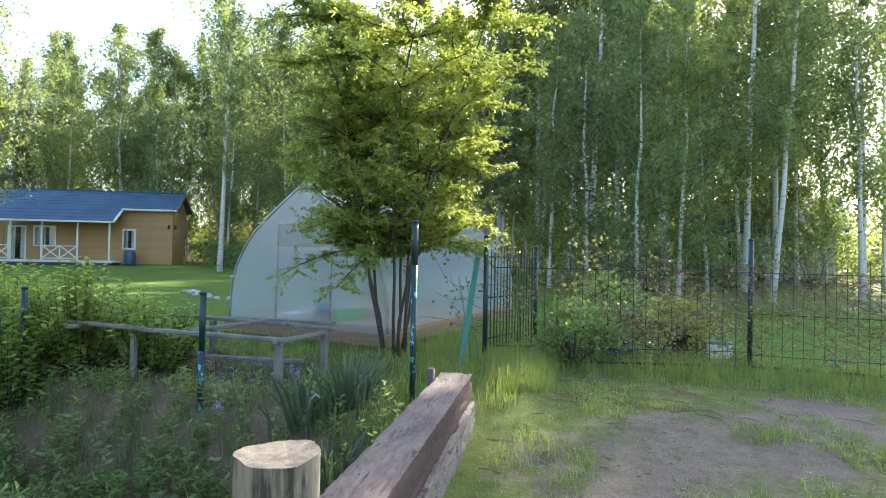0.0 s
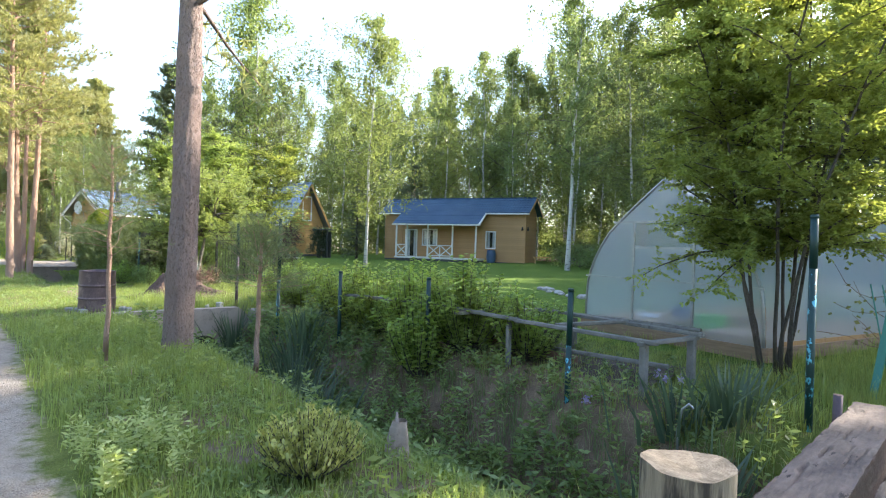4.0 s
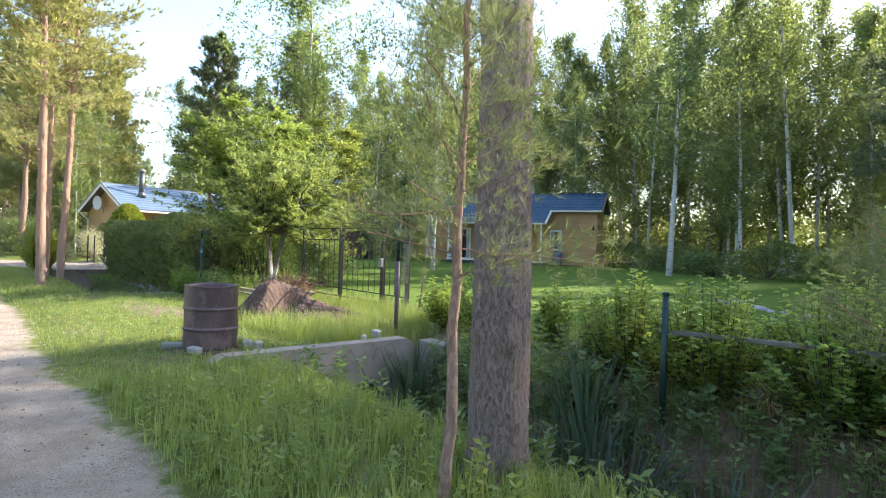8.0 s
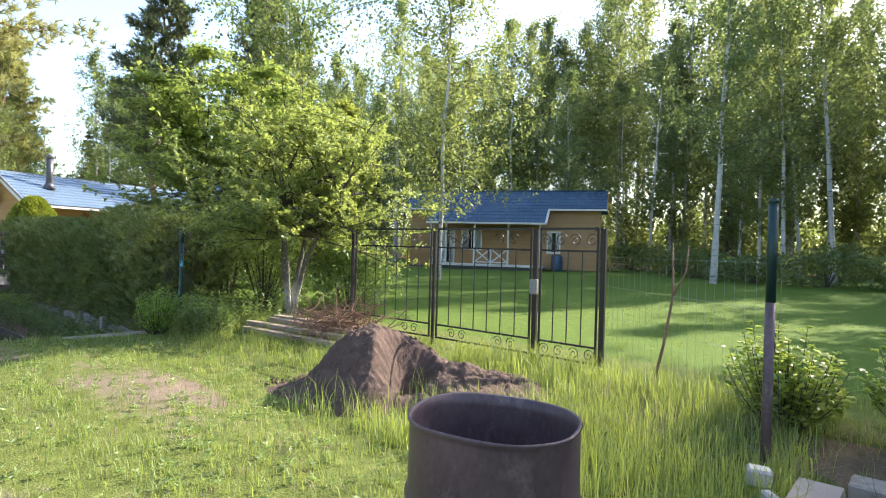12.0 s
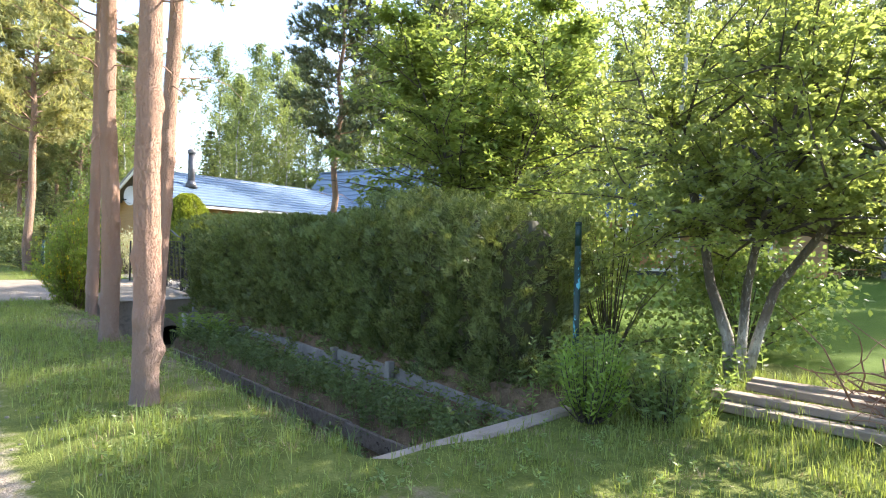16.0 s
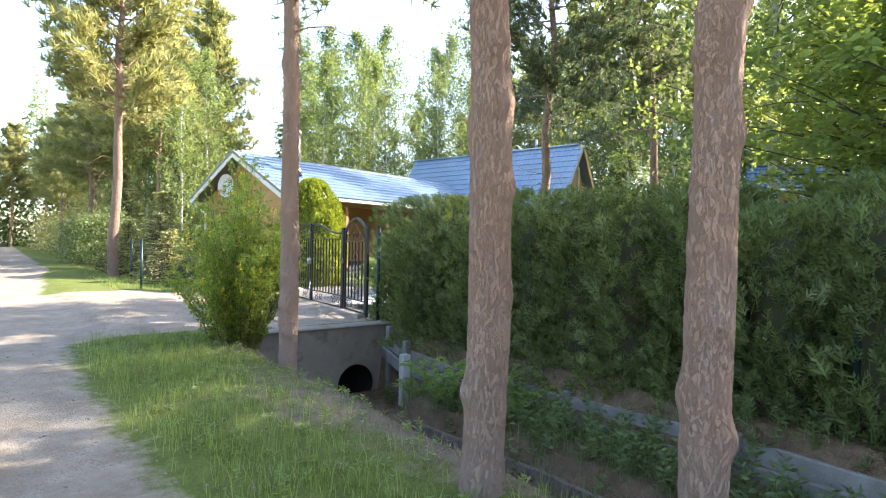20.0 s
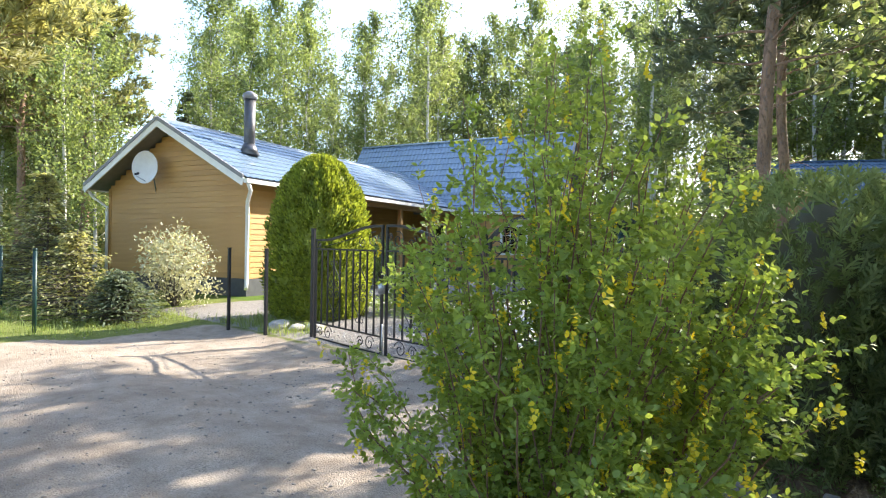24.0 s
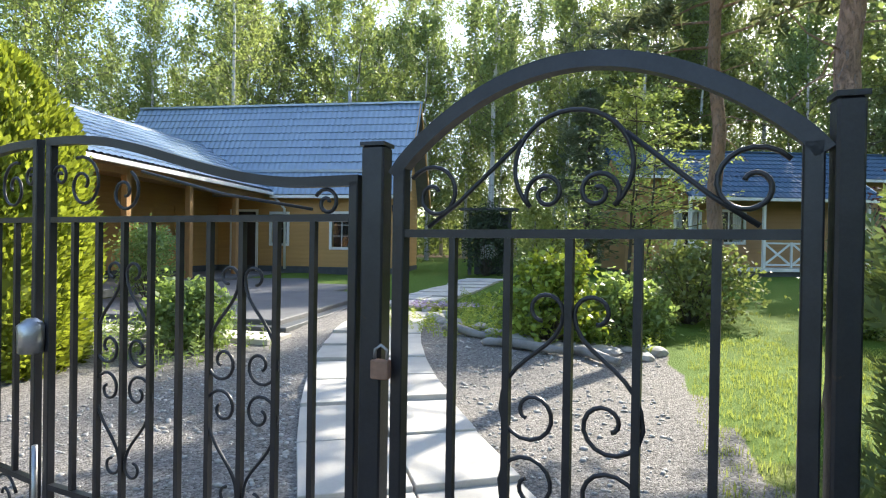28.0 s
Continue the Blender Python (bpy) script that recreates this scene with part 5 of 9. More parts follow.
for x, y, s in ((-66, 3.5, 1.0), (-120, -2.0, 1.2), (-118, 2.0, 1.1), (-121, -6.0, 1.2), (-100, 2.5, 1.0), (-84, -10.0, 1.0), (-62, 1.0, 0.9), (-72, 2.5, 1.0), (-88, 1.5, 1.0), (-60, -10, 1.0), (-78, -11, 1.0), (-46, -12.5, 0.9), (-98, -9.5, 1.0), (-110, 3.5, 1.0), (-112, -8.0, 1.1), (-26, -13, 1.0), (12, -12, 1.0), (-56, 3.4, 1.0), (-60, 7.0, 1.15), (-65, 4.0, 1.1), (-70, 7.0, 1.2), (-80, 5.0, 1.2), (-92, 5.5, 1.2)):
    put(FAR_PINE, x, y, None, s)
YARD_PINE = make_tree("pine_tree", "yard pine with bare reddish trunk and dark crown", *pine_parts(51, 11, 0.36, 2.4, 3000, 0.2, 0.10, (0.3, 0.2), 0.05, 0.05, 6, 12, 0.4, boughs=56), pose(-30.6, 5.9, gz(-30.6, 5.9)), M["bark_far"], M["needles_dark"], "pines in the yard")
for x, y, s, a in ((-31.1, 11.2, 1.15, 200), (-35.2, 26.5, 0.72, 80), (-1.5, 20.5, 0.8, 120), (-6.2, 18.5, 0.92, 10)):
    put(YARD_PINE, x, y, a, s)


def spruce_parts(seed, height, spread, needle, tiers=26, per=16):
    rng = np.random.default_rng(seed)
    tv, tf = trunk_mesh([(0, 0, 0), (0, 0, height * 0.5), (0.05, 0, height)], [0.02 * height, 0.011 * height, 0.01], 8, 0.04, seed, 0.6)
    bm = bmesh.new()
    cs, ds = [], []
    for k in range(tiers):
        f = 0.06 + 0.92 * k / tiers
        for _ in range(9):
            a = rng.uniform(0, 6.283)
            ln = spread * (1 - f) ** 0.85 * rng.uniform(0.75, 1.15) + 0.08
            d = Vector((math.cos(a), math.sin(a), -0.12))
            bp = branch_points(rng, (0, 0, f * height), d, ln, 4, 0.08, 0.05)
            tube(bm, bp, [0.018, 0.014, 0.01, 0.007, 0.004], 3, False)
            for j in range(1, 5):
                for _ in range(per // 4):
                    cs.append(np.array(bp[j]) + rng.normal(size=3) * np.array([0.10, 0.10, 0.07]) * (0.5 + ln * 0.4))
                    ds.append((d.x, d.y, -0.35 + 0.3 * rng.random()))
    v, f_ = leaf_quads(rng, np.array(cs), needle, needle * 0.42, 0.6, 0, np.array(ds))
    return (tv, tf), bm, (v, f_)


SPRUCE = make_tree("spruce_tree", "dark dense spruce with drooping boughs", *spruce_parts(61, 11, 2.1, 0.34), pose(-64, 14, gz(-64, 14)), M["bark_grey"], M["needles_dark"], "dark conifers")
for x, y, s in ((-34.4, 20.5, 0.58), (-56, 4.5, 0.55), (-18, 33, 0.6), (-50.5, 2.8, 0.40)):
    put(SPRUCE, x, y, None, s)


make_tree("spruce_tree", "young pale-green spruce beside the fence", *spruce_parts(62, 3.4, 1.25, 0.15, 22, 20), pose(-46.3, 1.7, gz(-46.3, 1.7)), M["bark_grey"], M["needles"], "young spruces by the fence")
make_tree("spruce_tree", "young green spruce beside the road", *spruce_parts(63, 4.6, 1.5, 0.17, 24, 20), pose(-51.5, 1.2, gz(-51.5, 1.2)), M["bark_grey"], M["needles_young"], "young spruces by the fence")


# ---- bushes and hedges ----
def bush_parts(seed, rx, ry, h, leaves, size, stems=14, low=0.1, ragged=0.3, clumps=60, width=0.7, flat=0.2):
    """Stems from the base and leaves in clumps over an uneven dome."""
    rng = np.random.default_rng(seed)
    bm = bmesh.new()
    cs = []
    for k in range(clumps):
        a, u = rng.uniform(0, 6.283), rng.random() ** 0.45
        z = low * h + (h - low * h) * rng.random() ** 0.8
        prof = math.sqrt(max(0.05, 1 - ((z / h - 0.45) / 0.62) ** 2))
        lump = 1 + ragged * noise.noise(Vector((math.cos(a) * 1.3, math.sin(a) * 1.3, z * 0.9 + seed)))
        p = Vector((math.cos(a) * rx * u * prof * lump, math.sin(a) * ry * u * prof * lump, z * (1 + 0.5 * ragged * noise.noise(Vector((math.cos(a), math.sin(a), seed * 3.3))))))
        if k < stems * 2:
            tube(bm, [(p.x * 0.12, p.y * 0.12, 0), (p.x * 0.5, p.y * 0.5, p.z * 0.55), tuple(p)], [0.013, 0.009, 0.004], 4, False)
        n = max(1, int(leaves / clumps))
        q = rng.normal(size=(n, 3)) * np.array([rx, ry, h * 0.5]) * 0.17
        cs.append(np.array(p) + q)
    cs = np.concatenate(cs)
    cs[:, 2] = np.maximum(cs[:, 2], 0.03)
    return bm, leaf_quads(rng, cs, size, size * width, flat, 0.1)


def bush(name, label, x, y, rx, ry, h, leaves, size, leaf_mat, seed, stem_mat="bark_grey", z=None, category="bush", group="", **k):
    t = thing(name, pose_on(x, y, 0, z), label, category, group)
    bm, lf = bush_parts(seed, rx, ry, h, leaves, size, **k)
    tagged(part("stemwork", bm, M[stem_mat], t), kind="stuff")
    raw("foliage", *lf, M[leaf_mat], t)
    return t


def leafy_canes(name, label, category, group, x, y, r, h, canes, step, size, width, mat, seed, lobed=False, lean=0.75, rise=0.2, stem_mat="bark_grey"):
    """A shrub of canes from one foot, each set with leaves all round; lobed leaves are built of three blades."""
    rng = np.random.default_rng(seed)
    t = thing(name, pose_on(x, y), label, category, group)
    bm, cs, ds = bmesh.new(), [], []
    for k in range(canes):
        a, u = rng.uniform(0, 6.283), math.sqrt(rng.random())
        tip = Vector((math.cos(a) * r * u, math.sin(a) * r * u, h * (1 - 0.4 * u * u) * rng.uniform(0.45, 1.12)))
        foot = Vector((tip.x * 0.25, tip.y * 0.25, 0))
        mid = foot.lerp(tip, 0.5) + Vector((tip.x * (lean - 0.55), tip.y * (lean - 0.55), 0))
        pts = [foot.lerp(mid, f).lerp(mid.lerp(tip, f), f) for f in [i / 8 for i in range(9)]]
        tube(bm, pts, [0.006 * (1 - i / 10) + 0.0012 for i in range(9)], 4, False)
        n = max(4, int((tip - foot).length / step))
        for i in range(n):
            f = 0.18 + 0.82 * i / (n - 1)
            j = min(7, int(f * 8))
            q = pts[j].lerp(pts[j + 1], f * 8 - j)
            b = 2.4 * i + rng.uniform(0, 0.8)
            d = Vector((math.cos(b), math.sin(b), rise + 0.5 * f * rise))
            s_ = size * (1.1 - 0.5 * f)
            c = q + d.normalized() * s_ * (1.0 if lobed else 0.5)
            side = Vector((-math.sin(b), math.cos(b), 0))
            for w in ((-0.85, 0, 0.85) if lobed else (0,)):
                e = (d + side * w).normalized()
                cs.append(tuple(c + (e - d) * s_ * 0.25 if lobed else c))
                ds.append(tuple(e))
    tagged(part("stemwork", bm, M[stem_mat], t), kind="stuff")
    raw("foliage", *leaf_quads(rng, np.array(cs), size, size * width, 0.75 if lobed else 0.2, 0, np.array(ds)), M[mat], t)
    return t


# currant bushes behind the fence
for i, (x, y, r, h, n) in enumerate(((-9.75, 2.75, 0.42, 0.85, 28), (-8.6, 2.75, 0.55, 1.1, 48), (-7.5, 2.8, 0.27, 1.0, 22), (-6.2, 2.5, 0.55, 1.15, 52), (-5.2, 2.4, 0.6, 1.2, 60), (-4.1, 2.4, 0.65, 1.25, 64), (-3.0, 2.45, 0.62, 1.25, 64), (-3.2, 1.75, 0.4, 1.05, 44), (-2.0, 2.6, 0.45, 0.95, 36))):
    leafy_canes("currant_bush", "fresh green currant bush with lobed leaves behind the fence", "bush", "currant bushes", x, y, r * 1.15, h, n * 2, 0.036, 0.072, 0.8, "currant_leaf", 100 + i, True)
# low growth along the far lawn edge
for i, (x, y, rx, h) in enumerate(((-17.5, 26, 2.2, 1.3), (-14.5, 24.3, 1.9, 1.1), (-12.0, 23.5, 2.0, 1.4), (-9.0, 23.5, 2.2, 1.2), (-20.0, 29, 2.0, 1.5), (-6.0, 24.5, 2.2, 1.3), (-3, 22, 2.0, 1.6), (-23.0, 31.5, 2.0, 1.4))):
    bush("wild_shrub", "loose green undergrowth at the edge of the wood", x, y, rx, rx * 0.7, h, 1500, 0.16, "herb" if i % 2 else "birch_leaf", 120 + i, group="undergrowth at the wood edge", ragged=0.5)
# young growth under the birches
for i, (x, y, rx, h) in enumerate(((-27, 41, 4, 5.0), (-19, 43, 4, 6.0), (-10, 42, 4.5, 6.0), (-2, 39, 4, 6.5), (5, 36, 4, 6.0), (-36, 41, 4, 5.0), (-45, 40, 4, 5.5), (13, 33, 4, 6.0), (-54, 34, 4, 5.5), (-60, 24, 4, 5.0), (19, 27, 4, 6), (-64, 12, 4, 5.0))):
    bush("young_birches", "bright young growth under the birches", x, y, rx, rx * 0.6, h, 3000, 0.24, "birch_leaf_pale", 140 + i, group="young growth in the wood", ragged=0.5, clumps=80)
# far woods all round
def far_woods(name, label, seed, runs, mat):
    rng = np.random.default_rng(seed)
    out = []
    for x0, y0, x1, y1, h, n, size in runs:
        f = rng.random(n)
        top = np.array([h * (0.72 + 0.55 * noise.noise(Vector((q * 9 + x0, y0 * 0.37, seed))) + 0.25 * noise.noise(Vector((q * 41, x0, seed)))) for q in f])
        z = rng.random(n) ** 1.15 * np.maximum(top, 1.5)
        dx, dy = x1 - x0, y1 - y0
        ln = math.hypot(dx, dy)
        off = rng.normal(size=n) * 1.3
        c = np.stack([x0 + dx * f - dy / ln * off, y0 + dy * f + dx / ln * off, z], 1)
        c[:, 2] += ground_z(c[:, 0], c[:, 1])
        out.append(leaf_quads(rng, c, size, size * 0.62, 0.1, 0.3))
    return tagged(raw(name, *join(*out), M[mat]), label, "woods", kind="stuff")


far_woods("far_woods", "distant green woods behind the birch trunks", 171, ((-75, 50, 32, 50, 8, 22000, 0.36), (-75, 53, 34, 53, 5, 11000, 0.9), (-75, 50, -75, 10, 11, 9000, 0.5), (-125, 6, -75, 12, 17, 16000, 0.5), (30, 14, 36, 50, 8, 8000, 0.5), (-126, -16, -122, 12, 24, 26000, 0.5), (34, -40, 34, 10, 12, 4500, 0.8), (-120, -34, 34, -34, 13, 14000, 0.9)), "birch_leaf")
far_woods("roadside_thicket", "olive thicket of young conifers along the road", 173, ((-120, 2.6, -58, 3.6, 5.5, 12000, 0.34), (-62, 8.5, -50, 12, 6.5, 4500, 0.3), (-118, -12, -50, -12, 6, 8000, 0.45)), "needles")
far_woods("sunlit_thicket", "bright young thicket inside the wood", 172, ((-62, 45, 28, 45, 5.5, 26000, 0.3), (-6, 37.5, 28, 37.5, 4.0, 8000, 0.28), (-60, 40, -44, 24, 5, 3500, 0.3), (-24, 37, -6, 34, 2.6, 4500, 0.22)), "birch_leaf_pale")
# serviceberry by the greenhouse
def multi_stem(seed, x, y, h, spread, twigs, per, size, leaf_mat, bark_mat, label, name="serviceberry_tree", stems=9, low=0.3, base=0.3, rise=0.4, twig=0.34, droops=(), girth=0.034):
    """Several stems from one foot, level boughs, and leaves in sprays along short twigs."""
    rng = np.random.default_rng(seed)
    t = thing(name, pose_on(x, y), label, "tree")
    boughs = []
    for k in range(stems):
        a = 6.283 * k / stems + rng.uniform(-0.3, 0.3)
        bm = bmesh.new()
        st = branch_points(rng, (math.cos(a) * base * 0.5, math.sin(a) * base * 0.5, 0), (math.cos(a) * 0.16, math.sin(a) * 0.16, 1), h * rng.uniform(0.75, 0.98), 9, 0.075, 0.02)
        tube(bm, st, [girth * (1 - j / 10) + 0.004 for j in range(10)], 7, True)
        part("stem", bm, M[bark_mat], t)
        for j in range(2, 10):
            for _ in range(4):
                f = j / 9
                b = rng.uniform(0, 6.283)
                if f < low:
                    continue
                ln = spread * math.sin(math.pi * min(1, (f - low) / (1 - low) * 0.72 + 0.24)) * rng.uniform(0.4, 1.0)
                boughs.append(branch_points(rng, st[j], (math.cos(b), math.sin(b), rise), ln, 4, 0.13, -0.04))
    for z, a, ln in droops:
        boughs.append(branch_points(rng, (math.cos(a) * 0.3, math.sin(a) * 0.3, z), (math.cos(a), math.sin(a), 0.25), ln, 5, 0.1, -0.1))
    bm = bmesh.new()
    p0, p1 = [], []
    for bp in boughs:
        n = len(bp)
        tube(bm, bp, [0.012 * (1 - i / n) + 0.003 for i in range(n)], 4, False)
        a, b = twigs_along(rng, bp, twigs, twig)
        p0 += a
        p1 += b
    tagged(part("twigwork", bm, M[bark_mat], t), kind="stuff")
    raw("crown", *spray_leaves(rng, p0, p1, per, size, size * 0.58), M[leaf_mat], t)
    return t


multi_stem(201, 0.42, 4.3, 5.6, 1.5, 7, 24, 0.054, "berry_leaf", "bark_grey", "many-stemmed serviceberry tree with fresh green leaves", stems=9, low=0.30, rise=0.35, twig=0.3, droops=[(1.5 + 0.13 * (k % 4), 0.9 * k, 0.85 + 0.13 * (k % 5)) for k in range(13)], girth=0.02)
multi_stem(202, -23.3, 5.0, 6.4, 2.9, 4, 12, 0.115, "maple_leaf", "bark_grey", "broad round maple behind the hedge", "maple_tree", 7, 0.12, 0.4, 0.4, 0.45)
multi_stem(203, -25.2, 8.2, 6.6, 2.5, 4, 8, 0.12, "berry_leaf", "bark_grey", "tall leafy plum tree in the yard", "plum_tree", 7, 0.15, 0.4, 0.4, 0.45)


# apple tree with whitewashed trunk
def apple_tree():
    rng = np.random.default_rng(211)
    t = thing("apple_tree", pose_on(-17.95, 3.45), "open apple tree with several whitewashed stems", "tree")
    boughs = []
    for i, (dx, dy, top, r) in enumerate(((-0.5, 0.15, 2.5, 0.062), (0.12, 0.35, 2.7, 0.05), (0.85, 0.1, 2.3, 0.05), (0.35, -0.35, 2.1, 0.04))):
        bm = bmesh.new()
        st = [Vector((dx * 0.1, dy * 0.1, -0.05)), Vector((dx * 0.22, dy * 0.22, 0.45)), Vector((dx * 0.5 + 0.06 * rng.normal(), dy * 0.5, 1.0)), Vector((dx * 0.9, dy * 0.9 + 0.05 * rng.normal(), 1.6)), Vector((dx * 1.5, dy * 1.5, top))]
        tube(bm, st, [r * 1.25, r, r * 0.9, r * 0.75, r * 0.55], 9)
        part("stem", bm, M["bark_apple"], t)
        bm = bmesh.new()
        for k in range(18):
            a = rng.uniform(0, 6.283)
            j = int(rng.integers(3, 5))
            ln = rng.uniform(1.0, 2.9)
            bp = branch_points(rng, st[j], (math.cos(a), math.sin(a), rng.uniform(-0.25, 1.7)), ln, 6, 0.2, -0.05)
            tube(bm, bp, [0.028, 0.022, 0.016, 0.012, 0.009, 0.006, 0.003], 5, False)
            boughs.append(bp[1:])
            for _ in range(2):
                a2 = rng.uniform(0, 6.283)
                b2 = branch_points(rng, bp[3], (math.cos(a2), math.sin(a2), rng.uniform(-0.2, 0.9)), ln * 0.5, 4, 0.2, -0.02)
                tube(bm, b2, [0.012, 0.009, 0.006, 0.004, 0.003], 4, False)
                boughs.append(b2)
        tagged(part("branchwork", bm, M["bark_grey"], t), kind="stuff")
    p0, p1 = [], []
    for bp in boughs:
        a, b = twigs_along(rng, bp, 4, 0.2, 0.35)
        p0 += a
        p1 += b
    raw("crown", *spray_leaves(rng, p0, p1, 17, 0.062, 0.038, 0.05, 0.6), M["apple_leaf"], t)


apple_tree()


def fan_sprays(rng, centres, dirs, size):
    """Flat, branching sprays: a stem leaf with side leaves along it, in one plane."""
    n = len(centres)
    c, d = np.asarray(centres, float), np.asarray(dirs, float) + rng.normal(size=(n, 3)) * 0.35
    d /= np.linalg.norm(d, axis=1)[:, None]
    s = np.cross(d, rng.normal(size=(n, 3)))
    s /= np.linalg.norm(s, axis=1)[:, None]
    ln = size * rng.uniform(0.7, 1.25, n)[:, None]
    out = []
    for f, a, k in ((0.5, 0.0, 1.0), (0.25, 0.75, 0.5), (0.25, -0.75, 0.5), (0.5, 0.65, 0.42), (0.5, -0.65, 0.42), (0.72, 0.55, 0.3), (0.72, -0.55, 0.3)):
        e = d * math.cos(a) + s * math.sin(a)
        w = s * math.cos(a) - d * math.sin(a)
        b = c + d * ln * (f - 0.5) - (e * ln * k * 0.5 if a == 0 else 0)
        t = b + e * ln * k
        m = b + (t - b) * 0.5
        ww = w * ln * 0.055
        out.append(np.stack([b, m + ww, t, m - ww], 1).reshape(-1, 3))
    v = np.concatenate(out)
    return v, np.arange(len(v)).reshape(-1, 4)


def hedge():
    """One clipped wall of thuja plants, each a thing of its own."""
    rng = np.random.default_rng(301)
    xs = np.linspace(-30.95, -19.9, 16)
    for i, x in enumerate(xs):
        h = 1.95 + 0.10 * rng.normal() + (0.25 if i in (12, 13) else 0) - (0.4 if i < 2 else 0)
        y = (2.32 if i > 1 else 2.65) + 0.05 * rng.normal()
        t = thing("thuja_plant", pose_on(x, y), "dense green thuja plant in a clipped hedge", "hedge", "thuja hedge")
        n = 4200
        a, z = rng.uniform(0, 6.283, n), rng.random(n) ** 1.1
        prof = np.where(z < 0.8, 0.9 + 0.1 * np.sin(z * 9 + i), np.sqrt(np.clip(1 - ((z - 0.8) / 0.22) ** 2, 0.04, 1)))
        lump = np.array([1 + 0.5 * noise.noise(Vector((math.cos(q) * 2 + i * 3, math.sin(q) * 2, w * 5))) for q, w in zip(a, z)])
        r = prof * lump * rng.uniform(0.7, 1.12, n)
        p = np.stack([np.cos(a) * (0.56 if i > 1 else 0.4) * r, np.sin(a) * (0.88 if i > 1 else 0.5) * r, -0.2 + z * (h + 0.2)], 1)
        d = np.stack([np.cos(a) * 0.7, np.sin(a) * 0.7, np.full(n, 0.75)], 1)
        raw("foliage", *fan_sprays(rng, p[:2900], d[:2900], 0.165 if i > 1 else 0.13), M["thuja"], t)
        m = 16
        ang, zz = np.meshgrid(np.linspace(0, 2 * np.pi, m, endpoint=False), np.linspace(0.0, 1, 7), indexing="xy")
        rad = (0.31 if i > 1 else 0.22) * np.where(zz > 0.95, 0.25, 1)
        core = np.stack([np.cos(ang) * rad * 1.15, np.sin(ang) * rad * 1.15, 0.02 + zz * (h - 0.22)], -1).reshape(-1, 3)
        fc = [(j * m + k, j * m + (k + 1) % m, (j + 1) * m + (k + 1) % m, (j + 1) * m + k) for j in range(6) for k in range(m)]
        raw("inner_growth", core, fc, M["hedge_core"], t)


hedge()


def clipped_cone(name, label, x, y, rad, h, n, size, leaf_mat, seed, category="tree"):
    """A clipped evergreen with a rounded top; short upright sprays all over."""
    rng = np.random.default_rng(seed)
    t = thing(name, pose_on(x, y), label, category)
    k = rng.integers(0, 900, n)
    ta, tz, th = rng.uniform(0, 6.283, 900), rng.random(900), rng.uniform(0.88, 1.08, 900)
    near = rng.normal(size=n)
    a, z = ta[k] + near * 0.1, np.clip(tz[k] + rng.normal(size=n) * 0.026, 0, 1)
    prof = np.where(z < 0.25, 0.86 + 0.56 * z, np.sqrt(np.clip(1 - np.clip((z - 0.25) / 0.76, 0, 1) ** 2.3, 0.01, 1)))
    r = prof * th[k] * (1.03 - 0.055 * near * near) * rng.uniform(0.93, 1.02, n)
    p = np.stack([np.cos(a) * rad * r, np.sin(a) * rad * r, 0.04 + z * h], 1)
    d = np.stack([np.cos(a) * 0.8, np.sin(a) * 0.8, 0.3 + z], 1)
    raw("foliage", *leaf_quads(rng, p, size * 0.62, size * 0.3, 0, 0, d), M[leaf_mat], t)
    m = 18
    zz = np.linspace(0, 0.94, 9)
    pr = np.where(zz < 0.25, 0.86 + 0.56 * zz, np.sqrt(np.clip(1 - np.clip((zz - 0.25) / 0.76, 0, 1) ** 2.3, 0.01, 1))) * 0.8 * rad
    core = [(math.cos(6.283 * k / m) * q, math.sin(6.283 * k / m) * q, w * h) for w, q in zip(zz, pr) for k in range(m)]
    fc = [(j * m + k, j * m + (k + 1) % m, (j + 1) * m + (k + 1) % m, (j + 1) * m + k) for j in range(8) for k in range(m)]
    raw("inner_growth", core, fc, M[leaf_mat], t)


clipped_cone("golden_cypress", "large clipped golden-green cypress inside the gate", -37.95, 4.05, 1.0, 3.12, 32000, 0.14, "thuja_gold", 311)
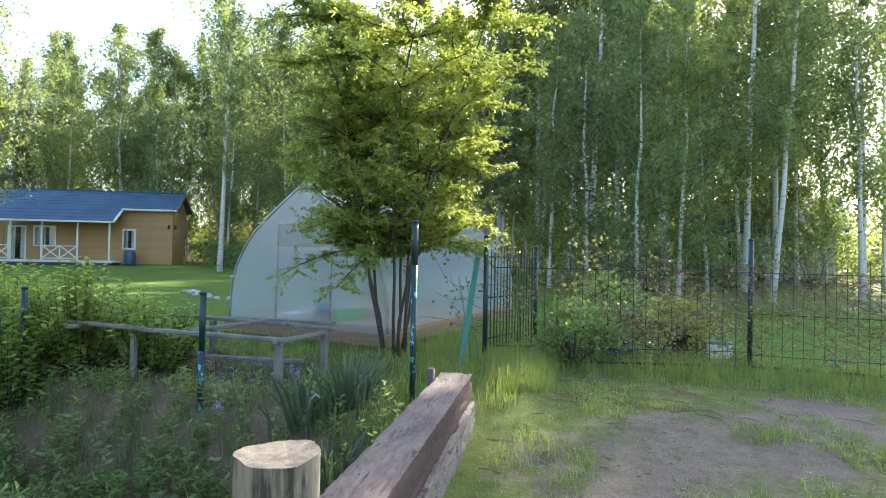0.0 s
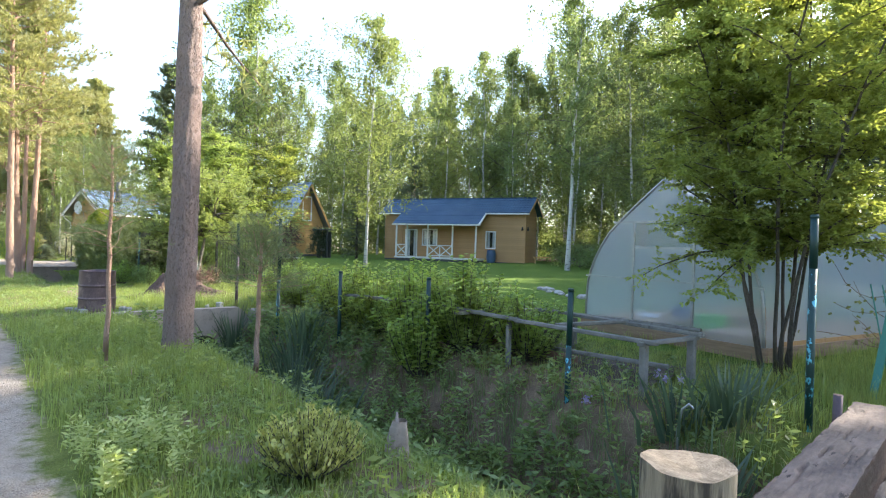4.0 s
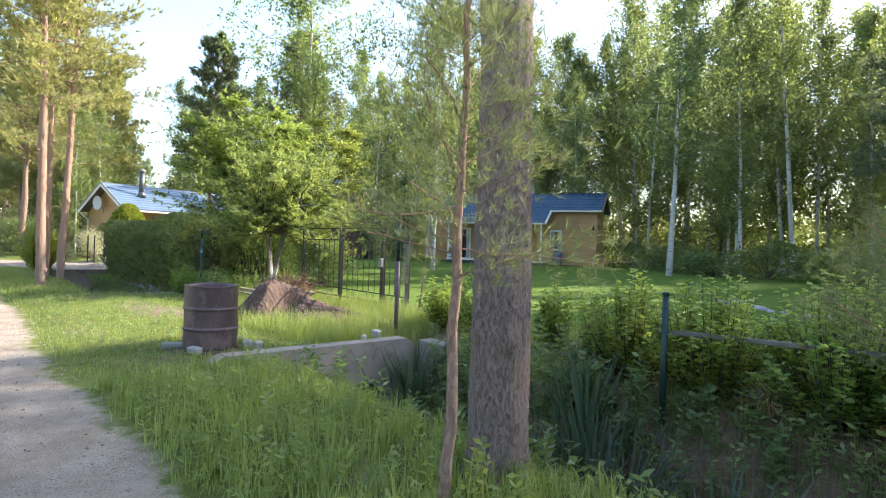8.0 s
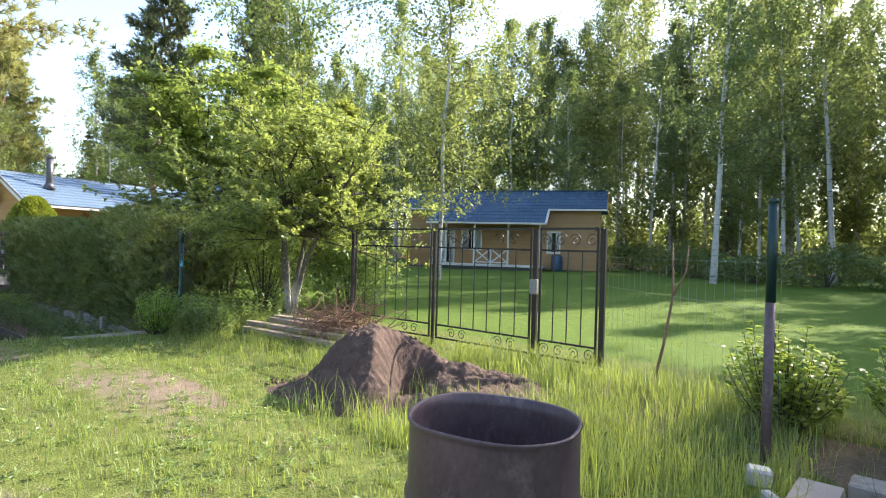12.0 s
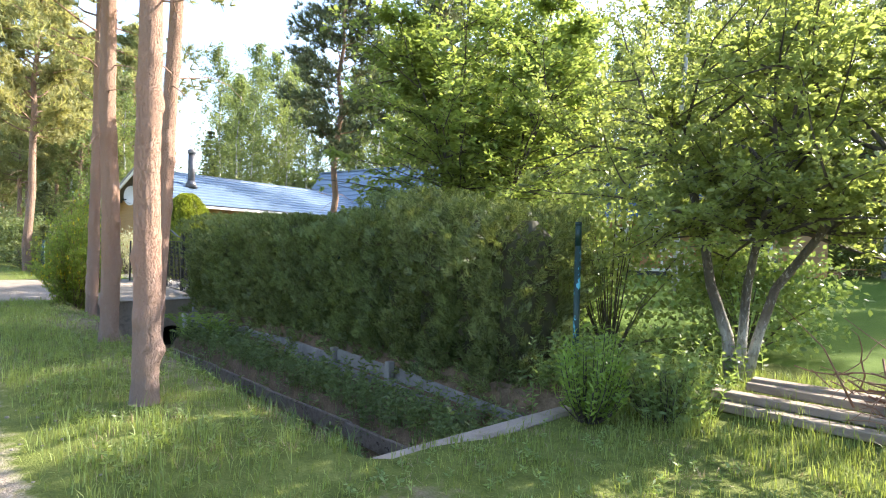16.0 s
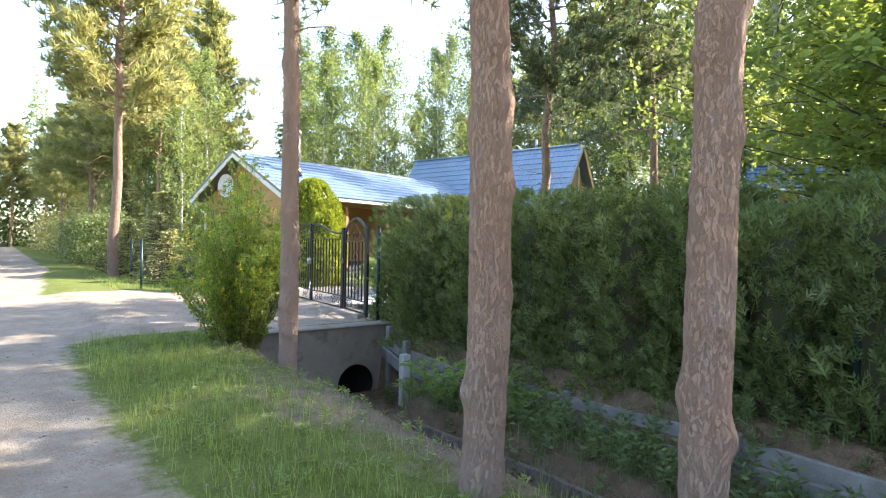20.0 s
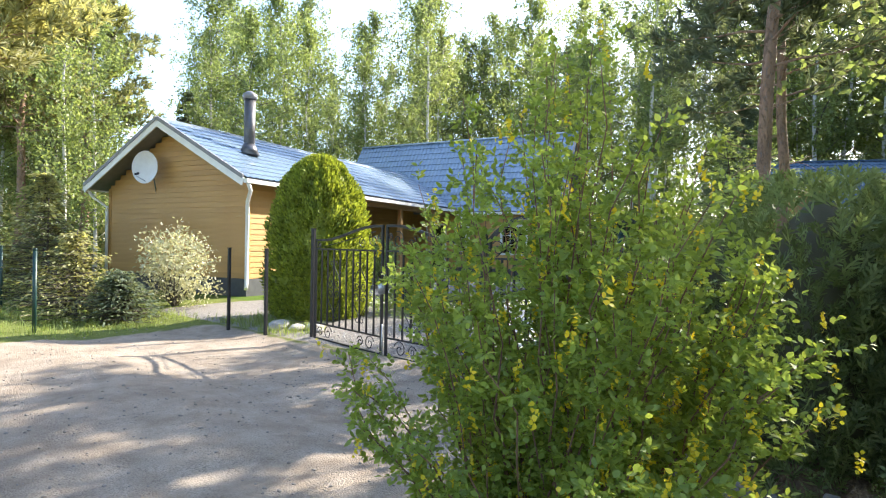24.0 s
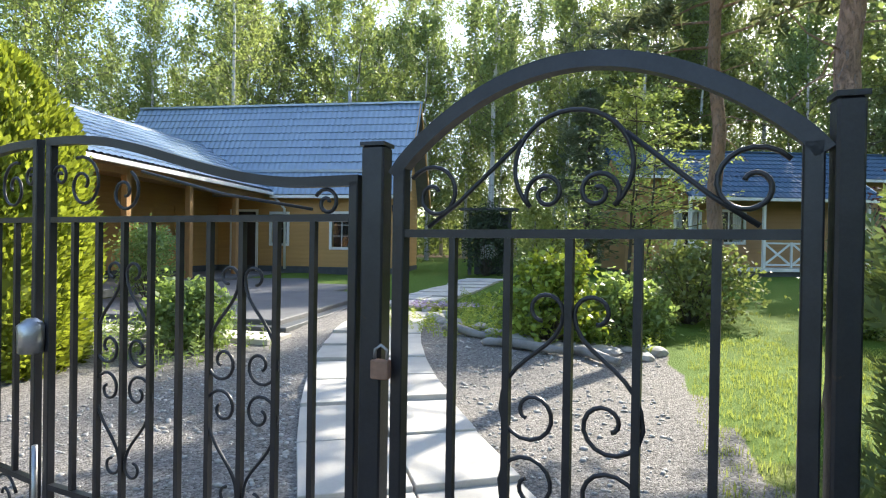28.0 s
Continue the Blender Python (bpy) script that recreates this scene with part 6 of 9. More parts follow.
# barberry at the drive's corner, yellow with blossom
def barberry():
    rng = np.random.default_rng(321)
    t = thing("barberry_bush", pose_on(-30.14, -0.68), "tall barberry bush with hanging yellow blossom", "bush")
    rx, ry, h = 1.12, 1.0, 2.65
    bm = bmesh.new()
    t0, t1, bloom = [], [], []
    for k in range(135):
        a, u = rng.uniform(0, 6.283), rng.random() ** 0.5
        top = h * (1.02 - 0.45 * u * u) * rng.uniform(0.62, 1.0)
        ex, ey = math.cos(a) * rx * u * 0.92, math.sin(a) * ry * u * 0.92
        p = [Vector((ex * (0.12 + 0.88 * f ** 0.8) + 0.03 * rng.normal(), ey * (0.12 + 0.88 * f ** 0.8) + 0.03 * rng.normal(), top * (1.25 * f - 0.25 * f * f * (0.4 + u)))) for f in [i / 7 for i in range(8)]]
        tube(bm, p, [0.008, 0.007, 0.006, 0.005, 0.004, 0.0035, 0.003, 0.002], 4, False)
        a0, b0 = twigs_along(rng, p, 7, 0.13, 0.1)
        t0 += a0
        t1 += b0
        for i in range(1, 8):
            if p[i].z > 0.55 and rng.random() < 0.6:
                q = p[i] + Vector(rng.normal(size=3)) * 0.09
                m = 11
                bloom.append(np.array(q) + np.stack([rng.normal(size=m) * 0.009, rng.normal(size=m) * 0.009, -np.linspace(0, 0.075, m)], 1))
    tagged(part("stemwork", bm, M["twig"], t), kind="stuff")
    t0, t1 = np.array(t0), np.array(t1)
    ok = (t1[:, 0] / (rx + 0.06)) ** 2 + (t1[:, 1] / (ry + 0.06)) ** 2 < 1
    t0, t1 = t0[ok], np.maximum(t1[ok], [-9, -9, 0.06])
    raw("foliage", *spray_leaves(rng, t0, t1, 11, 0.036, 0.021, 0.1, 0.8), M["barberry_leaf"], t)
    c = np.concatenate(bloom)
    c = c[(c[:, 0] / (rx + 0.05)) ** 2 + (c[:, 1] / (ry + 0.05)) ** 2 < 1]
    c[:, 2] = np.maximum(c[:, 2], 0.04)
    raw("blossom", *broad_leaves(rng, c, 0.021, 0.018, 0.25, 0.1), M["flower_yellow"], t, "yellow hanging blossom")


barberry()
# beds along the fence left of the drive
for i, (nm, lb, x, y, rx, h, mt, sz) in enumerate((("variegated_dogwood", "pale variegated dogwood by the house wall", -41.6, 2.9, 0.9, 1.55, "cream_leaf", 0.09), ("conifer_shrub", "green conifer shrub beside the road", -50.0, 0.4, 1.4, 2.4, "thuja", 0.14), ("conifer_shrub", "green conifer shrub beside the road", -54.0, 0.6, 1.5, 2.2, "thuja", 0.14), ("conifer_shrub", "green conifer shrub beside the road", -59.0, 0.4, 1.6, 2.2, "thuja", 0.14))):
    bush(nm, lb, x, y, rx, rx * 0.85, h, 3600, sz, mt, 330 + i, ragged=0.35, clumps=80, width=0.5)
for i, (lb, x, y, h, r, mt) in enumerate((("spiky yellow-green young spruce by the fence", -41.7, 1.0, 1.75, 1.15, "needles"), ("low dark green young spruce by the drive", -40.7, 1.45, 1.0, 0.8, "needles_dark"), ("bushy green young spruce by the fence", -44.2, 1.2, 2.5, 1.2, "needles_young"), ("yellow-green young spruce by the fence", -47.2, 0.7, 2.2, 1.2, "needles"))):
    make_tree("young_spruce", lb, *spruce_parts(340 + i, h, r, 0.10, 18, 22), pose_on(x, y), M["bark_grey"], M[mt], "young spruces by the fence")
# garden behind the main gate
for i, (nm, lb, x, y, rx, h, mt, sz) in enumerate((("golden_shrub", "low golden conifer on the rockery", -33.25, 7.95, 0.62, 0.95, "thuja_gold", 0.11), ("round_shrub", "rounded green shrub on the rockery", -32.3, 8.6, 0.55, 0.7, "shrub_leaf", 0.09), ("dark_shrub", "dark rounded shrub at the lawn edge", -31.5, 10.4, 0.85, 1.2, "thuja", 0.1), ("light_shrub", "airy pale shrub on the lawn", -29.3, 10.2, 0.7, 0.9, "apple_leaf", 0.08), ("fruit_tree_shrub", "tall loose green shrub behind the rockery", -34.6, 13.8, 0.7, 1.9, "apple_leaf", 0.1), ("porch_shrub", "round green shrub by the porch", -40.9, 8.6, 0.6, 1.35, "shrub_leaf", 0.08), ("climber", "green plants beside the terrace", -37.0, 5.75, 0.45, 0.75, "shrub_leaf", 0.08), ("arbour_creeper", "dark creeper on the garden arbour", -37.5, 19.0, 0.9, 2.1, "yew", 0.12), ("purple_shrub", "dark purple-leaved shrub in the yard", -28.0, 11.5, 1.0, 2.1, "purple_leaf", 0.1), ("yard_shrub", "green shrub behind the hedge", -26.5, 5.6, 1.3, 2.2, "shrub_leaf", 0.1), ("yard_shrub", "green shrub behind the hedge", -21.4, 5.2, 1.0, 1.9, "shrub_leaf", 0.1), ("yard_shrub", "loose green shrub beside the apple tree", -19.9, 4.1, 1.2, 2.5, "apple_leaf", 0.1), ("yard_shrub", "low green shrub behind the apple tree", -18.6, 5.4, 1.1, 1.5, "shrub_leaf", 0.1))):
    bush(nm, lb, x, y, rx, rx * 0.85, h, 4200, sz * 0.85, mt, 360 + i, ragged=0.5, clumps=80)
leafy_canes("weed_clump", "tall bright willowherb clump at the end of the hedge", "plant", "weed clumps", -18.28, 1.18, 0.33, 0.8, 80, 0.022, 0.09, 0.24, "herb_fresh", 380, rise=0.45)
leafy_canes("weed_clump", "dark tall weeds under the apple tree", "plant", "weed clumps", -17.95, 1.85, 0.4, 0.5, 60, 0.024, 0.09, 0.24, "herb", 379, rise=0.6)
leafy_canes("spirea_bush", "small olive spirea bush with brownish tips on the verge", "bush", "", -0.45, -1.35, 0.36, 0.40, 300, 0.016, 0.05, 0.42, "olive_leaf", 381, rise=0.9)
for i, (x, y, rx, h) in enumerate(((3.3, 5.9, 0.8, 1.0), (4.4, 6.8, 0.7, 0.8), (2.8, 4.9, 0.6, 0.8))):
    bush("neighbour_shrub", "tangled green shrub behind the mesh fence", x, y, rx, rx * 0.8, h, 2000, 0.07, "berry_leaf" if i == 1 else "shrub_leaf", 385 + i, group="shrubs behind the mesh fence", ragged=0.5)


multi_stem(204, -32.6, 13.6, 4.6, 1.9, 3, 9, 0.085, "apple_leaf", "bark_grey", "small spreading cherry tree behind the rockery", "cherry_tree", 3, 0.3, 0.2, 0.25, 0.4)


def young_pine(x, y, h, bare, seed, label):
    make_tree("young_pine", label, *pine_parts(seed, h, bare, 0.5, 1500, 0.06, 0.019, (0.05, 0), 0.006, 0.03, 0, 10, 0.2, 1.1, 0.02, 28), pose(x, y, gz(x, y) - 0.02), M["bark_pine"], M["needles_young"], "young pines on the ditch bank")


young_pine(-3.02, -0.64, 1.62, 0.6, 71, "thin young pine with a tuft of needles on the bank")
young_pine(-4.6, -1.76, 2.6, 0.5, 72, "thin young pine with soft olive needles on the verge")


for i, (x, y, rx, h) in enumerate(((2.4, 19.5, 1.6, 2.4), (5.0, 20.5, 1.8, 2.0), (8.4, 23.5, 1.8, 2.2), (11.8, 24.0, 2.0, 3.0), (12.5, 12.5, 1.6, 3.2))):
    bush("wild_shrub", "loose green undergrowth under the neighbour's birches", x, y, rx, rx * 0.7, h, 1800, 0.13, "herb" if i % 2 else "shrub_leaf", 760 + i, group="undergrowth at the wood edge", ragged=0.5)


# ---- fences and gates ----
def green_post(x, y, top, r=0.032, below=0.25, tilt=0.0, worn=0.0, lower="flaking_paint", label="dark green painted steel fence post"):
    """A round post; worn: how far up from the ground its paint has flaked or rusted."""
    z = gz(x, y)
    if worn:
        label = label + (" with flaking turquoise paint" if lower == "flaking_paint" else " with a rusty lower half")
    t = thing("fence_post", pose(x, y, z, 0, tilt, 0), label, "fence post", "green fence posts")
    if worn:
        part("worn_foot", tube(bmesh.new(), [(0, 0, -below), (0, 0, worn)], r, 14), M[lower], t)
    part("pole", tube(bmesh.new(), [(0, 0, worn if worn else -below), (0, 0, top - z)], r, 14), M["green_paint"], t)
    part("cap", tube(bmesh.new(), [(0, 0, top - z - 0.02), (0, 0, top - z + 0.012)], [r * 1.12, r * 1.0], 14), M["green_paint"], t)
    return t


for x, y, top, tilt, worn, low in ((1.30, 2.45, 1.92, 0, 1.4, "flaking_paint"), (-0.83, 1.92, 1.14, 0.5, 0.6, "flaking_paint"), (-3.12, 1.84, 1.12, -0.5, 0, ""), (-5.43, 1.82, 1.09, 0, 0, ""), (-7.56, 1.71, 2.0, 0.4, 1.1, "flaking_paint"), (-9.66, 1.70, 1.93, 0.3, 1.25, "rust"), (-18.87, 1.82, 1.75, 0, 1.5, "flaking_paint")):
    green_post(x, y, top, tilt=tilt, worn=worn, lower=low)
for x, y, top in ((1.63, 4.55, 1.84), (2.15, 6.0, 1.72), (5.08, 5.35, 1.86), (8.5, 5.1, 1.86), (-23.75, 2.05, 1.66), (-26.6, 2.65, 1.95), (-29.6, 2.65, 1.9), (-31.0, 2.1, 1.72), (-40.1, -0.1, 1.4), (-44.0, 0.3, 1.4), (-48, 0.3, 1.4), (-52, 0.2, 1.4)):
    green_post(x, y, top)


def mesh_fence(p, q, z0, z1, step, name="mesh_fence", label="green wire mesh fence panel", mat="green_paint", horiz=(0.0, 1.0), r=0.004, rail=0.0):
    p, q = Vector(p), Vector(q)
    L = (q - p).length
    t = thing(name, Matrix.Translation((p.x, p.y, 0)) @ pose(0, 0, 0, 0, 0, math.degrees(math.atan2(q.y - p.y, q.x - p.x))), label, "fence")
    wire = part("upright_wire", tube(bmesh.new(), [(0, 0, z0), (0, 0, z1)], r, 5, False), M[mat], t)
    for i in range(1, int(L / step) + 1):
        w = new("upright_wire", wire.data)
        w.parent = t
        w.location = (i * step, 0, 0)
    for f in horiz:
        z = z0 + f * (z1 - z0)
        part("cross_wire", tube(bmesh.new(), [(0, 0, z), (L, 0, z)], r * 1.2, 5), M[mat], t)
    if rail:
        part("rail", boxed(0, L, -rail / 2, rail / 2, z0 - rail, z0), M[mat], t)
    return t


mesh_fence((1.75, 4.6, 0), (5.05, 5.35, 0), 0.18, 1.62, 0.17, label="green rod fence panel overgrown with bare vines", horiz=(0.12, 0.86), r=0.005, rail=0.035)
mesh_fence((5.1, 5.35, 0), (8.5, 5.1, 0), 0.18, 1.55, 0.12, label="green rod fence panel overgrown with bare vines", horiz=(0.1, 0.5, 0.9), r=0.0045, rail=0.035)
mesh_fence((1.65, 4.6, 0), (2.15, 6.0, 0), 0.3, 1.7, 0.09, label="short green lattice panel at the fence corner", horiz=(0.1, 0.5, 0.9), r=0.008)
mesh_fence((-9.6, 1.75, 0), (-11.7, 3.5, 0), 0.15, 1.5, 0.12, label="thin wire mesh beside the gate", horiz=(0, 0.25, 0.5, 0.75, 1), r=0.0008, mat="steel")
t = thing("leaning_panel", pose(1.45, 3.85, 0.1), "faded green strip leaning against the corner post", "fence")
part("strip", beam(bmesh.new(), (0.0, 0.0, 0.0), (0.14, 0.35, 1.45), 0.075, 0.02), M["mint_paint"], t)
for dx in (0.15, 0.25):
    part("rod", tube(bmesh.new(), [(dx, 0.1, 0.05), (dx - 0.25, 0.3, 1.2)], 0.007, 6), M["mint_paint"], t)


def spiral(cx, cz, r, turns, a0, way=1, n=26, tail=None):
    """A flat scroll from its eye outward; tail: points it runs on to."""
    out = []
    for i in range(n + 1):
        f = i / n
        a = a0 + way * turns * 2 * math.pi * (1 - f)
        rr = r * (0.18 + 0.82 * f)
        out.append((cx + math.cos(a) * rr, 0, cz + math.sin(a) * rr))
    return out + (tail or [])


def iron(bm, pts, r=0.007):
    return tube(bm, pts, r, 5)


def lyre(parent, x, zc, h, w, mat, r=0.0065):
    """Two mirrored pairs of iron strips beside a bar: wound inward at the middle, curled outward at the ends."""
    for up in (-1, 1):
        for s in (-1, 1):
            pts = []
            cz = zc + up * w * 0.5
            for i in range(19):
                f = i / 18
                a = -2.3 * math.pi * (1 - f)
                q = w * 0.45 * (0.22 + 0.78 * f)
                pts.append((w * 0.52 + q * math.cos(a), cz + up * q * math.sin(a)))
            p0, p1, p2, p3 = pts[-1], (pts[-1][0], cz + up * 0.34 * h), (0.015, zc + up * 0.55 * h), (0.015, zc + up * 0.8 * h)
            for i in range(1, 10):
                f = i / 9
                pts.append(tuple((1 - f) ** 3 * p0[k] + 3 * f * (1 - f) ** 2 * p1[k] + 3 * f * f * (1 - f) * p2[k] + f ** 3 * p3[k] for k in (0, 1)))
            for i in range(1, 13):
                f = i / 12
                a, q = math.pi * (1 - 1.45 * f), w * 0.27 * (1 - 0.5 * f)
                pts.append((0.015 + w * 0.27 + q * math.cos(a), zc + up * (0.8 * h + q * math.sin(a))))
            part("scroll", iron(bmesh.new(), [(x + s * px, 0, pz) for px, pz in pts], r), mat, parent)


def leaf_gate(name, label, p, q, z0, top, mid, low, bars, mat, ornament, group, side=0.035, lyres=(), lyre_w=0.14, bottom=True, twist=(), bar=0.0105):
    """A gate leaf from p to q: side stiles, curved top rail top(s), mid and low rails, bars, scrolls."""
    p, q = Vector((*p, 0)), Vector((*q, 0))
    L = (q - p).length
    t = thing(name, Matrix.Translation(p) @ pose(0, 0, 0, 0, 0, math.degrees(math.atan2(q.y - p.y, q.x - p.x))), label, "gate", group)
    for x in (side / 2 + 0.01, L - side / 2 - 0.01):
        part("stile", boxed(x - side / 2, x + side / 2, -side / 2, side / 2, z0, top(x / L), bev=0.004), mat, t)
    bm = bmesh.new()
    n, rings, h = 40, [], side / 2
    for i in range(n + 1):
        x = 0.01 + (L - 0.02) * i / n
        e = 0.004
        d = Vector((2 * e, 0, top(min(1, x / L + e / L)) - top(max(0, x / L - e / L)))).normalized()
        up = Vector((-d.z, 0, d.x))
        c = Vector((x, 0, top(x / L)))
        rings.append([bm.verts.new(c + up * u + Vector((0, w, 0))) for u, w in ((-h, -h), (h, -h), (h, h), (-h, h))])
    for r0, r1 in zip(rings, rings[1:]):
        for k in range(4):
            bm.faces.new((r0[k], r0[(k + 1) % 4], r1[(k + 1) % 4], r1[k]))
    bm.faces.new(rings[0][::-1])
    bm.faces.new(rings[-1])
    part("top_rail", bm, mat, t)
    for z in (mid, low, z0 + 0.012) if bottom else (mid, low):
        part("rail", boxed(side, L - side, -0.014, 0.014, z - 0.012, z + 0.012), mat, t)
    for i in range(1, bars + 1):
        x = side + (L - 2 * side) * i / (bars + 1)
        if i in twist:
            bm = bmesh.new()
            for k in range(24):
                za, zb = low + (mid - low) * k / 24, low + (mid - low) * (k + 1) / 24
                m_ = Matrix.Translation((x, 0, (za + zb) / 2)) @ pose(0, 0, 0, 0, 0, 15 * k)
                box(bm, -bar, bar, -bar, bar, -(zb - za) / 2, (zb - za) / 2, m_)
        else:
            bm = boxed(x - bar, x + bar, -bar, bar, low, mid)
        part("bar", bm, mat, t)
        if i in lyres:
            lyre(t, x, low + (mid - low) * 0.48, (mid - low) * 0.42, lyre_w, mat)
    ornament(t, L)
    return t


def main_ornament_left(flip):
    def f(t, L):
        m = M["black_metal"]
        X = (lambda x: L - x) if flip else (lambda x: x)
        w = 1 if not flip else -1
        for cx, cz, r, a in ((0.14, 1.54, 0.05, 0.5), (L - 0.24, 1.64, 0.12, 1.2), (L - 0.5, 1.60, 0.09, 2.0), (L - 0.09, 1.68, 0.05, 0.2)):
            part("scroll", iron(bmesh.new(), [(X(px), 0, pz) for px, _, pz in spiral(cx, cz, r, 1.4, a)]), m, t)
        part("stay", iron(bmesh.new(), [(X(0.2), 0, 1.52), (X(0.6), 0, 1.58), (X(L - 0.6), 0, 1.68)], 0.006), m, t)
        for cx in (0.3, L - 0.42):
            for s in (-1, 1):
                part("scroll", iron(bmesh.new(), [(X(cx + s * 0.085 + s * px), 0, pz) for px, _, pz in spiral(0.03, 0.195, 0.115 if s > 0 else 0.08, 1.4, 0.3)]), m, t)
    return f


GA, GB, GC, GD = (-36.3, 2.65), (-34.42, 2.40), (-32.72, 2.32), (-31.5, 2.16)


def s_curve(z0, z1):
    return lambda f: z0 + (z1 - z0) * (0.5 - 0.5 * math.cos(math.pi * min(1, max(0, (f - 0.12) / 0.8))))


def gate_post(x, y, h, w, mat, label, group):
    t = thing("gate_post", pose_on(x, y, 4), label, "gate post", group)
    part("post", boxed(-w / 2, w / 2, -w / 2, w / 2, -0.3, h, bev=0.006), mat, t)
    part("cap", boxed(-w / 2 - 0.004, w / 2 + 0.004, -w / 2 - 0.004, w / 2 + 0.004, h, h + 0.012), mat, t)
    return t


for (x, y), h, w in ((GA, 1.72, 0.06), (GC, 1.66, 0.075), (GD, 1.71, 0.055)):
    gate_post(x, y, h, w, M["black_metal"], "black square steel gate post with worn paint", "main gate posts")
leaf_gate("gate_leaf", "black wrought-iron driveway gate leaf with scrollwork", (GA[0] + 0.05, GA[1]), (GB[0] - 0.02, GB[1]), 0.07, s_curve(1.63, 1.83), 1.49, 0.32, 9, M["black_metal"], main_ornament_left(False), "main driveway gate", lyres=(3, 7), lyre_w=0.17)
leaf_gate("gate_leaf", "black wrought-iron driveway gate leaf with scrollwork", (GB[0] + 0.02, GB[1]), (GC[0] - 0.05, GC[1]), 0.07, lambda f: s_curve(1.61, 1.83)(1 - f), 1.49, 0.32, 9, M["black_metal"], main_ornament_left(True), "main driveway gate", lyres=(3, 7), lyre_w=0.17)


def wicket_ornament(t, L):
    m = M["black_metal"]
    part("scroll", iron(bmesh.new(), [(L / 2 + 0.16 * math.cos(a), 0, 1.62 + 0.15 * math.sin(a)) for a in [math.pi * (-0.25 + 1.5 * i / 24) for i in range(25)]]), m, t)
    for s in (-1, 1):
        part("scroll", iron(bmesh.new(), [(L / 2 + s * (0.07 + px), 0, pz) for px, _, pz in spiral(0, 1.55, 0.06, 1.4, -0.6)]), m, t)
        part("scroll", iron(bmesh.new(), [(L / 2 + s * (L / 2 - 0.15 + px), 0, pz) for px, _, pz in spiral(0, 1.555, 0.095, 1.3, 0.6)]), m, t)
        part("stay", iron(bmesh.new(), [(L / 2 + s * 0.14, 0, 1.70), (L / 2 + s * 0.34, 0, 1.53), (L / 2 + s * 0.44, 0, 1.46)], 0.007), m, t)
        for cx in (0.2, 0.42):
            part("scroll", iron(bmesh.new(), [(L / 2 + s * (cx + px), 0, pz) for px, _, pz in spiral(0, 0.19, 0.08, 1.3, 0.3)]), m, t)


leaf_gate("wicket_gate", "black wrought-iron wicket gate with arched top", (GC[0] + 0.06, GC[1]), (GD[0] - 0.03, GD[1]), 0.07, lambda f: 1.60 + 0.295 * math.sin(math.pi * min(1, max(0, f))) ** 0.75, 1.44, 0.30, 5, M["black_metal"], wicket_ornament, "", side=0.042, lyres=(3,), lyre_w=0.2)
pl = thing("padlock", pose(GC[0] + 0.05, GC[1] - 0.05, 1.05, 0, 0, 4), "small brass padlock hanging on the wicket", "lock")
part("body", boxed(-0.03, 0.03, -0.015, 0.015, -0.06, 0.0, bev=0.004), M["twig"], pl)
part("shackle", tube(bmesh.new(), [(-0.02, 0, 0), (-0.02, 0, 0.03), (0, 0, 0.045), (0.02, 0, 0.03), (0.02, 0, 0)], 0.005, 6), M["steel"], pl)
pl = thing("lock_cover", pose(GB[0], GB[1] - 0.05, 1.0, 0, 0, 4), "grey plastic bottle cover over the gate lock", "lock")
part("cover", tube(bmesh.new(), [(0, 0, -0.09), (0, 0, 0.03), (0, 0, 0.06)], [0.05, 0.055, 0.02], 10), M["steel"], pl)
part("drop_bolt", tube(bmesh.new(), [(0.0, 0.02, -1.0), (0.0, 0.02, -0.5)], 0.012, 8), M["steel"], pl)
for x, y in ((-37.15, 2.35), (-38.05, 2.2)):
    gate_post(x, y, 1.42, 0.05, M["black_metal"], "thin black steel post beside the drive", "small black posts")

# the second gate
H2 = [(-16.26, 3.55), (-14.44, 3.58), (-12.67, 3.55), (-11.73, 3.51)]
for (x, y), w, h in zip(H2, (0.06, 0.045, 0.06, 0.06), (1.68, 1.66, 1.70, 1.70)):
    gate_post(x, y, h, w, M["brown_metal"], "dark brown square steel gate post", "field gate posts")


def field_ornament(t, L):
    m = M["brown_metal"]
    for i in range(2):
        for s in (-1, 1):
            cx = L * (0.25 + 0.5 * i)
            part("scroll", iron(bmesh.new(), [(cx + s * (0.11 + px), 0, pz) for px, _, pz in spiral(0, 1.69, 0.085, 1.4, 0.4)], 0.006), m, t)
            part("scroll", iron(bmesh.new(), [(cx + s * (0.10 + px), 0, pz) for px, _, pz in spiral(0, 0.32, 0.075, 1.4, 0.4)], 0.006), m, t)
    part("stay", iron(bmesh.new(), [(L * 0.1, 0, 1.78), (L * 0.3, 0, 1.6)], 0.006), m, t)


for k, (a, b) in enumerate(zip(H2, H2[1:])):
    leaf_gate("field_gate_leaf", "tall dark steel gate leaf with thin bars and scrolls", (a[0] + 0.05, a[1]), (b[0] - 0.05, b[1]), 0.22, lambda f: 1.83, 1.56, 0.42, (6, 6, 3)[k], M["brown_metal"], field_ornament, "field gate", side=0.026, bar=0.0055, twist=(2, 4) if k < 2 else ())
lb = thing("lock_box", pose(-12.64, 3.48, 1.0), "weathered grey box over the gate lock", "lock")
part("box", boxed(-0.055, 0.055, -0.04, 0.02, 0.0, 0.19, bev=0.01), M["grey_wood"], lb)
st = thing("dead_stem", pose_on(-10.9, 3.2), "thin crooked dead stem by the fence post", "branch")
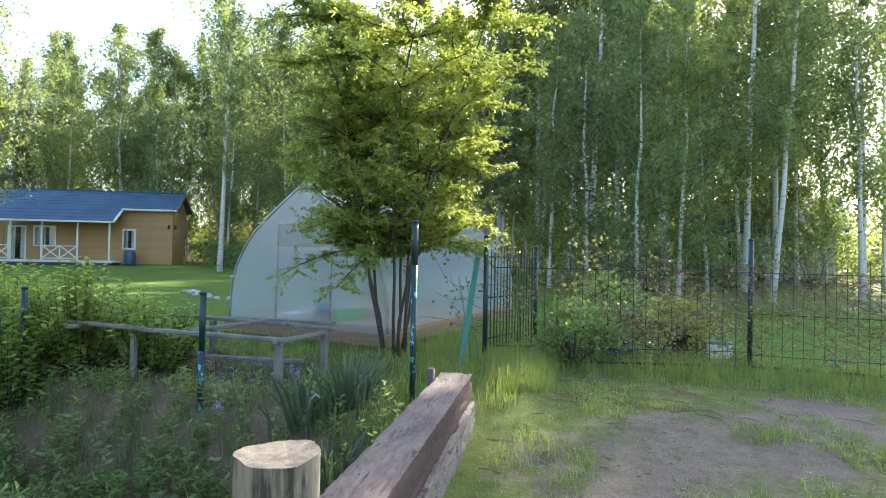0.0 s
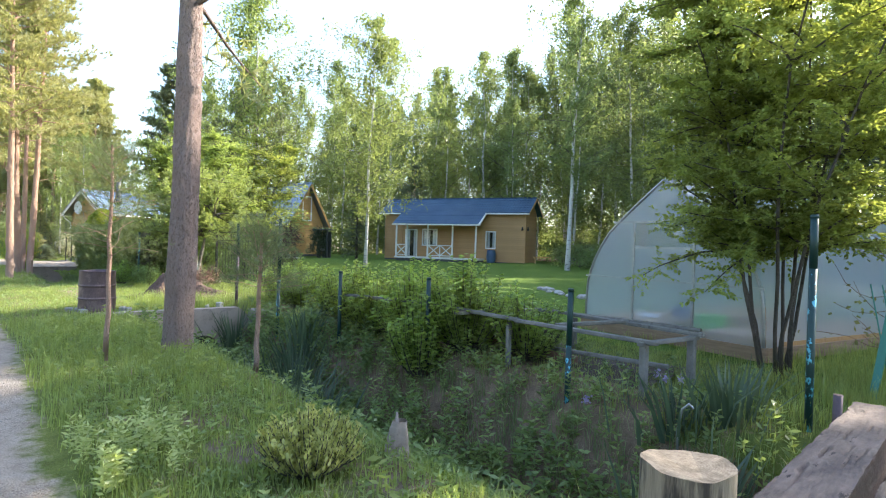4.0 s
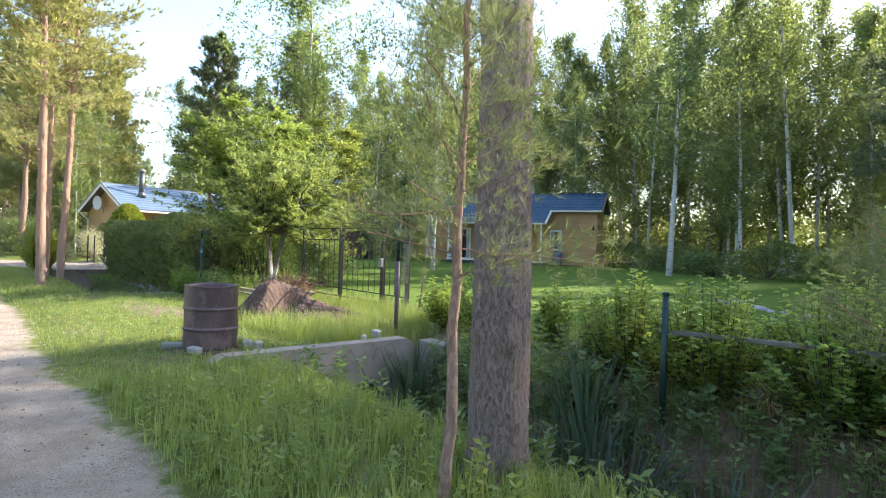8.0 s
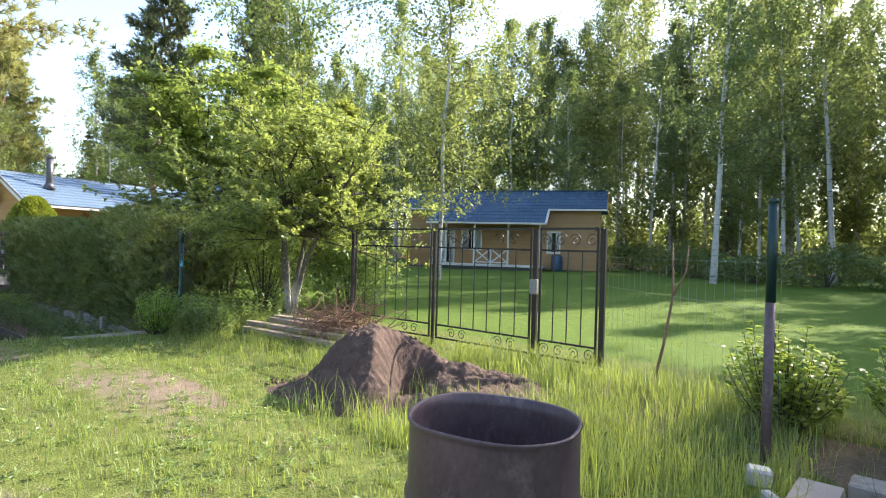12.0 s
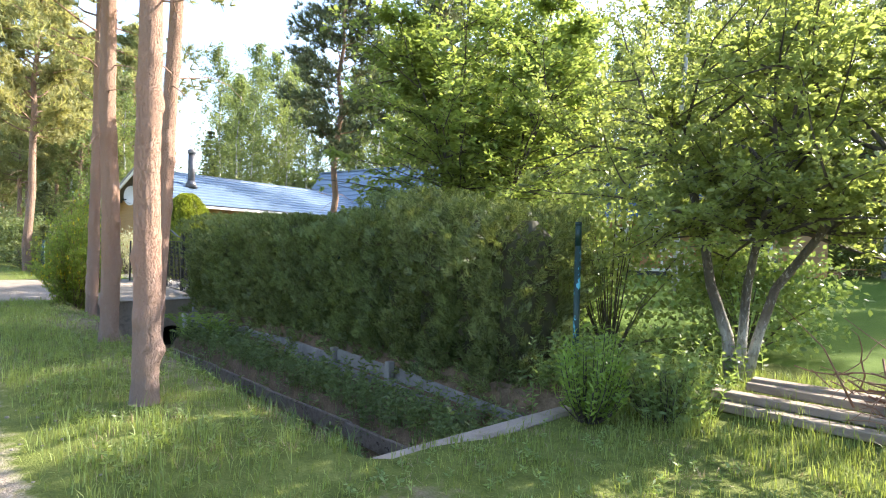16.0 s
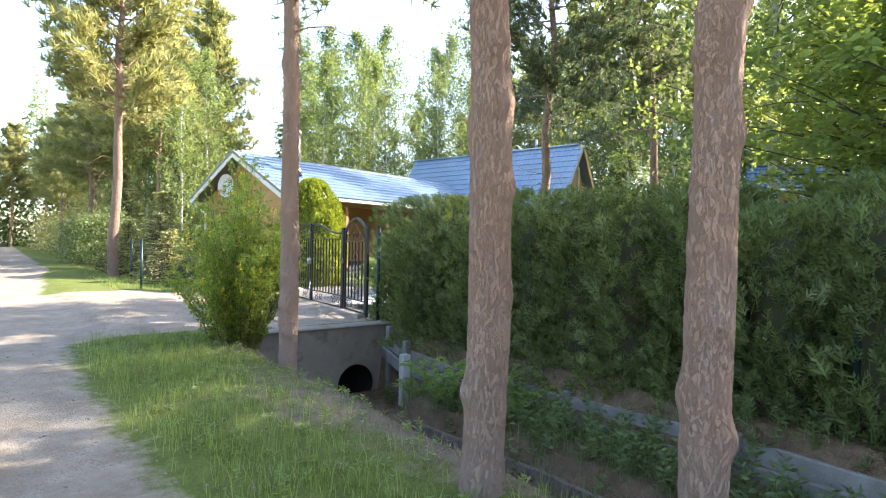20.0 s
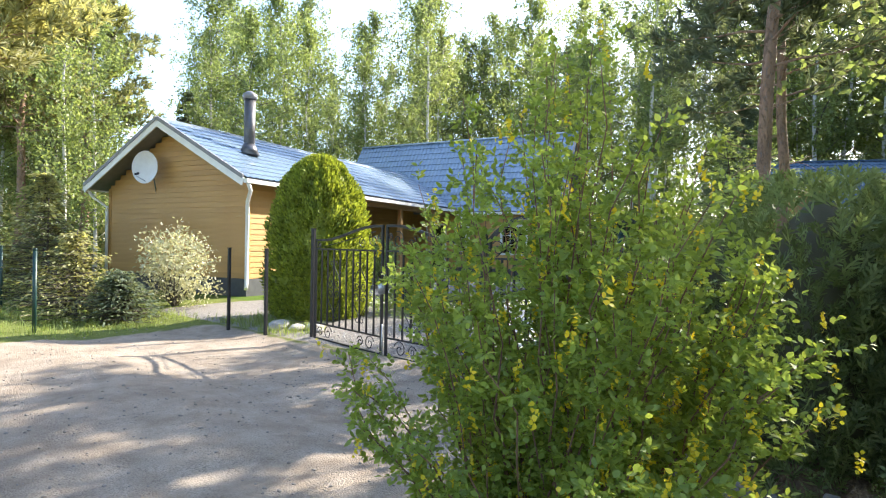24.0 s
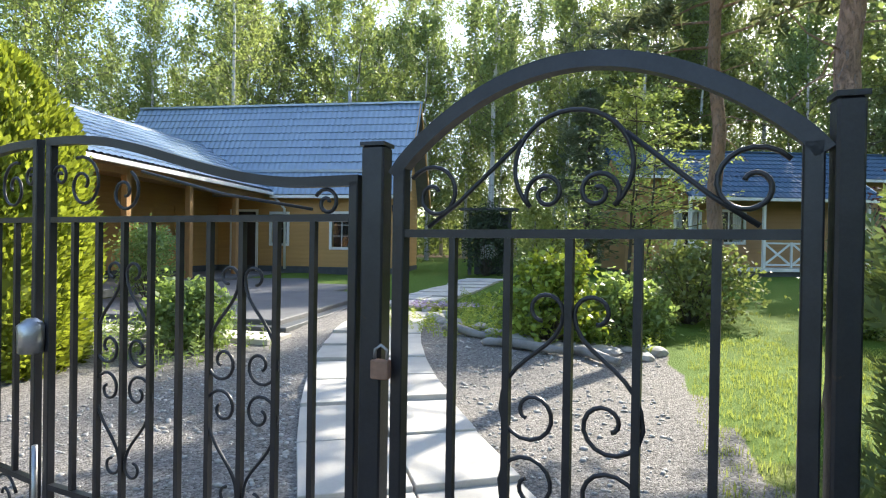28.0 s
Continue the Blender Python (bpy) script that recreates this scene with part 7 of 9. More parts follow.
part("stem", tube(bmesh.new(), [(-0.12, 0, -0.05), (0.0, 0, 0.5), (0.08, 0, 1.0), (0.06, 0.02, 1.55)], [0.018, 0.016, 0.013, 0.006], 7), M["twig"], st)
part("twig", tube(bmesh.new(), [(0.08, 0, 1.0), (0.2, 0.0, 1.25), (0.22, 0.0, 1.5)], [0.012, 0.008, 0.004], 6), M["twig"], st)


# ---- by the first crossing ----
def stump_post():
    rng = np.random.default_rng(401)
    t = thing("log_post", pose_on(1.88, -1.03, 0, 0.0), "short sawn log post standing by the timber", "log")
    n, prof = 36, [(0.0, 0.175), (0.2, 0.168), (0.5, 0.166), (0.78, 0.165)]
    v, f = [], []
    for z, r in prof:
        for k in range(n):
            a = 6.283 * k / n
            rr = r * (1 + 0.05 * math.sin(3 * a + 1) + 0.03 * math.sin(7 * a) + 0.012 * rng.normal())
            v.append((math.cos(a) * rr, math.sin(a) * rr, z - 0.15 + (0.012 * math.sin(a * 2) if z > 0.7 else 0)))
    for j in range(len(prof) - 1):
        for k in range(n):
            f.append((j * n + k, j * n + (k + 1) % n, (j + 1) * n + (k + 1) % n, (j + 1) * n + k))
    raw("side", v, f, M["stump_side"], t)
    bm = bmesh.new()
    ring = [bm.verts.new(p) for p in v[-n:]]
    bm.faces.new(ring)
    part("sawn_top", bm, M["sawn"], t, "pale sawn end grain")
    t.scale = (1.0, 1.0, 1.22)


stump_post()
rt = thing("rotten_stump", pose_on(-0.41, -0.68), "small rotten stump broken off in the verge", "stump")
v, f = trunk_mesh([(0, 0, -0.1), (0, 0, 0.06), (0.01, 0, 0.14), (0.02, 0.01, 0.25)], [0.10, 0.085, 0.075, 0.05], 16, 0.35, 3, 0.04)
raw("wood", v, f, M["plank_wood"], rt)
part("splinter", tube(bmesh.new(), [(0.0, 0, 0.1), (-0.02, 0.01, 0.3)], [0.03, 0.008], 5), M["plank_wood"], rt)


def rough_beam(name, label, p, q, w, h, mat, top_mat, seed, chips=0.012):
    """A squared timber with long drying cracks and worn, splintered edges."""
    p, q = Vector(p), Vector(q)
    L = (q - p).length
    d = (q - p).normalized()
    m = Matrix.Translation(p) @ d.to_track_quat("Y", "Z").to_matrix().to_4x4()
    t = thing(name, m, label, "timber")
    n, cross = int(L / 0.02), []
    for (ax, az), (bx, bz), k, nrm in (((-1, 0), (1, 0), 6, (0, -1)), ((1, 0), (1, 1), 14, (1, 0)), ((1, 1), (-1, 1), 30, (0, 1)), ((-1, 1), (-1, 0), 10, (-1, 0))):
        for i in range(k):
            f = i / k
            cross.append(((ax + (bx - ax) * f) * w / 2, (az + (bz - az) * f) * h, nrm, i == 0))
    v = []
    for i in range(n + 1):
        y = L * i / n
        for k, (cx, cz, nrm, corner) in enumerate(cross):
            g = noise.noise(Vector((k * 2.3 + seed, y * 2.6, seed)))
            push = -0.03 * max(0.0, g - 0.34) / 0.3
            push += chips * (0.6 * noise.noise(Vector((cx * 55, cz * 55, y * 22 + seed))) + 0.7 * noise.noise(Vector((cx * 9, cz * 9, y * 3 + seed))))
            edge = chips * (0.15 + 2.2 * max(0.0, noise.noise(Vector((k, y * 7, seed))))) if corner else 0.0
            v.append((cx + push * nrm[0] - edge * (1 if cx > 0 else -1), y + 0.02 * noise.noise(Vector((cx * 30, cz * 30, seed))) * (i in (0, n)), cz + push * nrm[1] - edge * (1 if cz > h / 2 else -1)))
    c = len(cross)
    for nm, ks, mt in (("timber", [k for k in range(c) if not 20 <= k < 50], mat), ("weathered_top", range(20, 50), top_mat)):
        raw(nm, v, [(i * c + k, i * c + (k + 1) % c, (i + 1) * c + (k + 1) % c, (i + 1) * c + k) for i in range(n) for k in ks], M[mt], t)
    for nm, ring in (("end_grain", v[:c]), ("end_grain", v[-c:])):
        bm = bmesh.new()
        bm.faces.new([bm.verts.new(x) for x in ring])
        part(nm, bm, M[mat], t)
    return t


rough_beam("upper_timber", "heavy dark weathered timber beam edging the crossing", (2.09, -0.80, 0.24), (1.85, 2.10, 0.22), 0.30, 0.25, "beam", "beam_top", 3, 0.007)
rough_beam("lower_timber", "split brown timber under the upper beam", (2.14, -0.95, -0.04), (1.90, 2.02, -0.04), 0.30, 0.28, "beam_low", "beam_low", 9, 0.02)
rs = thing("rusty_stake", pose_on(1.55, 2.25), "short rusty stake beside the timber", "stake")
part("stake", tube(bmesh.new(), [(0, 0, -0.1), (0.01, 0, 0.42)], 0.035, 8), M["rust"], rs)

# grey pole frame over the bed
fr = thing("pole_frame", pose(0, 0, 0), "weathered grey pole frame over the garden bed", "garden frame")
for x, y, w in ((-0.16, 2.30, 0.075), (-0.06, 3.15, 0.08), (-1.9, 3.5, 0.07), (-2.0, 2.25, 0.06)):
    part("frame_post", boxed(x - w / 2, x + w / 2, y - w / 2, y + w / 2, gz(x, y) - 0.2, 0.62, bev=0.008), M["frame_wood"], fr)
for p, q in (((0.0, 2.28, 0.64), (-1.85, 2.2, 0.67)), ((-1.8, 2.2, 0.68), (-3.75, 2.2, 0.72)), ((-3.65, 2.2, 0.72), (-5.6, 1.98, 0.69)), ((-0.16, 2.2, 0.62), (-0.04, 3.25, 0.62)), ((0.05, 3.2, 0.66), (-2.0, 3.5, 0.66)), ((-0.3, 3.9, 0.62), (-2.8, 3.7, 0.64)), ((-1.25, 2.25, 0.68), (-1.0, 3.4, 0.68)), ((-0.2, 2.9, 0.30), (-2.2, 2.9, 0.25)), ((-2.7, 1.95, 0.68), (-2.6, 3.6, 0.66))):
    part("pole", beam(bmesh.new(), p, q, 0.065, 0.045, 0.008), M["frame_wood"], fr)
bl = thing("low_board", pose(0, 0, 0), "old brown board along the bed", "board")
part("board", beam(bmesh.new(), (-1.3, 2.75, 0.10), (-4.6, 2.9, 0.12), 0.03, 0.10), M["twig"], bl)
bl.location = (0, 0, gz(-3, 2.8) - 0.03)
bd = thing("garden_bed", pose(0, 0, 0), "dark dug soil of the garden bed", "soil", kind="structure")
nx, ny = 40, 12
v = [(-7.7 + 7.4 * i / nx, 2.5 + 1.5 * j / ny, gz(-7.7 + 7.4 * i / nx, 2.5 + 1.5 * j / ny) + (0.06 + 0.05 * noise.noise(Vector((i * 0.5, j * 0.5, 3)))) * math.sin(math.pi * j / ny) - 0.01) for i in range(nx + 1) for j in range(ny + 1)]
f = [(i * (ny + 1) + j, (i + 1) * (ny + 1) + j, (i + 1) * (ny + 1) + j + 1, i * (ny + 1) + j + 1) for i in range(nx) for j in range(ny)]
raw("soil", v, f, M["dark_soil"], bd, smooth=True)
hs = thing("hose_end", pose_on(0.55, 1.7), "pale hose end curving out of the grass", "hose")
part("hose", tube(bmesh.new(), [(-0.03, 0, 0), (-0.04, 0, 0.3), (0.0, 0, 0.5), (0.06, 0, 0.56), (0.1, 0, 0.53)], 0.011, 8), M["steel"], hs)


# greenhouse
def greenhouse():
    ang = math.degrees(math.atan2(4.88 - 5.55, 0.15 + 3.12))
    z = 0.30
    t = thing("greenhouse", pose(-3.15, 5.55, z, 0, 0, ang), "milky polycarbonate greenhouse with pointed arch and metal frame", "greenhouse")
    W, L, H, n = 3.32, 5.4, 2.42, 12

    def arch(f):
        """The outline: f 0 at the left foot, 0.5 at the ridge, 1 at the right foot."""
        s = 1 if f > 0.5 else -1
        g = 1 - abs(f - 0.5) * 2
        xs, zs = (0.0, 0.2, 0.36, 0.5, 0.64, 0.8, 1.0), ((1.0, 0.0), (0.995, 0.18), (0.97, 0.34), (0.88, 0.47), (0.73, 0.63), (0.42, 0.80), (0.0, 1.0))
        u, v = np.interp(g, xs, [q[0] for q in zs]), np.interp(g, xs, [q[1] for q in zs])
        return W / 2 + s * W / 2 * float(u), H * float(v)
    prof = [arch(i / (2 * n)) for i in range(2 * n + 1)]
    for a, b, nm in ((0, n, "side_sheet"), (n, 2 * n, "side_sheet")):
        v = [(x, y, zz + 0.02) for y in (0.01, L) for x, zz in prof[a:b + 1]]
        k = b - a + 1
        raw(nm, v, [(i, i + 1, k + i + 1, k + i) for i in range(k - 1)], M["poly"], t, smooth=True)
    for y, nm in ((0.0, "front_sheet"), (L, "back_sheet")):
        bm = bmesh.new()
        bm.faces.new([bm.verts.new((x, y, zz + 0.02)) for x, zz in prof])
        part(nm, bm, M["poly"], t)
    for y in (0.0, 1.0, 2.1, 3.2, 4.3, L):
        part("arch_rib", tube(bmesh.new(), [(x * (1 - 0.016) + W * 0.008, y, zz) for x, zz in prof], 0.022 if y in (0.0, L) else 0.014, 6), M["steel"], t)
    for x, top in ((W * 0.33, 1.78), (W * 0.67, 1.78)):
        part("door_jamb", boxed(x - 0.018, x + 0.018, -0.03, 0.0, 0.0, top), M["steel"], t)
    for z0, xa, xb in ((0.83, 0.03, W - 0.03), (1.34, W * 0.33, W * 0.67), (1.76, W * 0.2, W * 0.8)):
        part("cross_rail", boxed(xa, xb, -0.028, -0.002, z0 - 0.014, z0 + 0.014), M["steel"], t)
    part("vent_window", boxed(W * 0.34, W * 0.66, -0.02, -0.012, 1.36, 1.74), M["glass"], t)
    part("base_board", boxed(-0.04, W + 0.04, -0.06, -0.02, -0.12, 0.06), M["base_wood"], t)
    part("base_board", boxed(W + 0.0, W + 0.045, -0.02, L, -0.12, 0.06), M["base_wood"], t)
    part("base_board", boxed(-0.045, 0.0, -0.02, L, -0.12, 0.06), M["base_wood"], t)
    for x in (W * 0.0 + 0.02, W * 0.64):
        part("bed_board", boxed(x, x + 1.2, 0.3, L - 0.2, -0.1, 0.12), M["log_wood"], t)
    return t


greenhouse()
for nm, lb, x, y, r, h, mt in (("lime_tub", "bright lime-green plastic tub in the greenhouse", -1.25, 6.3, 0.24, 0.36, "lime_plastic"), ("blue_bucket", "blue plastic bucket in the greenhouse", -1.9, 6.6, 0.15, 0.42, "blue_plastic"), ("white_sack", "white sack on the greenhouse floor", -2.3, 6.2, 0.2, 0.26, "white_plastic")):
    t = thing(nm, pose(x, y, 0.2), lb, "bucket")
    part("body", tube(bmesh.new(), [(0, 0, 0), (0, 0, h * 0.5), (0, 0, h)], [r * 0.85, r * 0.95, r], 16), M[mt], t)
    part("rim", tube(bmesh.new(), [(0, 0, h - 0.02), (0, 0, h + 0.01)], r * 1.05, 16), M[mt], t)

# ---- second crossing: headwall, barrel, mound ----
hw = thing("culvert_headwall", pose(0, 0, 0), "grey concrete culvert headwall with an L-shaped return", "wall")


def headwall(t, x, y0, y1, top0, top1, thick, pipe_y, pipe_z, pipe_r, bottom, face=1):
    """A concrete wall along y at x with a round pipe mouth cut through; face: the side of the ditch."""
    xs = (x, x - face * thick)
    n = 28
    ring = [(pipe_y + pipe_r * math.cos(6.283 * k / n), pipe_z + pipe_r * math.sin(6.283 * k / n)) for k in range(n)]
    bm = bmesh.new()
    layers = []
    for xx in xs:
        inner = [bm.verts.new((xx, a, b)) for a, b in ring]
        outer = []
        for k in range(n):
            a = 6.283 * k / n
            dy, dz = math.cos(a), math.sin(a)
            tt = min(((y1 if dy > 0 else y0) - pipe_y) / dy if abs(dy) > 1e-6 else 1e9, ((top0 if dz > 0 else bottom) - pipe_z) / dz if abs(dz) > 1e-6 else 1e9)
            yy = pipe_y + dy * tt
            zz = pipe_z + dz * tt
            if dz > 0 and abs(zz - top0) < 1e-4:
                zz = top0 + (top1 - top0) * (yy - y0) / (y1 - y0)
            outer.append(bm.verts.new((xx, yy, zz)))
        for k in range(n):
            bm.faces.new((inner[k], inner[(k + 1) % n], outer[(k + 1) % n], outer[k]))
        layers.append((inner, outer))
    for ln in (0, 1):
        for k in range(n):
            a, b = layers[0][ln], layers[1][ln]
            bm.faces.new((a[k], a[(k + 1) % n], b[(k + 1) % n], b[k]))
    part("wall", bm, M["concrete"], t)
    # lining and end disc are coloured near-black to paint the shade inside
    part("pipe", tube(bmesh.new(), [(x + face * 0.02, pipe_y, pipe_z), (x - face * 2.5, pipe_y, pipe_z)], pipe_r * 0.97, 24, False), M["pipe_shade"], t)
    part("pipe_dark", tube(bmesh.new(), [(x - face * 2.45, pipe_y, pipe_z), (x - face * 2.5, pipe_y, pipe_z)], pipe_r * 1.2, 16), M["shade_black"], t)


headwall(hw, -9.20, -1.05, 1.78, 0.13, 0.13, 0.24, 0.85, -0.78, 0.36, -1.45)
part("ramp", slab_roof(bmesh.new(), [(-9.44, -1.05, 0.128), (-9.20, -1.05, 0.128), (-8.95, -1.62, -0.03), (-9.24, -1.62, -0.03)], 0.45), M["concrete"], hw)
part("return_wall", boxed(-9.2, -8.62, 1.78, 2.02, -1.2, 0.10, bev=0.015), M["concrete"], hw)
for x, y, sx, sz, rz in ((-9.62, 1.32, 0.14, 0.11, 20), (-9.5, 1.02, 0.07, 0.07, 50), (-10.34, -1.30, 0.26, 0.07, 70), (-9.80, -1.20, 0.17, 0.09, 25), (-9.92, -0.50, 0.13, 0.10, -30), (-9.78, -0.42, 0.09, 0.11, 10)):
    s = thing("loose_brick", pose(x, y, (0.12 if y > 0.9 else gz(x, y) + 0.01), 4, 3, rz), "pale broken brick lying by the barrel" if y < 0 else "pale broken brick on the headwall", "brick", "loose bricks")
    part("brick", boxed(-sx / 2, sx / 2, -0.055, 0.055, -0.02, sz * 0.85, bev=0.015), M["stone"], s)
bs = thing("ash_heap", pose(-10.05, -0.98, gz(-10.05, -0.98)), "dark ash and charred soil round the barrel", "ash")
nr, na = 12, 48
v = []
for j in range(1, nr + 1):
    for k in range(na):
        a_ = 6.283 * k / na
        r_ = (0.44 + 0.16 * noise.noise(Vector((math.cos(a_) * 1.7, math.sin(a_) * 1.7, 2.0))) + 0.06 * noise.noise(Vector((math.cos(a_) * 6, math.sin(a_) * 6, 5.0)))) * j / nr
        v.append((math.cos(a_) * r_, math.sin(a_) * r_, 0.035 * (1 - (j / nr) ** 2) - 0.012 * (j == nr) + 0.018 * noise.noise(Vector((math.cos(a_) * r_ * 22, math.sin(a_) * r_ * 22, 1.0)))))
f = [((j - 1) * na + k, j * na + k, j * na + (k + 1) % na, (j - 1) * na + (k + 1) % na) for j in range(1, nr) for k in range(na)]
raw("ash", v, f, M["dark_soil"], bs, smooth=True)


def barrel():
    t = thing("steel_barrel", pose(-10.08, -0.92, gz(-10.1, -1.0) + 0.02, 0, 0, 15), "rusty brown open steel barrel with two rolled ribs", "barrel")
    R, H, n = 0.325, 0.79, 48
    prof = [(0.0, R - 0.01), (0.012, R + 0.006), (0.03, R), (0.045, R)]
    for zc in (0.25, 0.50):
        prof += [(zc - 0.035, R), (zc - 0.02, R), (zc - 0.01, R + 0.009), (zc, R + 0.012), (zc + 0.01, R + 0.009), (zc + 0.02, R), (zc + 0.035, R)]
    prof += [(H - 0.035, R), (H - 0.02, R), (H - 0.008, R + 0.008), (H, R + 0.004), (H - 0.004, R - 0.008), (H - 0.05, R - 0.01), (0.04, R - 0.012)]
    v, f = [], []
    for z, r in prof:
        for k in range(n):
            a = 6.283 * k / n
            dent = 0.010 * noise.noise(Vector((math.cos(a) * 2, math.sin(a) * 2, z * 4))) + 0.012 * math.cos(2 * a + 0.8) * z
            v.append((math.cos(a) * (r + dent), math.sin(a) * (r + dent), z + (0.006 * math.sin(3 * a) if z > 0.7 else 0)))
    for j in range(len(prof) - 1):
        for k in range(n):
            f.append((j * n + k, j * n + (k + 1) % n, (j + 1) * n + (k + 1) % n, (j + 1) * n + k))
    raw("shell", v, f, M["rust"], t, smooth=True)
    # barrel floor coloured near-black, the shade inside put into its colour
    part("bottom", tube(bmesh.new(), [(0, 0, 0.02), (0, 0, 0.06)], R - 0.02, 32), M["shade_black"], t)
    part("wire_hoop", tube(bmesh.new(), [(math.cos(a) * (R + 0.022), math.sin(a) * (R + 0.022), 0.23 + 0.01 * math.sin(2 * a)) for a in [6.283 * i / 40 for i in range(41)]], 0.003, 5), M["rust"], t)
    return t


barrel()


def soil_mound():
    """A dug heap: a steep peak, a long low ridge running off it, and a hollow cut between them."""
    cx, cy = -13.34, 1.46
    t = thing("soil_mound", pose_on(cx, cy, 34.8), "heap of red-brown soil with a dug-out hollow", "soil heap")
    nu, nv = 170, 130
    v, f = [], []
    base = gz(cx, cy)
    for i in range(nu + 1):
        for j in range(nv + 1):
            u, w = -1.25 + 3.3 * i / nu, -1.35 + 2.35 * j / nv
            q = Vector((u * 4, w * 4, 1.7))
            warp = 0.16 * noise.noise(q * 0.5)
            peak = 0.80 * max(0.0, 1 - (math.hypot(u * (1.15 if u < 0 else 0.95), w * (1.0 if w < 0 else 1.15)) + warp) / 1.0) ** 1.08
            peak = min(peak, 0.5 + 0.32 * (peak - 0.5)) if peak > 0.5 else peak
            along = min(1.0, max(0.0, (u + 0.1) / 1.95))
            crest = -0.30 * math.sin(math.pi * min(1, along * 1.2)) + 0.05
            ridge = 0.56 * (1 - along) ** 0.85 * max(0.0, 1 - abs(w - crest) / (0.62 + 0.2 * along) + warp * 0.6) ** 1.1 if u > -0.1 else 0.0
            skirt = 0.16 * max(0.0, 1 - (math.hypot((u - 0.3) / 1.6, w / 1.15) + warp * 0.5)) ** 0.8
            z = max(peak, ridge) + skirt
            hollow = math.exp(-((u - 0.40) / 0.23) ** 2 - ((w + 0.26) / 0.36) ** 2)
            z -= 0.58 * hollow * min(1.0, z / 0.4)
            spur = 0.12 * math.exp(-((u - 0.02 + 0.1 * w) / 0.10) ** 2) * max(0.0, -w) * max(0.0, 1 + w / 0.9) * 2.2
            rough = noise.noise(q * 1.3) * 0.05 + abs(noise.noise(q * 3.1)) * 0.05 + noise.noise(q * 6) * 0.026 + noise.noise(q * 13) * 0.016 + noise.noise(q * 27) * 0.009
            z += spur + rough * min(1.0, z / 0.16)
            x_, y_ = cx + u * math.cos(0.607) - w * math.sin(0.607), cy + u * math.sin(0.607) + w * math.cos(0.607)
            v.append((u, w, z - 0.035 + (gz(x_, y_) - base)))
    for i in range(nu):
        for j in range(nv):
            f.append((i * (nv + 1) + j, (i + 1) * (nv + 1) + j, (i + 1) * (nv + 1) + j + 1, i * (nv + 1) + j + 1))
    raw("body", v, f, M["soil"], t)
    rng = np.random.default_rng(5)
    bm = bmesh.new()
    for _ in range(240):
        a, s_ = rng.uniform(0, 6.283), rng.uniform(0.75, 1.25)
        r = rng.uniform(0.006, 0.024)
        bmesh.ops.create_icosphere(bm, subdivisions=1, radius=r, matrix=Matrix.Translation((0.25 + math.cos(a) * 1.25 * s_, math.sin(a) * 0.95 * s_, 0.02)))
    for vt in bm.verts:
        vt.co += Vector(rng.normal(size=3)) * 0.003
    tagged(part("clods", bm, M["soil"], t), kind="stuff")


soil_mound()


def brush_pile():
    rng = np.random.default_rng(451)
    t = thing("brush_pile", pose_on(-15.85, 2.95), "heap of dry brown twigs and branches", "brushwood")
    for k in range(300):
        a = rng.uniform(-0.5, 0.5) + (math.pi if rng.random() < 0.5 else 0)
        ln = rng.uniform(0.35, 1.0)
        c = Vector((rng.normal() * 0.42, rng.normal() * 0.26, rng.uniform(0.06, 0.42) * math.exp(-0.2 * abs(rng.normal()))))
        d = Vector((math.cos(a), math.sin(a) * 0.7 + rng.normal() * 0.5, rng.normal() * 0.3))
        p = branch_points(rng, c - d * ln * 0.5, d, ln, 5, 0.3, 0)
        p = [Vector((q.x, q.y, max(0.03, q.z))) for q in p]
        r = rng.uniform(0.003, 0.010)
        part("twig", tube(bmesh.new(), p, [r, r, r * 0.9, r * 0.7, r * 0.5, r * 0.3], 4, False), M["twig"], t)
    for p, q in (((-0.9, -0.2, 0.1), (-1.5, -0.1, 0.9)), ((0.9, 0.0, 0.1), (1.6, 0.1, 0.75)), ((-0.5, 0.1, 0.2), (-1.1, 0.3, 0.8)), ((0.2, 0, 0.3), (0.9, 0.2, 0.85))):
        part("twig", tube(bmesh.new(), [p, tuple((np.array(p) + np.array(q)) / 2 + 0.05), q], [0.010, 0.007, 0.003], 5), M["twig"], t)
    for i, (px_, py_, a, z_) in enumerate(((-16.45, 2.45, 3, 0.04), (-16.5, 2.66, 5, 0.08), (-16.4, 2.9, 1, 0.12), (-16.3, 3.1, 6, 0.14))):
        b = thing("plank", pose_on(px_, py_, a, gz(px_, py_) + z_), "weathered tan plank under the brushwood", "plank", "planks by the gate")
        part("plank", boxed(-1.22 - 0.1 * (i % 2), 1.2 - 0.12 * (i % 3), -0.075, 0.075, -0.035, 0.04, bev=0.008), M["plank_wood"], b)


brush_pile()

# low concrete edge of the crossing, and timber lining of the second ditch
ce = thing("crossing_edge", pose(0, 0, 0), "rough concrete edge of the earth crossing", "wall")
part("wall", boxed(-18.68, -18.50, -0.8, 1.72, -1.3, 0.045, bev=0.025), M["concrete"], ce)
posts = ((-21.5, 1.47, -0.10), (-22.93, 1.50, -0.12), (-24.43, 1.52, -0.17), (-26.2, 1.50, -0.2), (-27.8, 1.5, -0.2), (-29.3, 1.5, -0.12), (-30.3, 1.5, -0.05))
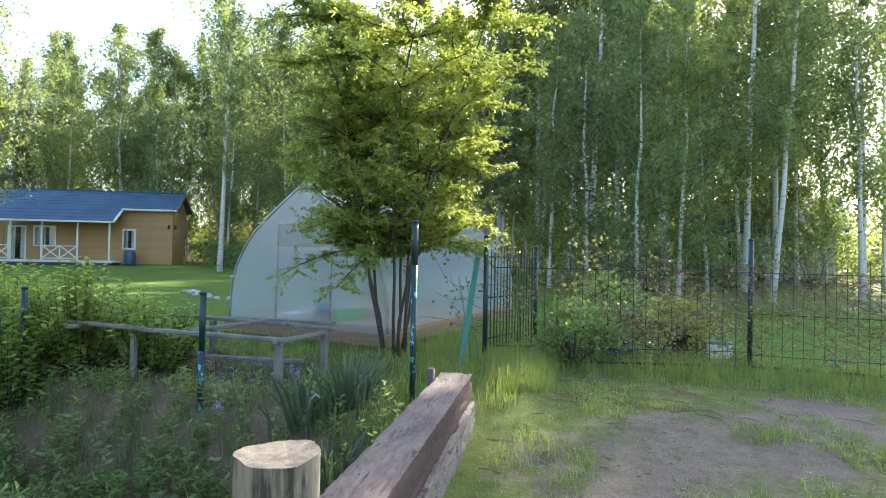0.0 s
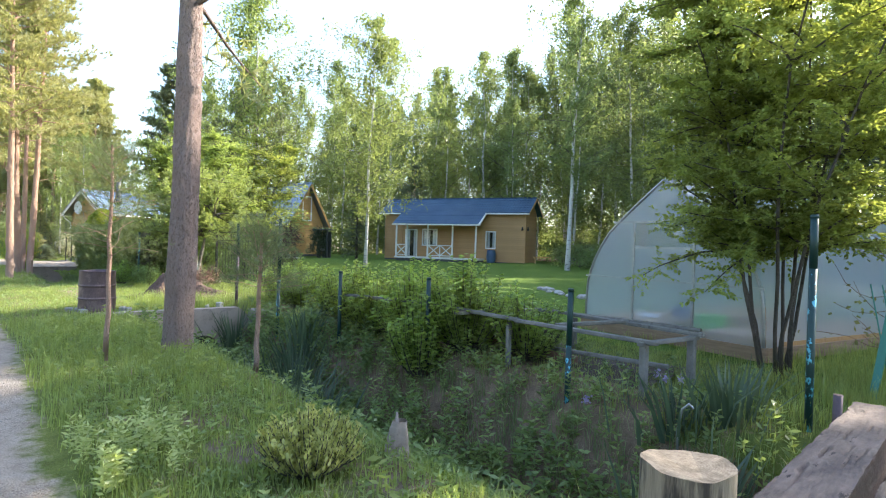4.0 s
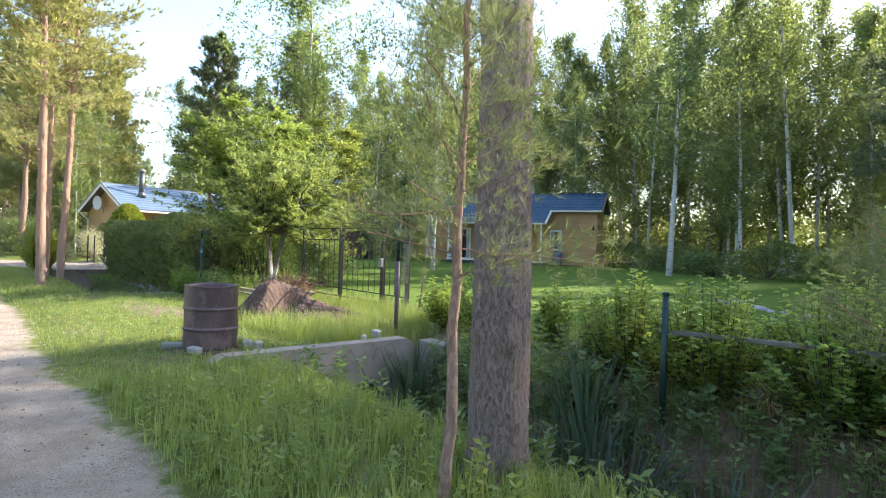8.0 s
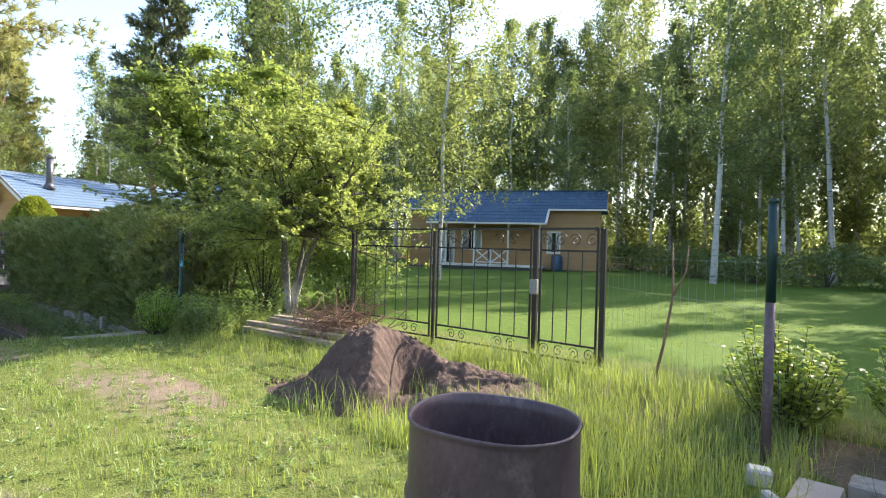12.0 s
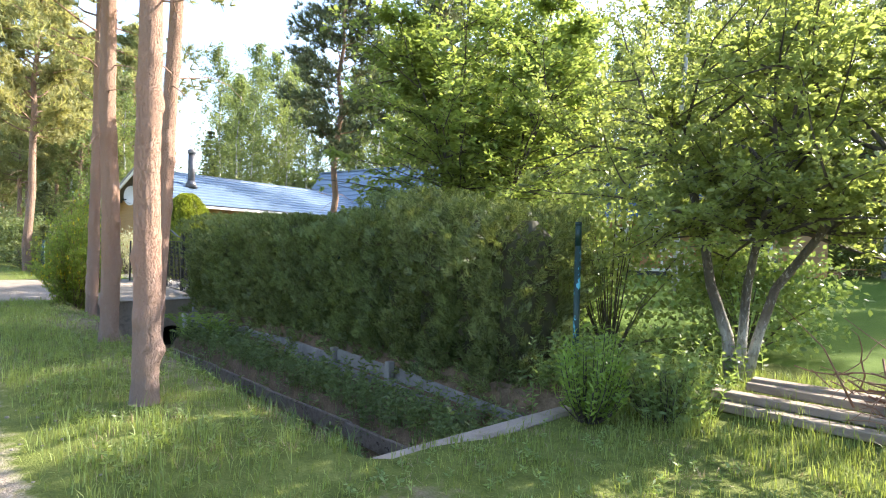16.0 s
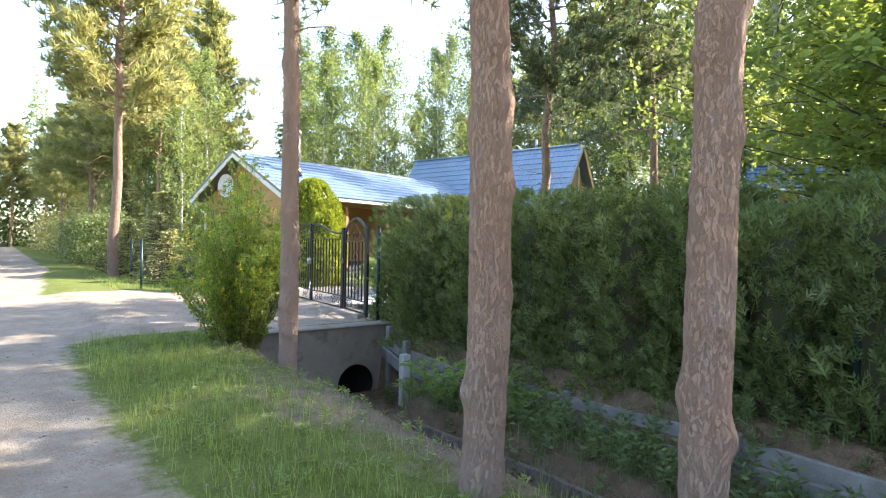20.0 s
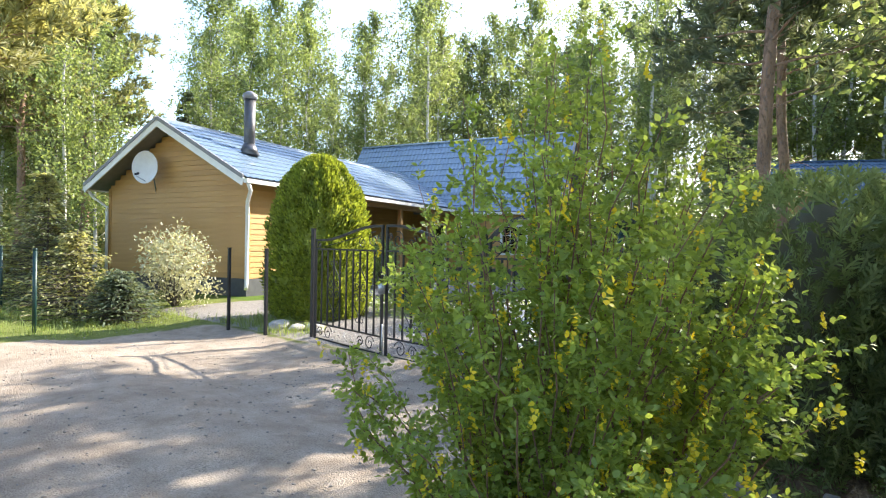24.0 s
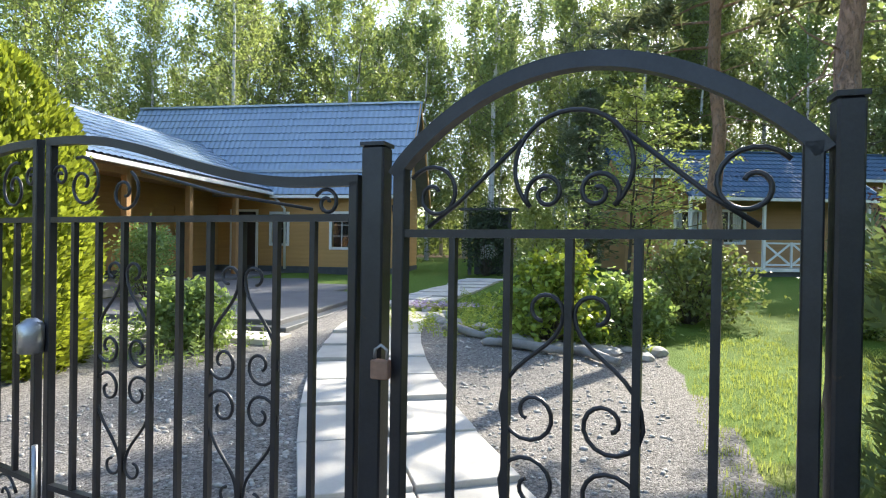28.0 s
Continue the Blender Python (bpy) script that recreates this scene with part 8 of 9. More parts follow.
for x, y, z in posts:
    p = thing("ditch_stake", pose(x, y + float(ditch_bend(x)), -1.2), "weathered grey stake holding the ditch boards", "stake", "ditch stakes")
    part("stake", boxed(-0.05, 0.05, -0.05, 0.05, -0.2, z + 1.27, bev=0.01), M["grey_wood"], p)
segs = [(-19.2, -0.34, -21.6, -0.2), (-21.5, -0.19, -23.0, -0.21), (-22.9, -0.22, -24.5, -0.25), (-24.4, -0.24, -26.3, -0.28), (-26.2, -0.27, -27.9, -0.28), (-27.8, -0.29, -29.4, -0.3), (-29.3, -0.3, -30.5, -0.25)]
for i, (xa, za, xb, zb_) in enumerate(segs):
    for k in range(2):
        p = thing("ditch_board", pose(0, 0, 0), "long weathered grey board lining the ditch", "board", "ditch boards")
        part("board", beam(bmesh.new(), (xa, 1.54 + float(ditch_bend(xa)) + 0.03 * (i % 2) - 0.05 * k, za - 0.175 * k - 0.03 * ((i * 7 + k) % 3)), (xb, 1.56 + float(ditch_bend(xb)) - 0.02 * (i % 2) - 0.07 * k, zb_ - 0.18 * k + 0.02 * ((i * 5) % 3)), 0.05, 0.19, 0.012), M["grey_wood"], p)
for i, (xa, xb) in enumerate(((-19.0, -21.3), (-21.2, -23.4), (-23.3, -25.6), (-25.5, -27.8))):
    p = thing("ditch_board", pose(0, 0, 0), "dark damp board edging the wet bottom of the ditch", "board", "ditch boards")
    part("board", beam(bmesh.new(), (xa, 0.68 + 0.03 * (i % 2), -0.68 - 0.03 * i), (xb, 0.70 - 0.03 * (i % 2), -0.72 - 0.03 * i), 0.045, 0.2, 0.012), M["beam_low"], p)
wp = thing("white_post", pose(-28.8, 1.2, -0.75), "short bleached wooden post in the ditch", "post")
part("post", boxed(-0.06, 0.06, -0.06, 0.06, -0.1, 0.62, bev=0.012), M["pale_wood"], wp)
h2 = thing("culvert_headwall", pose(0, 0, 0), "grey concrete culvert headwall under the drive", "wall")
headwall(h2, -30.62, -0.8, 2.35, 0.02, 0.0, 0.25, 1.46, -0.95, 0.33, -1.6)
part("coping", boxed(-30.92, -30.57, -0.85, 2.4, 0.0, 0.04, bev=0.015), M["concrete"], h2)

# ---- main yard ----
path = thing("paved_path", pose(0, 0, 0), "pale concrete slab path from the wicket to the house", "path", kind="structure")
rngp = np.random.default_rng(7)
p0, p1, p2 = Vector((-32.55, 2.75, 0)), Vector((-35.6, 6.5, 0)), Vector((-36.3, 10.3, 0))


def path_pt(t):
    return p0 * (1 - t) ** 2 + p1 * 2 * t * (1 - t) + p2 * t * t


slab_meshes = []
for _ in range(3):
    bm = boxed(-0.288, 0.288, -0.385, 0.385, -0.04, 0.025, bev=0.004)
    me = bpy.data.meshes.new("slab")
    bm.to_mesh(me)
    bm.free()
    me.materials.append(M["pale_slab"])
    slab_meshes.append(me)
steps_ = np.concatenate([[0], np.cumsum([(path_pt((i + 1) / 200) - path_pt(i / 200)).length for i in range(200)])])
rows_ = int(steps_[-1] / 0.782)
for i in range(rows_):
    u_ = float(np.interp((i + 0.5) * 0.782, steps_, np.linspace(0, 1, 201)))
    c, d = path_pt(u_), path_pt(u_ + 0.01) - path_pt(u_ - 0.01)
    ang = math.atan2(d.y, d.x) - math.pi / 2
    for s in (-1, 1):
        ob = new("slab", slab_meshes[int(rngp.integers(0, 3))])
        ob.parent = path
        x, y = c.x + math.cos(ang) * 0.295 * s, c.y + math.sin(ang) * 0.295 * s
        ob.matrix_local = pose(x, y, gz(x, y) + 0.02, rngp.normal() * 0.4, rngp.normal() * 0.4, math.degrees(ang))
ter = thing("terrace", pose(-36.85, 7.2, gz(-38.0, 9.0), 0, 0, 12.66), "dark grey terrace slab in front of the porch", "terrace", kind="structure")
part("deck", boxed(-4.3, 0.0, 0.0, 4.9, -0.3, 0.10, bev=0.015), M["terrace"], ter)
part("deck", boxed(-4.9, -1.0, 4.904, 11.0, -0.3, 0.10, bev=0.015), M["terrace"], ter)
part("edging", boxed(-4.3, 0.06, -0.22, -0.004, -0.3, 0.03, bev=0.01), M["plinth"], ter, "dark soil strip along the terrace")
part("edging", boxed(0.004, 0.2, -0.22, 4.6, -0.3, 0.03, bev=0.01), M["plinth"], ter, "dark soil strip along the terrace")
for i in range(7):
    ob = new("slab", slab_meshes[i % 3])
    ob.parent = path
    x, y = -36.75 - 0.6 * i, 6.55 - 0.10 * i
    ob.matrix_local = pose(x, y, gz(x, y) + 0.02, 0, 0, 97)
for i in range(9):
    x, y = -36.35 - 0.07 * i, 10.6 + 0.78 * i
    for dx in (-0.29, 0.29):
        ob = new("slab", slab_meshes[(i + (dx > 0)) % 3])
        ob.parent = path
        ob.matrix_local = pose(x + dx, y, gz(x + dx, y) + 0.02, 0, 0, 5)
mt_ = thing("grate", pose(-32.2, 2.75, gz(-32.2, 2.75) + 0.01), "dark foot grate behind the wicket", "grate")
part("frame", boxed(-0.45, 0.45, -0.2, 0.2, 0, 0.02), M["black_metal"], mt_)
for i in range(16):
    part("bar", boxed(-0.43 + 0.055 * i, -0.42 + 0.055 * i, -0.19, 0.19, 0.02, 0.028), M["black_metal"], mt_)
th = thing("sill", pose(0, 0, 0), "worn concrete sill under the driveway gate", "sill", kind="structure")
part("sill", beam(bmesh.new(), (GA[0], GA[1] - 0.02, 0.0), (GD[0], GD[1] - 0.02, 0.02), 0.32, 0.1, 0.02), M["concrete"], th)


def stone(x, y, r, seed, group, z=None, flat=0.6):
    rng = np.random.default_rng(seed)
    bm = bmesh.new()
    bmesh.ops.create_icosphere(bm, subdivisions=2, radius=r)
    for v_ in bm.verts:
        k = 1 + 0.25 * noise.noise(v_.co / r * 1.3 + Vector((seed, 0, 0)))
        v_.co = Vector((v_.co.x * k * 1.15, v_.co.y * k, v_.co.z * k * flat))
    t = thing("stone", pose_on(x, y, rng.uniform(0, 360), (gz(x, y) if z is None else z) + r * flat * 0.45), "pale rounded field stone", "stone", group)
    part("stone", bm, M["stone"], t)


for i, (x, y, r) in enumerate(((-37.35, 2.75, 0.17), (-37.0, 2.85, 0.13), (-36.8, 3.1, 0.15), (-36.55, 2.95, 0.1), (-37.6, 3.0, 0.11))):
    stone(x, y, r, 20 + i, "stones by the gate")
rs_ = np.random.default_rng(31)
for i in range(26):
    a = i / 25
    x_ = -35.7 + 3.75 * a
    stone(x_ + 0.05 * rs_.normal(), 7.35 + 2.2 * (1 - a) ** 2.2 + 0.18 * rs_.normal() + (0.25 if i % 3 == 0 else 0), rs_.uniform(0.06, 0.16), 50 + i, "rockery stones", flat=0.5)
for i, (x, y, L_, a) in enumerate(((-33.35, 7.15, 1.1, -8), (-32.6, 7.05, 0.75, -38), (-34.35, 7.85, 0.9, -30), (-37.4, 6.0, 1.3, 12))):
    lg = thing("driftwood", pose_on(x, y, a), "weathered grey driftwood log edging the rockery", "log", "driftwood")
    part("log", tube(bmesh.new(), [(-L_ / 2, 0, 0.05), (-L_ / 5, 0.04, 0.08), (L_ / 5, -0.03, 0.07), (L_ / 2, 0.02, 0.05)], [0.035, 0.06, 0.055, 0.03], 9), M["grey_wood"], lg)
for i in range(14):
    stone(-8.9 + 0.22 * i + 0.05 * rs_.normal(), 11.3 - 0.10 * i + 0.1 * rs_.normal(), rs_.uniform(0.07, 0.15), 90 + i, "row of stones on the lawn")
fl = thing("creeping_phlox", pose_on(-35.75, 10.2), "low mat of lilac blossom on the rockery", "flowers")
rr = np.random.default_rng(77)
pp = np.stack([rr.normal(size=900) * 0.4, rr.normal(size=900) * 0.22, 0.08 + 0.05 * rr.random(900)], 1)
raw("blossom", *leaf_quads(rr, pp, 0.05, 0.045, 0.8), M["flower_lilac"], fl)
fl = thing("chives", pose_on(0.05, 2.2), "few lilac globe flowers on the bank", "flowers")
pp = np.concatenate([np.array(c) + rr.normal(size=(40, 3)) * 0.018 for c in ((0, 0, 0.33), (0.1, -0.03, 0.3), (-0.35, -0.7, 0.1), (0.15, 0.2, 0.28))])
raw("blossom", *leaf_quads(rr, pp, 0.03, 0.02), M["flower_lilac"], fl)
part("stalks", tube(tube(bmesh.new(), [(0, 0, 0), (0, 0, 0.33)], 0.004, 4), [(0.1, -0.03, 0), (0.1, -0.03, 0.3)], 0.004, 4), M["herb"], fl)

# satellite dish on the gable
H = pose(-41.72, 4.64, 0, 0, 0, 12.66)
ds = thing("satellite_dish", H @ pose(-3.9, 0.28, 3.62, 0, 0, 12), "white round satellite dish on the gable wall", "satellite dish")
bm = bmesh.new()
R, n, m = 0.44, 28, 5
rows = [[bm.verts.new((math.cos(6.283 * k / n) * R * j / m, 0.14 * (j / m) ** 2 * -1 - 0.1, math.sin(6.283 * k / n) * R * 1.05 * j / m)) for k in range(n)] for j in range(1, m + 1)]
c0 = bm.verts.new((0, -0.1, 0))
for k in range(n):
    bm.faces.new((c0, rows[0][k], rows[0][(k + 1) % n]))
    for a, b in zip(rows, rows[1:]):
        bm.faces.new((a[k], a[(k + 1) % n], b[(k + 1) % n], b[k]))
ref = part("reflector", bm, M["dish"], ds)
ref.modifiers.new("thick", "SOLIDIFY").thickness = 0.012
part("arm", tube(bmesh.new(), [(0, -0.12, -0.42), (0.0, -0.55, -0.28)], 0.012, 6), M["steel"], ds)
part("receiver", tube(bmesh.new(), [(0.0, -0.58, -0.24), (0.0, -0.46, -0.2)], 0.032, 8), M["black_metal"], ds)
part("bracket", tube(bmesh.new(), [(-0.05, 0.0, -0.1), (-0.08, 0.2, -0.3), (-0.08, 0.3, -0.7)], 0.02, 6), M["fascia"], ds)
bb = thing("water_barrel", pose(-24.72, 25.0, 0.42), "blue plastic water barrel by the veranda", "barrel")
bb.matrix_world = pose(-31.155, 21.535, 0, 0, 0, 24.1) @ pose(7.35, 1.1, gz(-25, 25))
part("body", tube(bmesh.new(), [(0, 0, 0), (0, 0, 0.1), (0, 0, 0.45), (0, 0, 0.8), (0, 0, 0.86)], [0.28, 0.31, 0.33, 0.30, 0.26], 18), M["blue_plastic"], bb)
part("lid", tube(bmesh.new(), [(0, 0, 0.86), (0, 0, 0.9)], 0.28, 18), M["blue_plastic"], bb)
ar = thing("garden_arbour", pose_on(-37.5, 19.3), "dark garden arbour with a grill at the end of the path", "arbour")
for x in (-0.7, 0.7):
    part("post", boxed(x - 0.05, x + 0.05, -0.05, 0.05, -0.1, 2.2), M["plinth"], ar)
part("roof", boxed(-0.95, 0.95, -0.5, 0.6, 2.2, 2.27), M["plinth"], ar)
part("back", boxed(-0.65, 0.65, 0.35, 0.39, 0, 2.1), M["plinth"], ar)
part("grill", boxed(-0.25, 0.3, -0.25, 0.1, 0.55, 1.05, bev=0.03), M["steel"], ar)


# neighbour's green house in the trees
nh = thing("neighbour_house", pose(10.6, 32.0, 0.3, 0, 0, -14), "pale green boarded house behind the birches", "house")
w_ = new("wall")
w_.parent = nh
siding(w_, surface("pale_green_siding", (0.36, 0.40, 0.30), (0.46, 0.50, 0.38), 0.6, scale=1.3), (-2.5, 0), (4.5, 0), 0.4, 3.0, (0, -1), step=0.2, holes=((1.6, 2.7, 1.2, 2.4),))
part("inner_wall", boxed(-2.45, 4.45, 0.2, 5, 0.0, 3.0), M["concrete"], nh)
part("plinth", boxed(-2.5, 4.5, -0.03, 5, -0.4, 0.4), M["plinth"], nh)
part("roof", slab_roof(bmesh.new(), [(-3, -0.5, 2.9), (5, -0.5, 2.9), (5, 2.6, 4.9), (-3, 2.6, 4.9)], 0.12), M["roof_dark"], nh)
part("roof", slab_roof(bmesh.new(), [(-3, 5.7, 2.9), (5, 5.7, 2.9), (5, 2.61, 4.9), (-3, 2.61, 4.9)], 0.12), M["roof_dark"], nh)
window(nh, Matrix.Translation((-0.35, 0, 1.25)), 1.0, 1.1, 2, 1)
part("porch_rail", boxed(-2.5, 1.4, -1.3, -1.24, 0.6, 1.0), M["twig"], nh)
for nm, lb, x, y, r, h, mt in (("storage_box", "white and green plastic box behind the fence", 4.85, 6.1, 0.16, 0.22, "white_plastic"), ("blue_tarp", "crumpled pale blue tarp on the ground", 3.4, 5.85, 0.3, 0.12, "blue_plastic")):
    t = thing(nm, pose_on(x, y), lb, "clutter")
    part("body", boxed(-r, r, -r * 0.7, r * 0.7, 0, h, bev=0.03), M[mt], t)
    part("lid", boxed(-r * 1.05, r * 1.05, -r * 0.75, r * 0.75, h, h + 0.03, bev=0.01), M["mint_paint" if mt == "white_plastic" else mt], t)


def garden_heap():
    """Low heap of soil and cut stems with old boards on it, behind the mesh fence."""
    rng = np.random.default_rng(471)
    t = thing("garden_heap", pose_on(3.95, 7.1), "heap of dry cuttings, soil and old boards behind the fence", "heap")
    n, m = 28, 9
    v, f = [], []
    for j in range(m):
        q = j / (m - 1)
        for k in range(n):
            a = 6.283 * k / n
            r = (1 - q) * (1 + 0.18 * noise.noise(Vector((math.cos(a) * 2, math.sin(a) * 2, 4))))
            z = 0.5 * smooth01(q * 1.1) * (1 + 0.35 * noise.noise(Vector((math.cos(a) * r * 4, math.sin(a) * r * 4, 1)))) - 0.05
            v.append((math.cos(a) * r * 1.25, math.sin(a) * r * 0.6, float(z)))
    for j in range(m - 1):
        for k in range(n):
            f.append((j * n + k, j * n + (k + 1) % n, (j + 1) * n + (k + 1) % n, (j + 1) * n + k))
    raw("soil", v, f, M["soil"], t)
    bm = bmesh.new()
    for k in range(170):
        a = rng.uniform(0, 6.283)
        c = Vector((rng.normal() * 0.55, rng.normal() * 0.28 - 0.1, rng.uniform(0.15, 0.62)))
        d = Vector((math.cos(a), math.sin(a) * 0.6, rng.normal() * 0.25)) * rng.uniform(0.15, 0.5)
        tube(bm, [c - d, c + Vector((0, 0, rng.normal() * 0.05)), c + d], [0.007, 0.006, 0.003], 4, False)
    tagged(part("cuttings", bm, M["twig"], t), kind="stuff")
    for x, y, z, a, L in ((0.0, -0.1, 0.56, 4, 1.1), (0.5, 0.1, 0.5, -10, 0.8), (-0.35, 0.0, 0.52, 18, 0.7)):
        p = part("board", boxed(-L / 2, L / 2, -0.06, 0.06, 0, 0.03, bev=0.006), M["grey_wood"], t)
        p.matrix_local = pose(x, y, z, 2, 3, a)


garden_heap()


# ---- grass and ditch plants ----
def bare_at(x, y):
    out = np.zeros_like(x)
    for x0, y0, rx, ry, k in ((4.3, 2.2, 2.1, 1.7, 0.85), (5.3, 3.6, 1.0, 0.5, 0.9), (3.2, 1.3, 1.3, 1.7, 0.85), (-26.2, -0.85, 3.0, 0.5, 0.5), (-22, -1.0, 2.0, 0.5, 0.6), (-14.9, -0.4, 2.2, 0.8, 0.85), (-12.6, -1.9, 1.6, 0.5, 0.6), (5.5, -0.3, 3.0, 1.3, 0.55), (5.2, 2.9, 1.6, 0.5, 0.9), (1.2, -1.6, 1.2, 0.5, 0.6), (-22, -1.4, 3.5, 0.6, 0.5), (-25.8, -0.75, 3.4, 0.5, 0.75), (-27, -1.2, 2.6, 0.7, 0.6), (-17.6, -0.9, 1.2, 0.7, 0.6), (-13.2, 1.25, 1.4, 1.25, 1.0), (-12.4, 2.0, 1.0, 0.9, 1.0), (-9.0, 2.4, 0.9, 0.5, 0.9), (-10.1, -1.0, 0.45, 0.45, 1.0)):
        out = np.maximum(out, k * smooth01(1.25 - np.sqrt(((x - x0) / rx) ** 2 + ((y - y0) / ry) ** 2)))
    return out


def blades(seed, n, x0, x1, y0, y1, h0, h1, width, keep=None, lean=0.35, tall=None, bare=1.0):
    """Bent blades of grass over an area, in loose tufts."""
    rng = np.random.default_rng(seed)
    tn = max(1, n // 9)
    tx, ty = rng.uniform(x0, x1, tn), rng.uniform(y0, y1, tn)
    k = rng.integers(0, tn, n)
    x, y = tx[k] + rng.normal(size=n) * 0.05, ty[k] + rng.normal(size=n) * 0.05
    ok = (rng.random(n) > bare_at(x, y) * bare) & (y > road_edge(x) - 0.12 + 0.3 * rng.random(n))
    ok &= ~((x < -31.0) & (x > -39.2) & (y < 2.4))
    if keep is not None:
        ok &= keep(x, y)
    x, y, k = x[ok], y[ok], k[ok]
    n = len(x)
    hh = rng.uniform(h0, h1, tn)[k] * rng.uniform(0.5, 1.15, n)
    if tall is not None:
        hh = hh * tall(x, y)
    z = ground_z(x, y) - 0.01
    a = rng.uniform(0, 6.283, n)
    l = np.abs(rng.normal(size=n)) * lean + 0.08
    sx, sy = -np.sin(a) * width * 0.5, np.cos(a) * width * 0.5
    dx, dy = np.cos(a) * hh * l, np.sin(a) * hh * l
    b = np.stack([x, y, z], 1)
    s = np.stack([sx, sy, 0 * sx], 1) * rng.uniform(0.7, 1.3, n)[:, None]
    mid = b + np.stack([dx * 0.3, dy * 0.3, hh * 0.6], 1)
    tip = b + np.stack([dx, dy, hh * (1 - 0.25 * l)], 1)
    v = np.stack([b - s, b + s, mid + s * 0.8, mid - s * 0.8, tip + s * 0.12, tip - s * 0.12], 1).reshape(-1, 3)
    i = np.arange(n)[:, None] * 6
    f = np.concatenate([i + np.array([0, 1, 2, 3]), i + np.array([3, 2, 4, 5])], 0)
    return v, f


def grass(name, label, mat, *areas):
    ob = raw(name, *join(*[blades(*a[:9], **(a[9] if len(a) > 9 else {})) for a in areas]), M[mat])
    return tagged(ob, label, "grass", kind="stuff")


in_ditch = lambda x, y: ditch_depth(x, y) > 0.12
in_tufts = lambda x, y: np.sin(2.3 * x + 1.1 * y) * np.sin(1.9 * y - 0.8 * x + 1.0) + 0.5 * np.sin(5.1 * x - 2.0 * y) * np.sin(4.3 * y + 1.7 * x) > 0.34
dry_land = lambda x, y: ditch_depth(x, y) < 0.35
grass("verge_grass", "uncut green grass on the road verge", "grass",
      (19, 420, 0.75, 1.25, -0.45, 0.05, 0.2, 0.45, 0.012),
      (1, 25000, -9.0, 2.2, -2.5, -0.3, 0.08, 0.26, 0.0085, dict(keep=dry_land, tall=lambda x, y: 0.6 + 0.5 * smooth01((-x - 1.5) / 3.5))),
      (2, 20000, -31, -18.8, -2.5, -0.2, 0.05, 0.17, 0.006, dict(keep=dry_land, tall=lambda x, y: 1.15 - 0.8 * smooth01((y + 1.5) / 0.6) * smooth01((-24.0 - x) / 1.0) - 0.3 * smooth01((y + 1.3) / 0.8))),
      (3, 36000, -18.7, -9.4, -2.5, 3.6, 0.03, 0.13, 0.006, dict(keep=dry_land)),
      (4, 13000, -13.5, -9.4, 0.3, 3.5, 0.2, 0.42, 0.006, dict(keep=dry_land)),
      (5, 7000, -18.8, -14.2, 1.3, 3.9, 0.1, 0.24, 0.006, dict(keep=dry_land)),
      (6, 5000, 2.1, 9, -1.6, 5.2, 0.03, 0.10, 0.006, dict(keep=dry_land)),
      (7, 3500, 0.9, 2.3, 2.4, 5.4, 0.1, 0.3, 0.006, dict(keep=dry_land)),
      (8, 9000, 2.0, 8.8, 4.2, 5.6, 0.1, 0.3, 0.006, dict(bare=0.3)),
      (16, 3500, 1.95, 2.6, 3.0, 5.0, 0.08, 0.34, 0.006),
      (17, 30000, 2.1, 8.0, -0.8, 4.6, 0.04, 0.13, 0.008, dict(bare=0.0, keep=in_tufts, lean=0.6)),
      (18, 9000, 3.0, 9.5, 5.6, 13.0, 0.03, 0.08, 0.007),
      (9, 7000, -47, -38.9, -0.9, 2.6, 0.06, 0.2, 0.007),
      (10, 3000, -38.9, -36.5, 1.9, 3.2, 0.05, 0.22, 0.007))
grass("yard_grass", "lawn and rough grass inside the fence", "grass",
      (11, 15000, -9.5, 2.0, 1.9, 5.2, 0.08, 0.22, 0.006, dict(keep=dry_land)),
      (12, 9000, -16, -2, 3.6, 12, 0.03, 0.06, 0.006),
      (13, 5000, 0.3, 2.0, 3.4, 9, 0.12, 0.3, 0.006),
      (14, 6000, -31.3, -26, 3.0, 12, 0.04, 0.08, 0.007),
      (15, 22000, -31.6, -28.5, 2.8, 9.0, 0.03, 0.08, 0.006))
grass("dry_bank_grass", "dry brown grass on the ditch banks", "grass_dry",
      (21, 7000, -8.9, 1.6, -0.5, 2.5, 0.08, 0.28, 0.006, dict(keep=in_ditch, lean=0.9)),
      (22, 3500, -30.4, -19, -0.4, 1.3, 0.08, 0.22, 0.005, dict(keep=in_ditch, lean=0.9)),
      (23, 3000, -11, 1, -2.3, -0.4, 0.05, 0.15, 0.005, dict(keep=dry_land, lean=0.9)),
      (24, 1500, -11.5, -8.8, 1.6, 3.0, 0.1, 0.3, 0.005, dict(lean=0.9)),
      (27, 5000, -18.4, -10.0, -2.3, 2.6, 0.03, 0.10, 0.005, dict(lean=1.1)),
      (28, 6000, -29.5, -23.0, -1.1, 0.1, 0.03, 0.12, 0.005, dict(lean=1.1)),
      (25, 3500, -30.5, -19, -2.3, -0.5, 0.04, 0.14, 0.005, dict(keep=dry_land, lean=0.9)),
      (26, 4000, 2.1, 8.0, -0.2, 5.4, 0.04, 0.13, 0.005, dict(lean=0.9)))
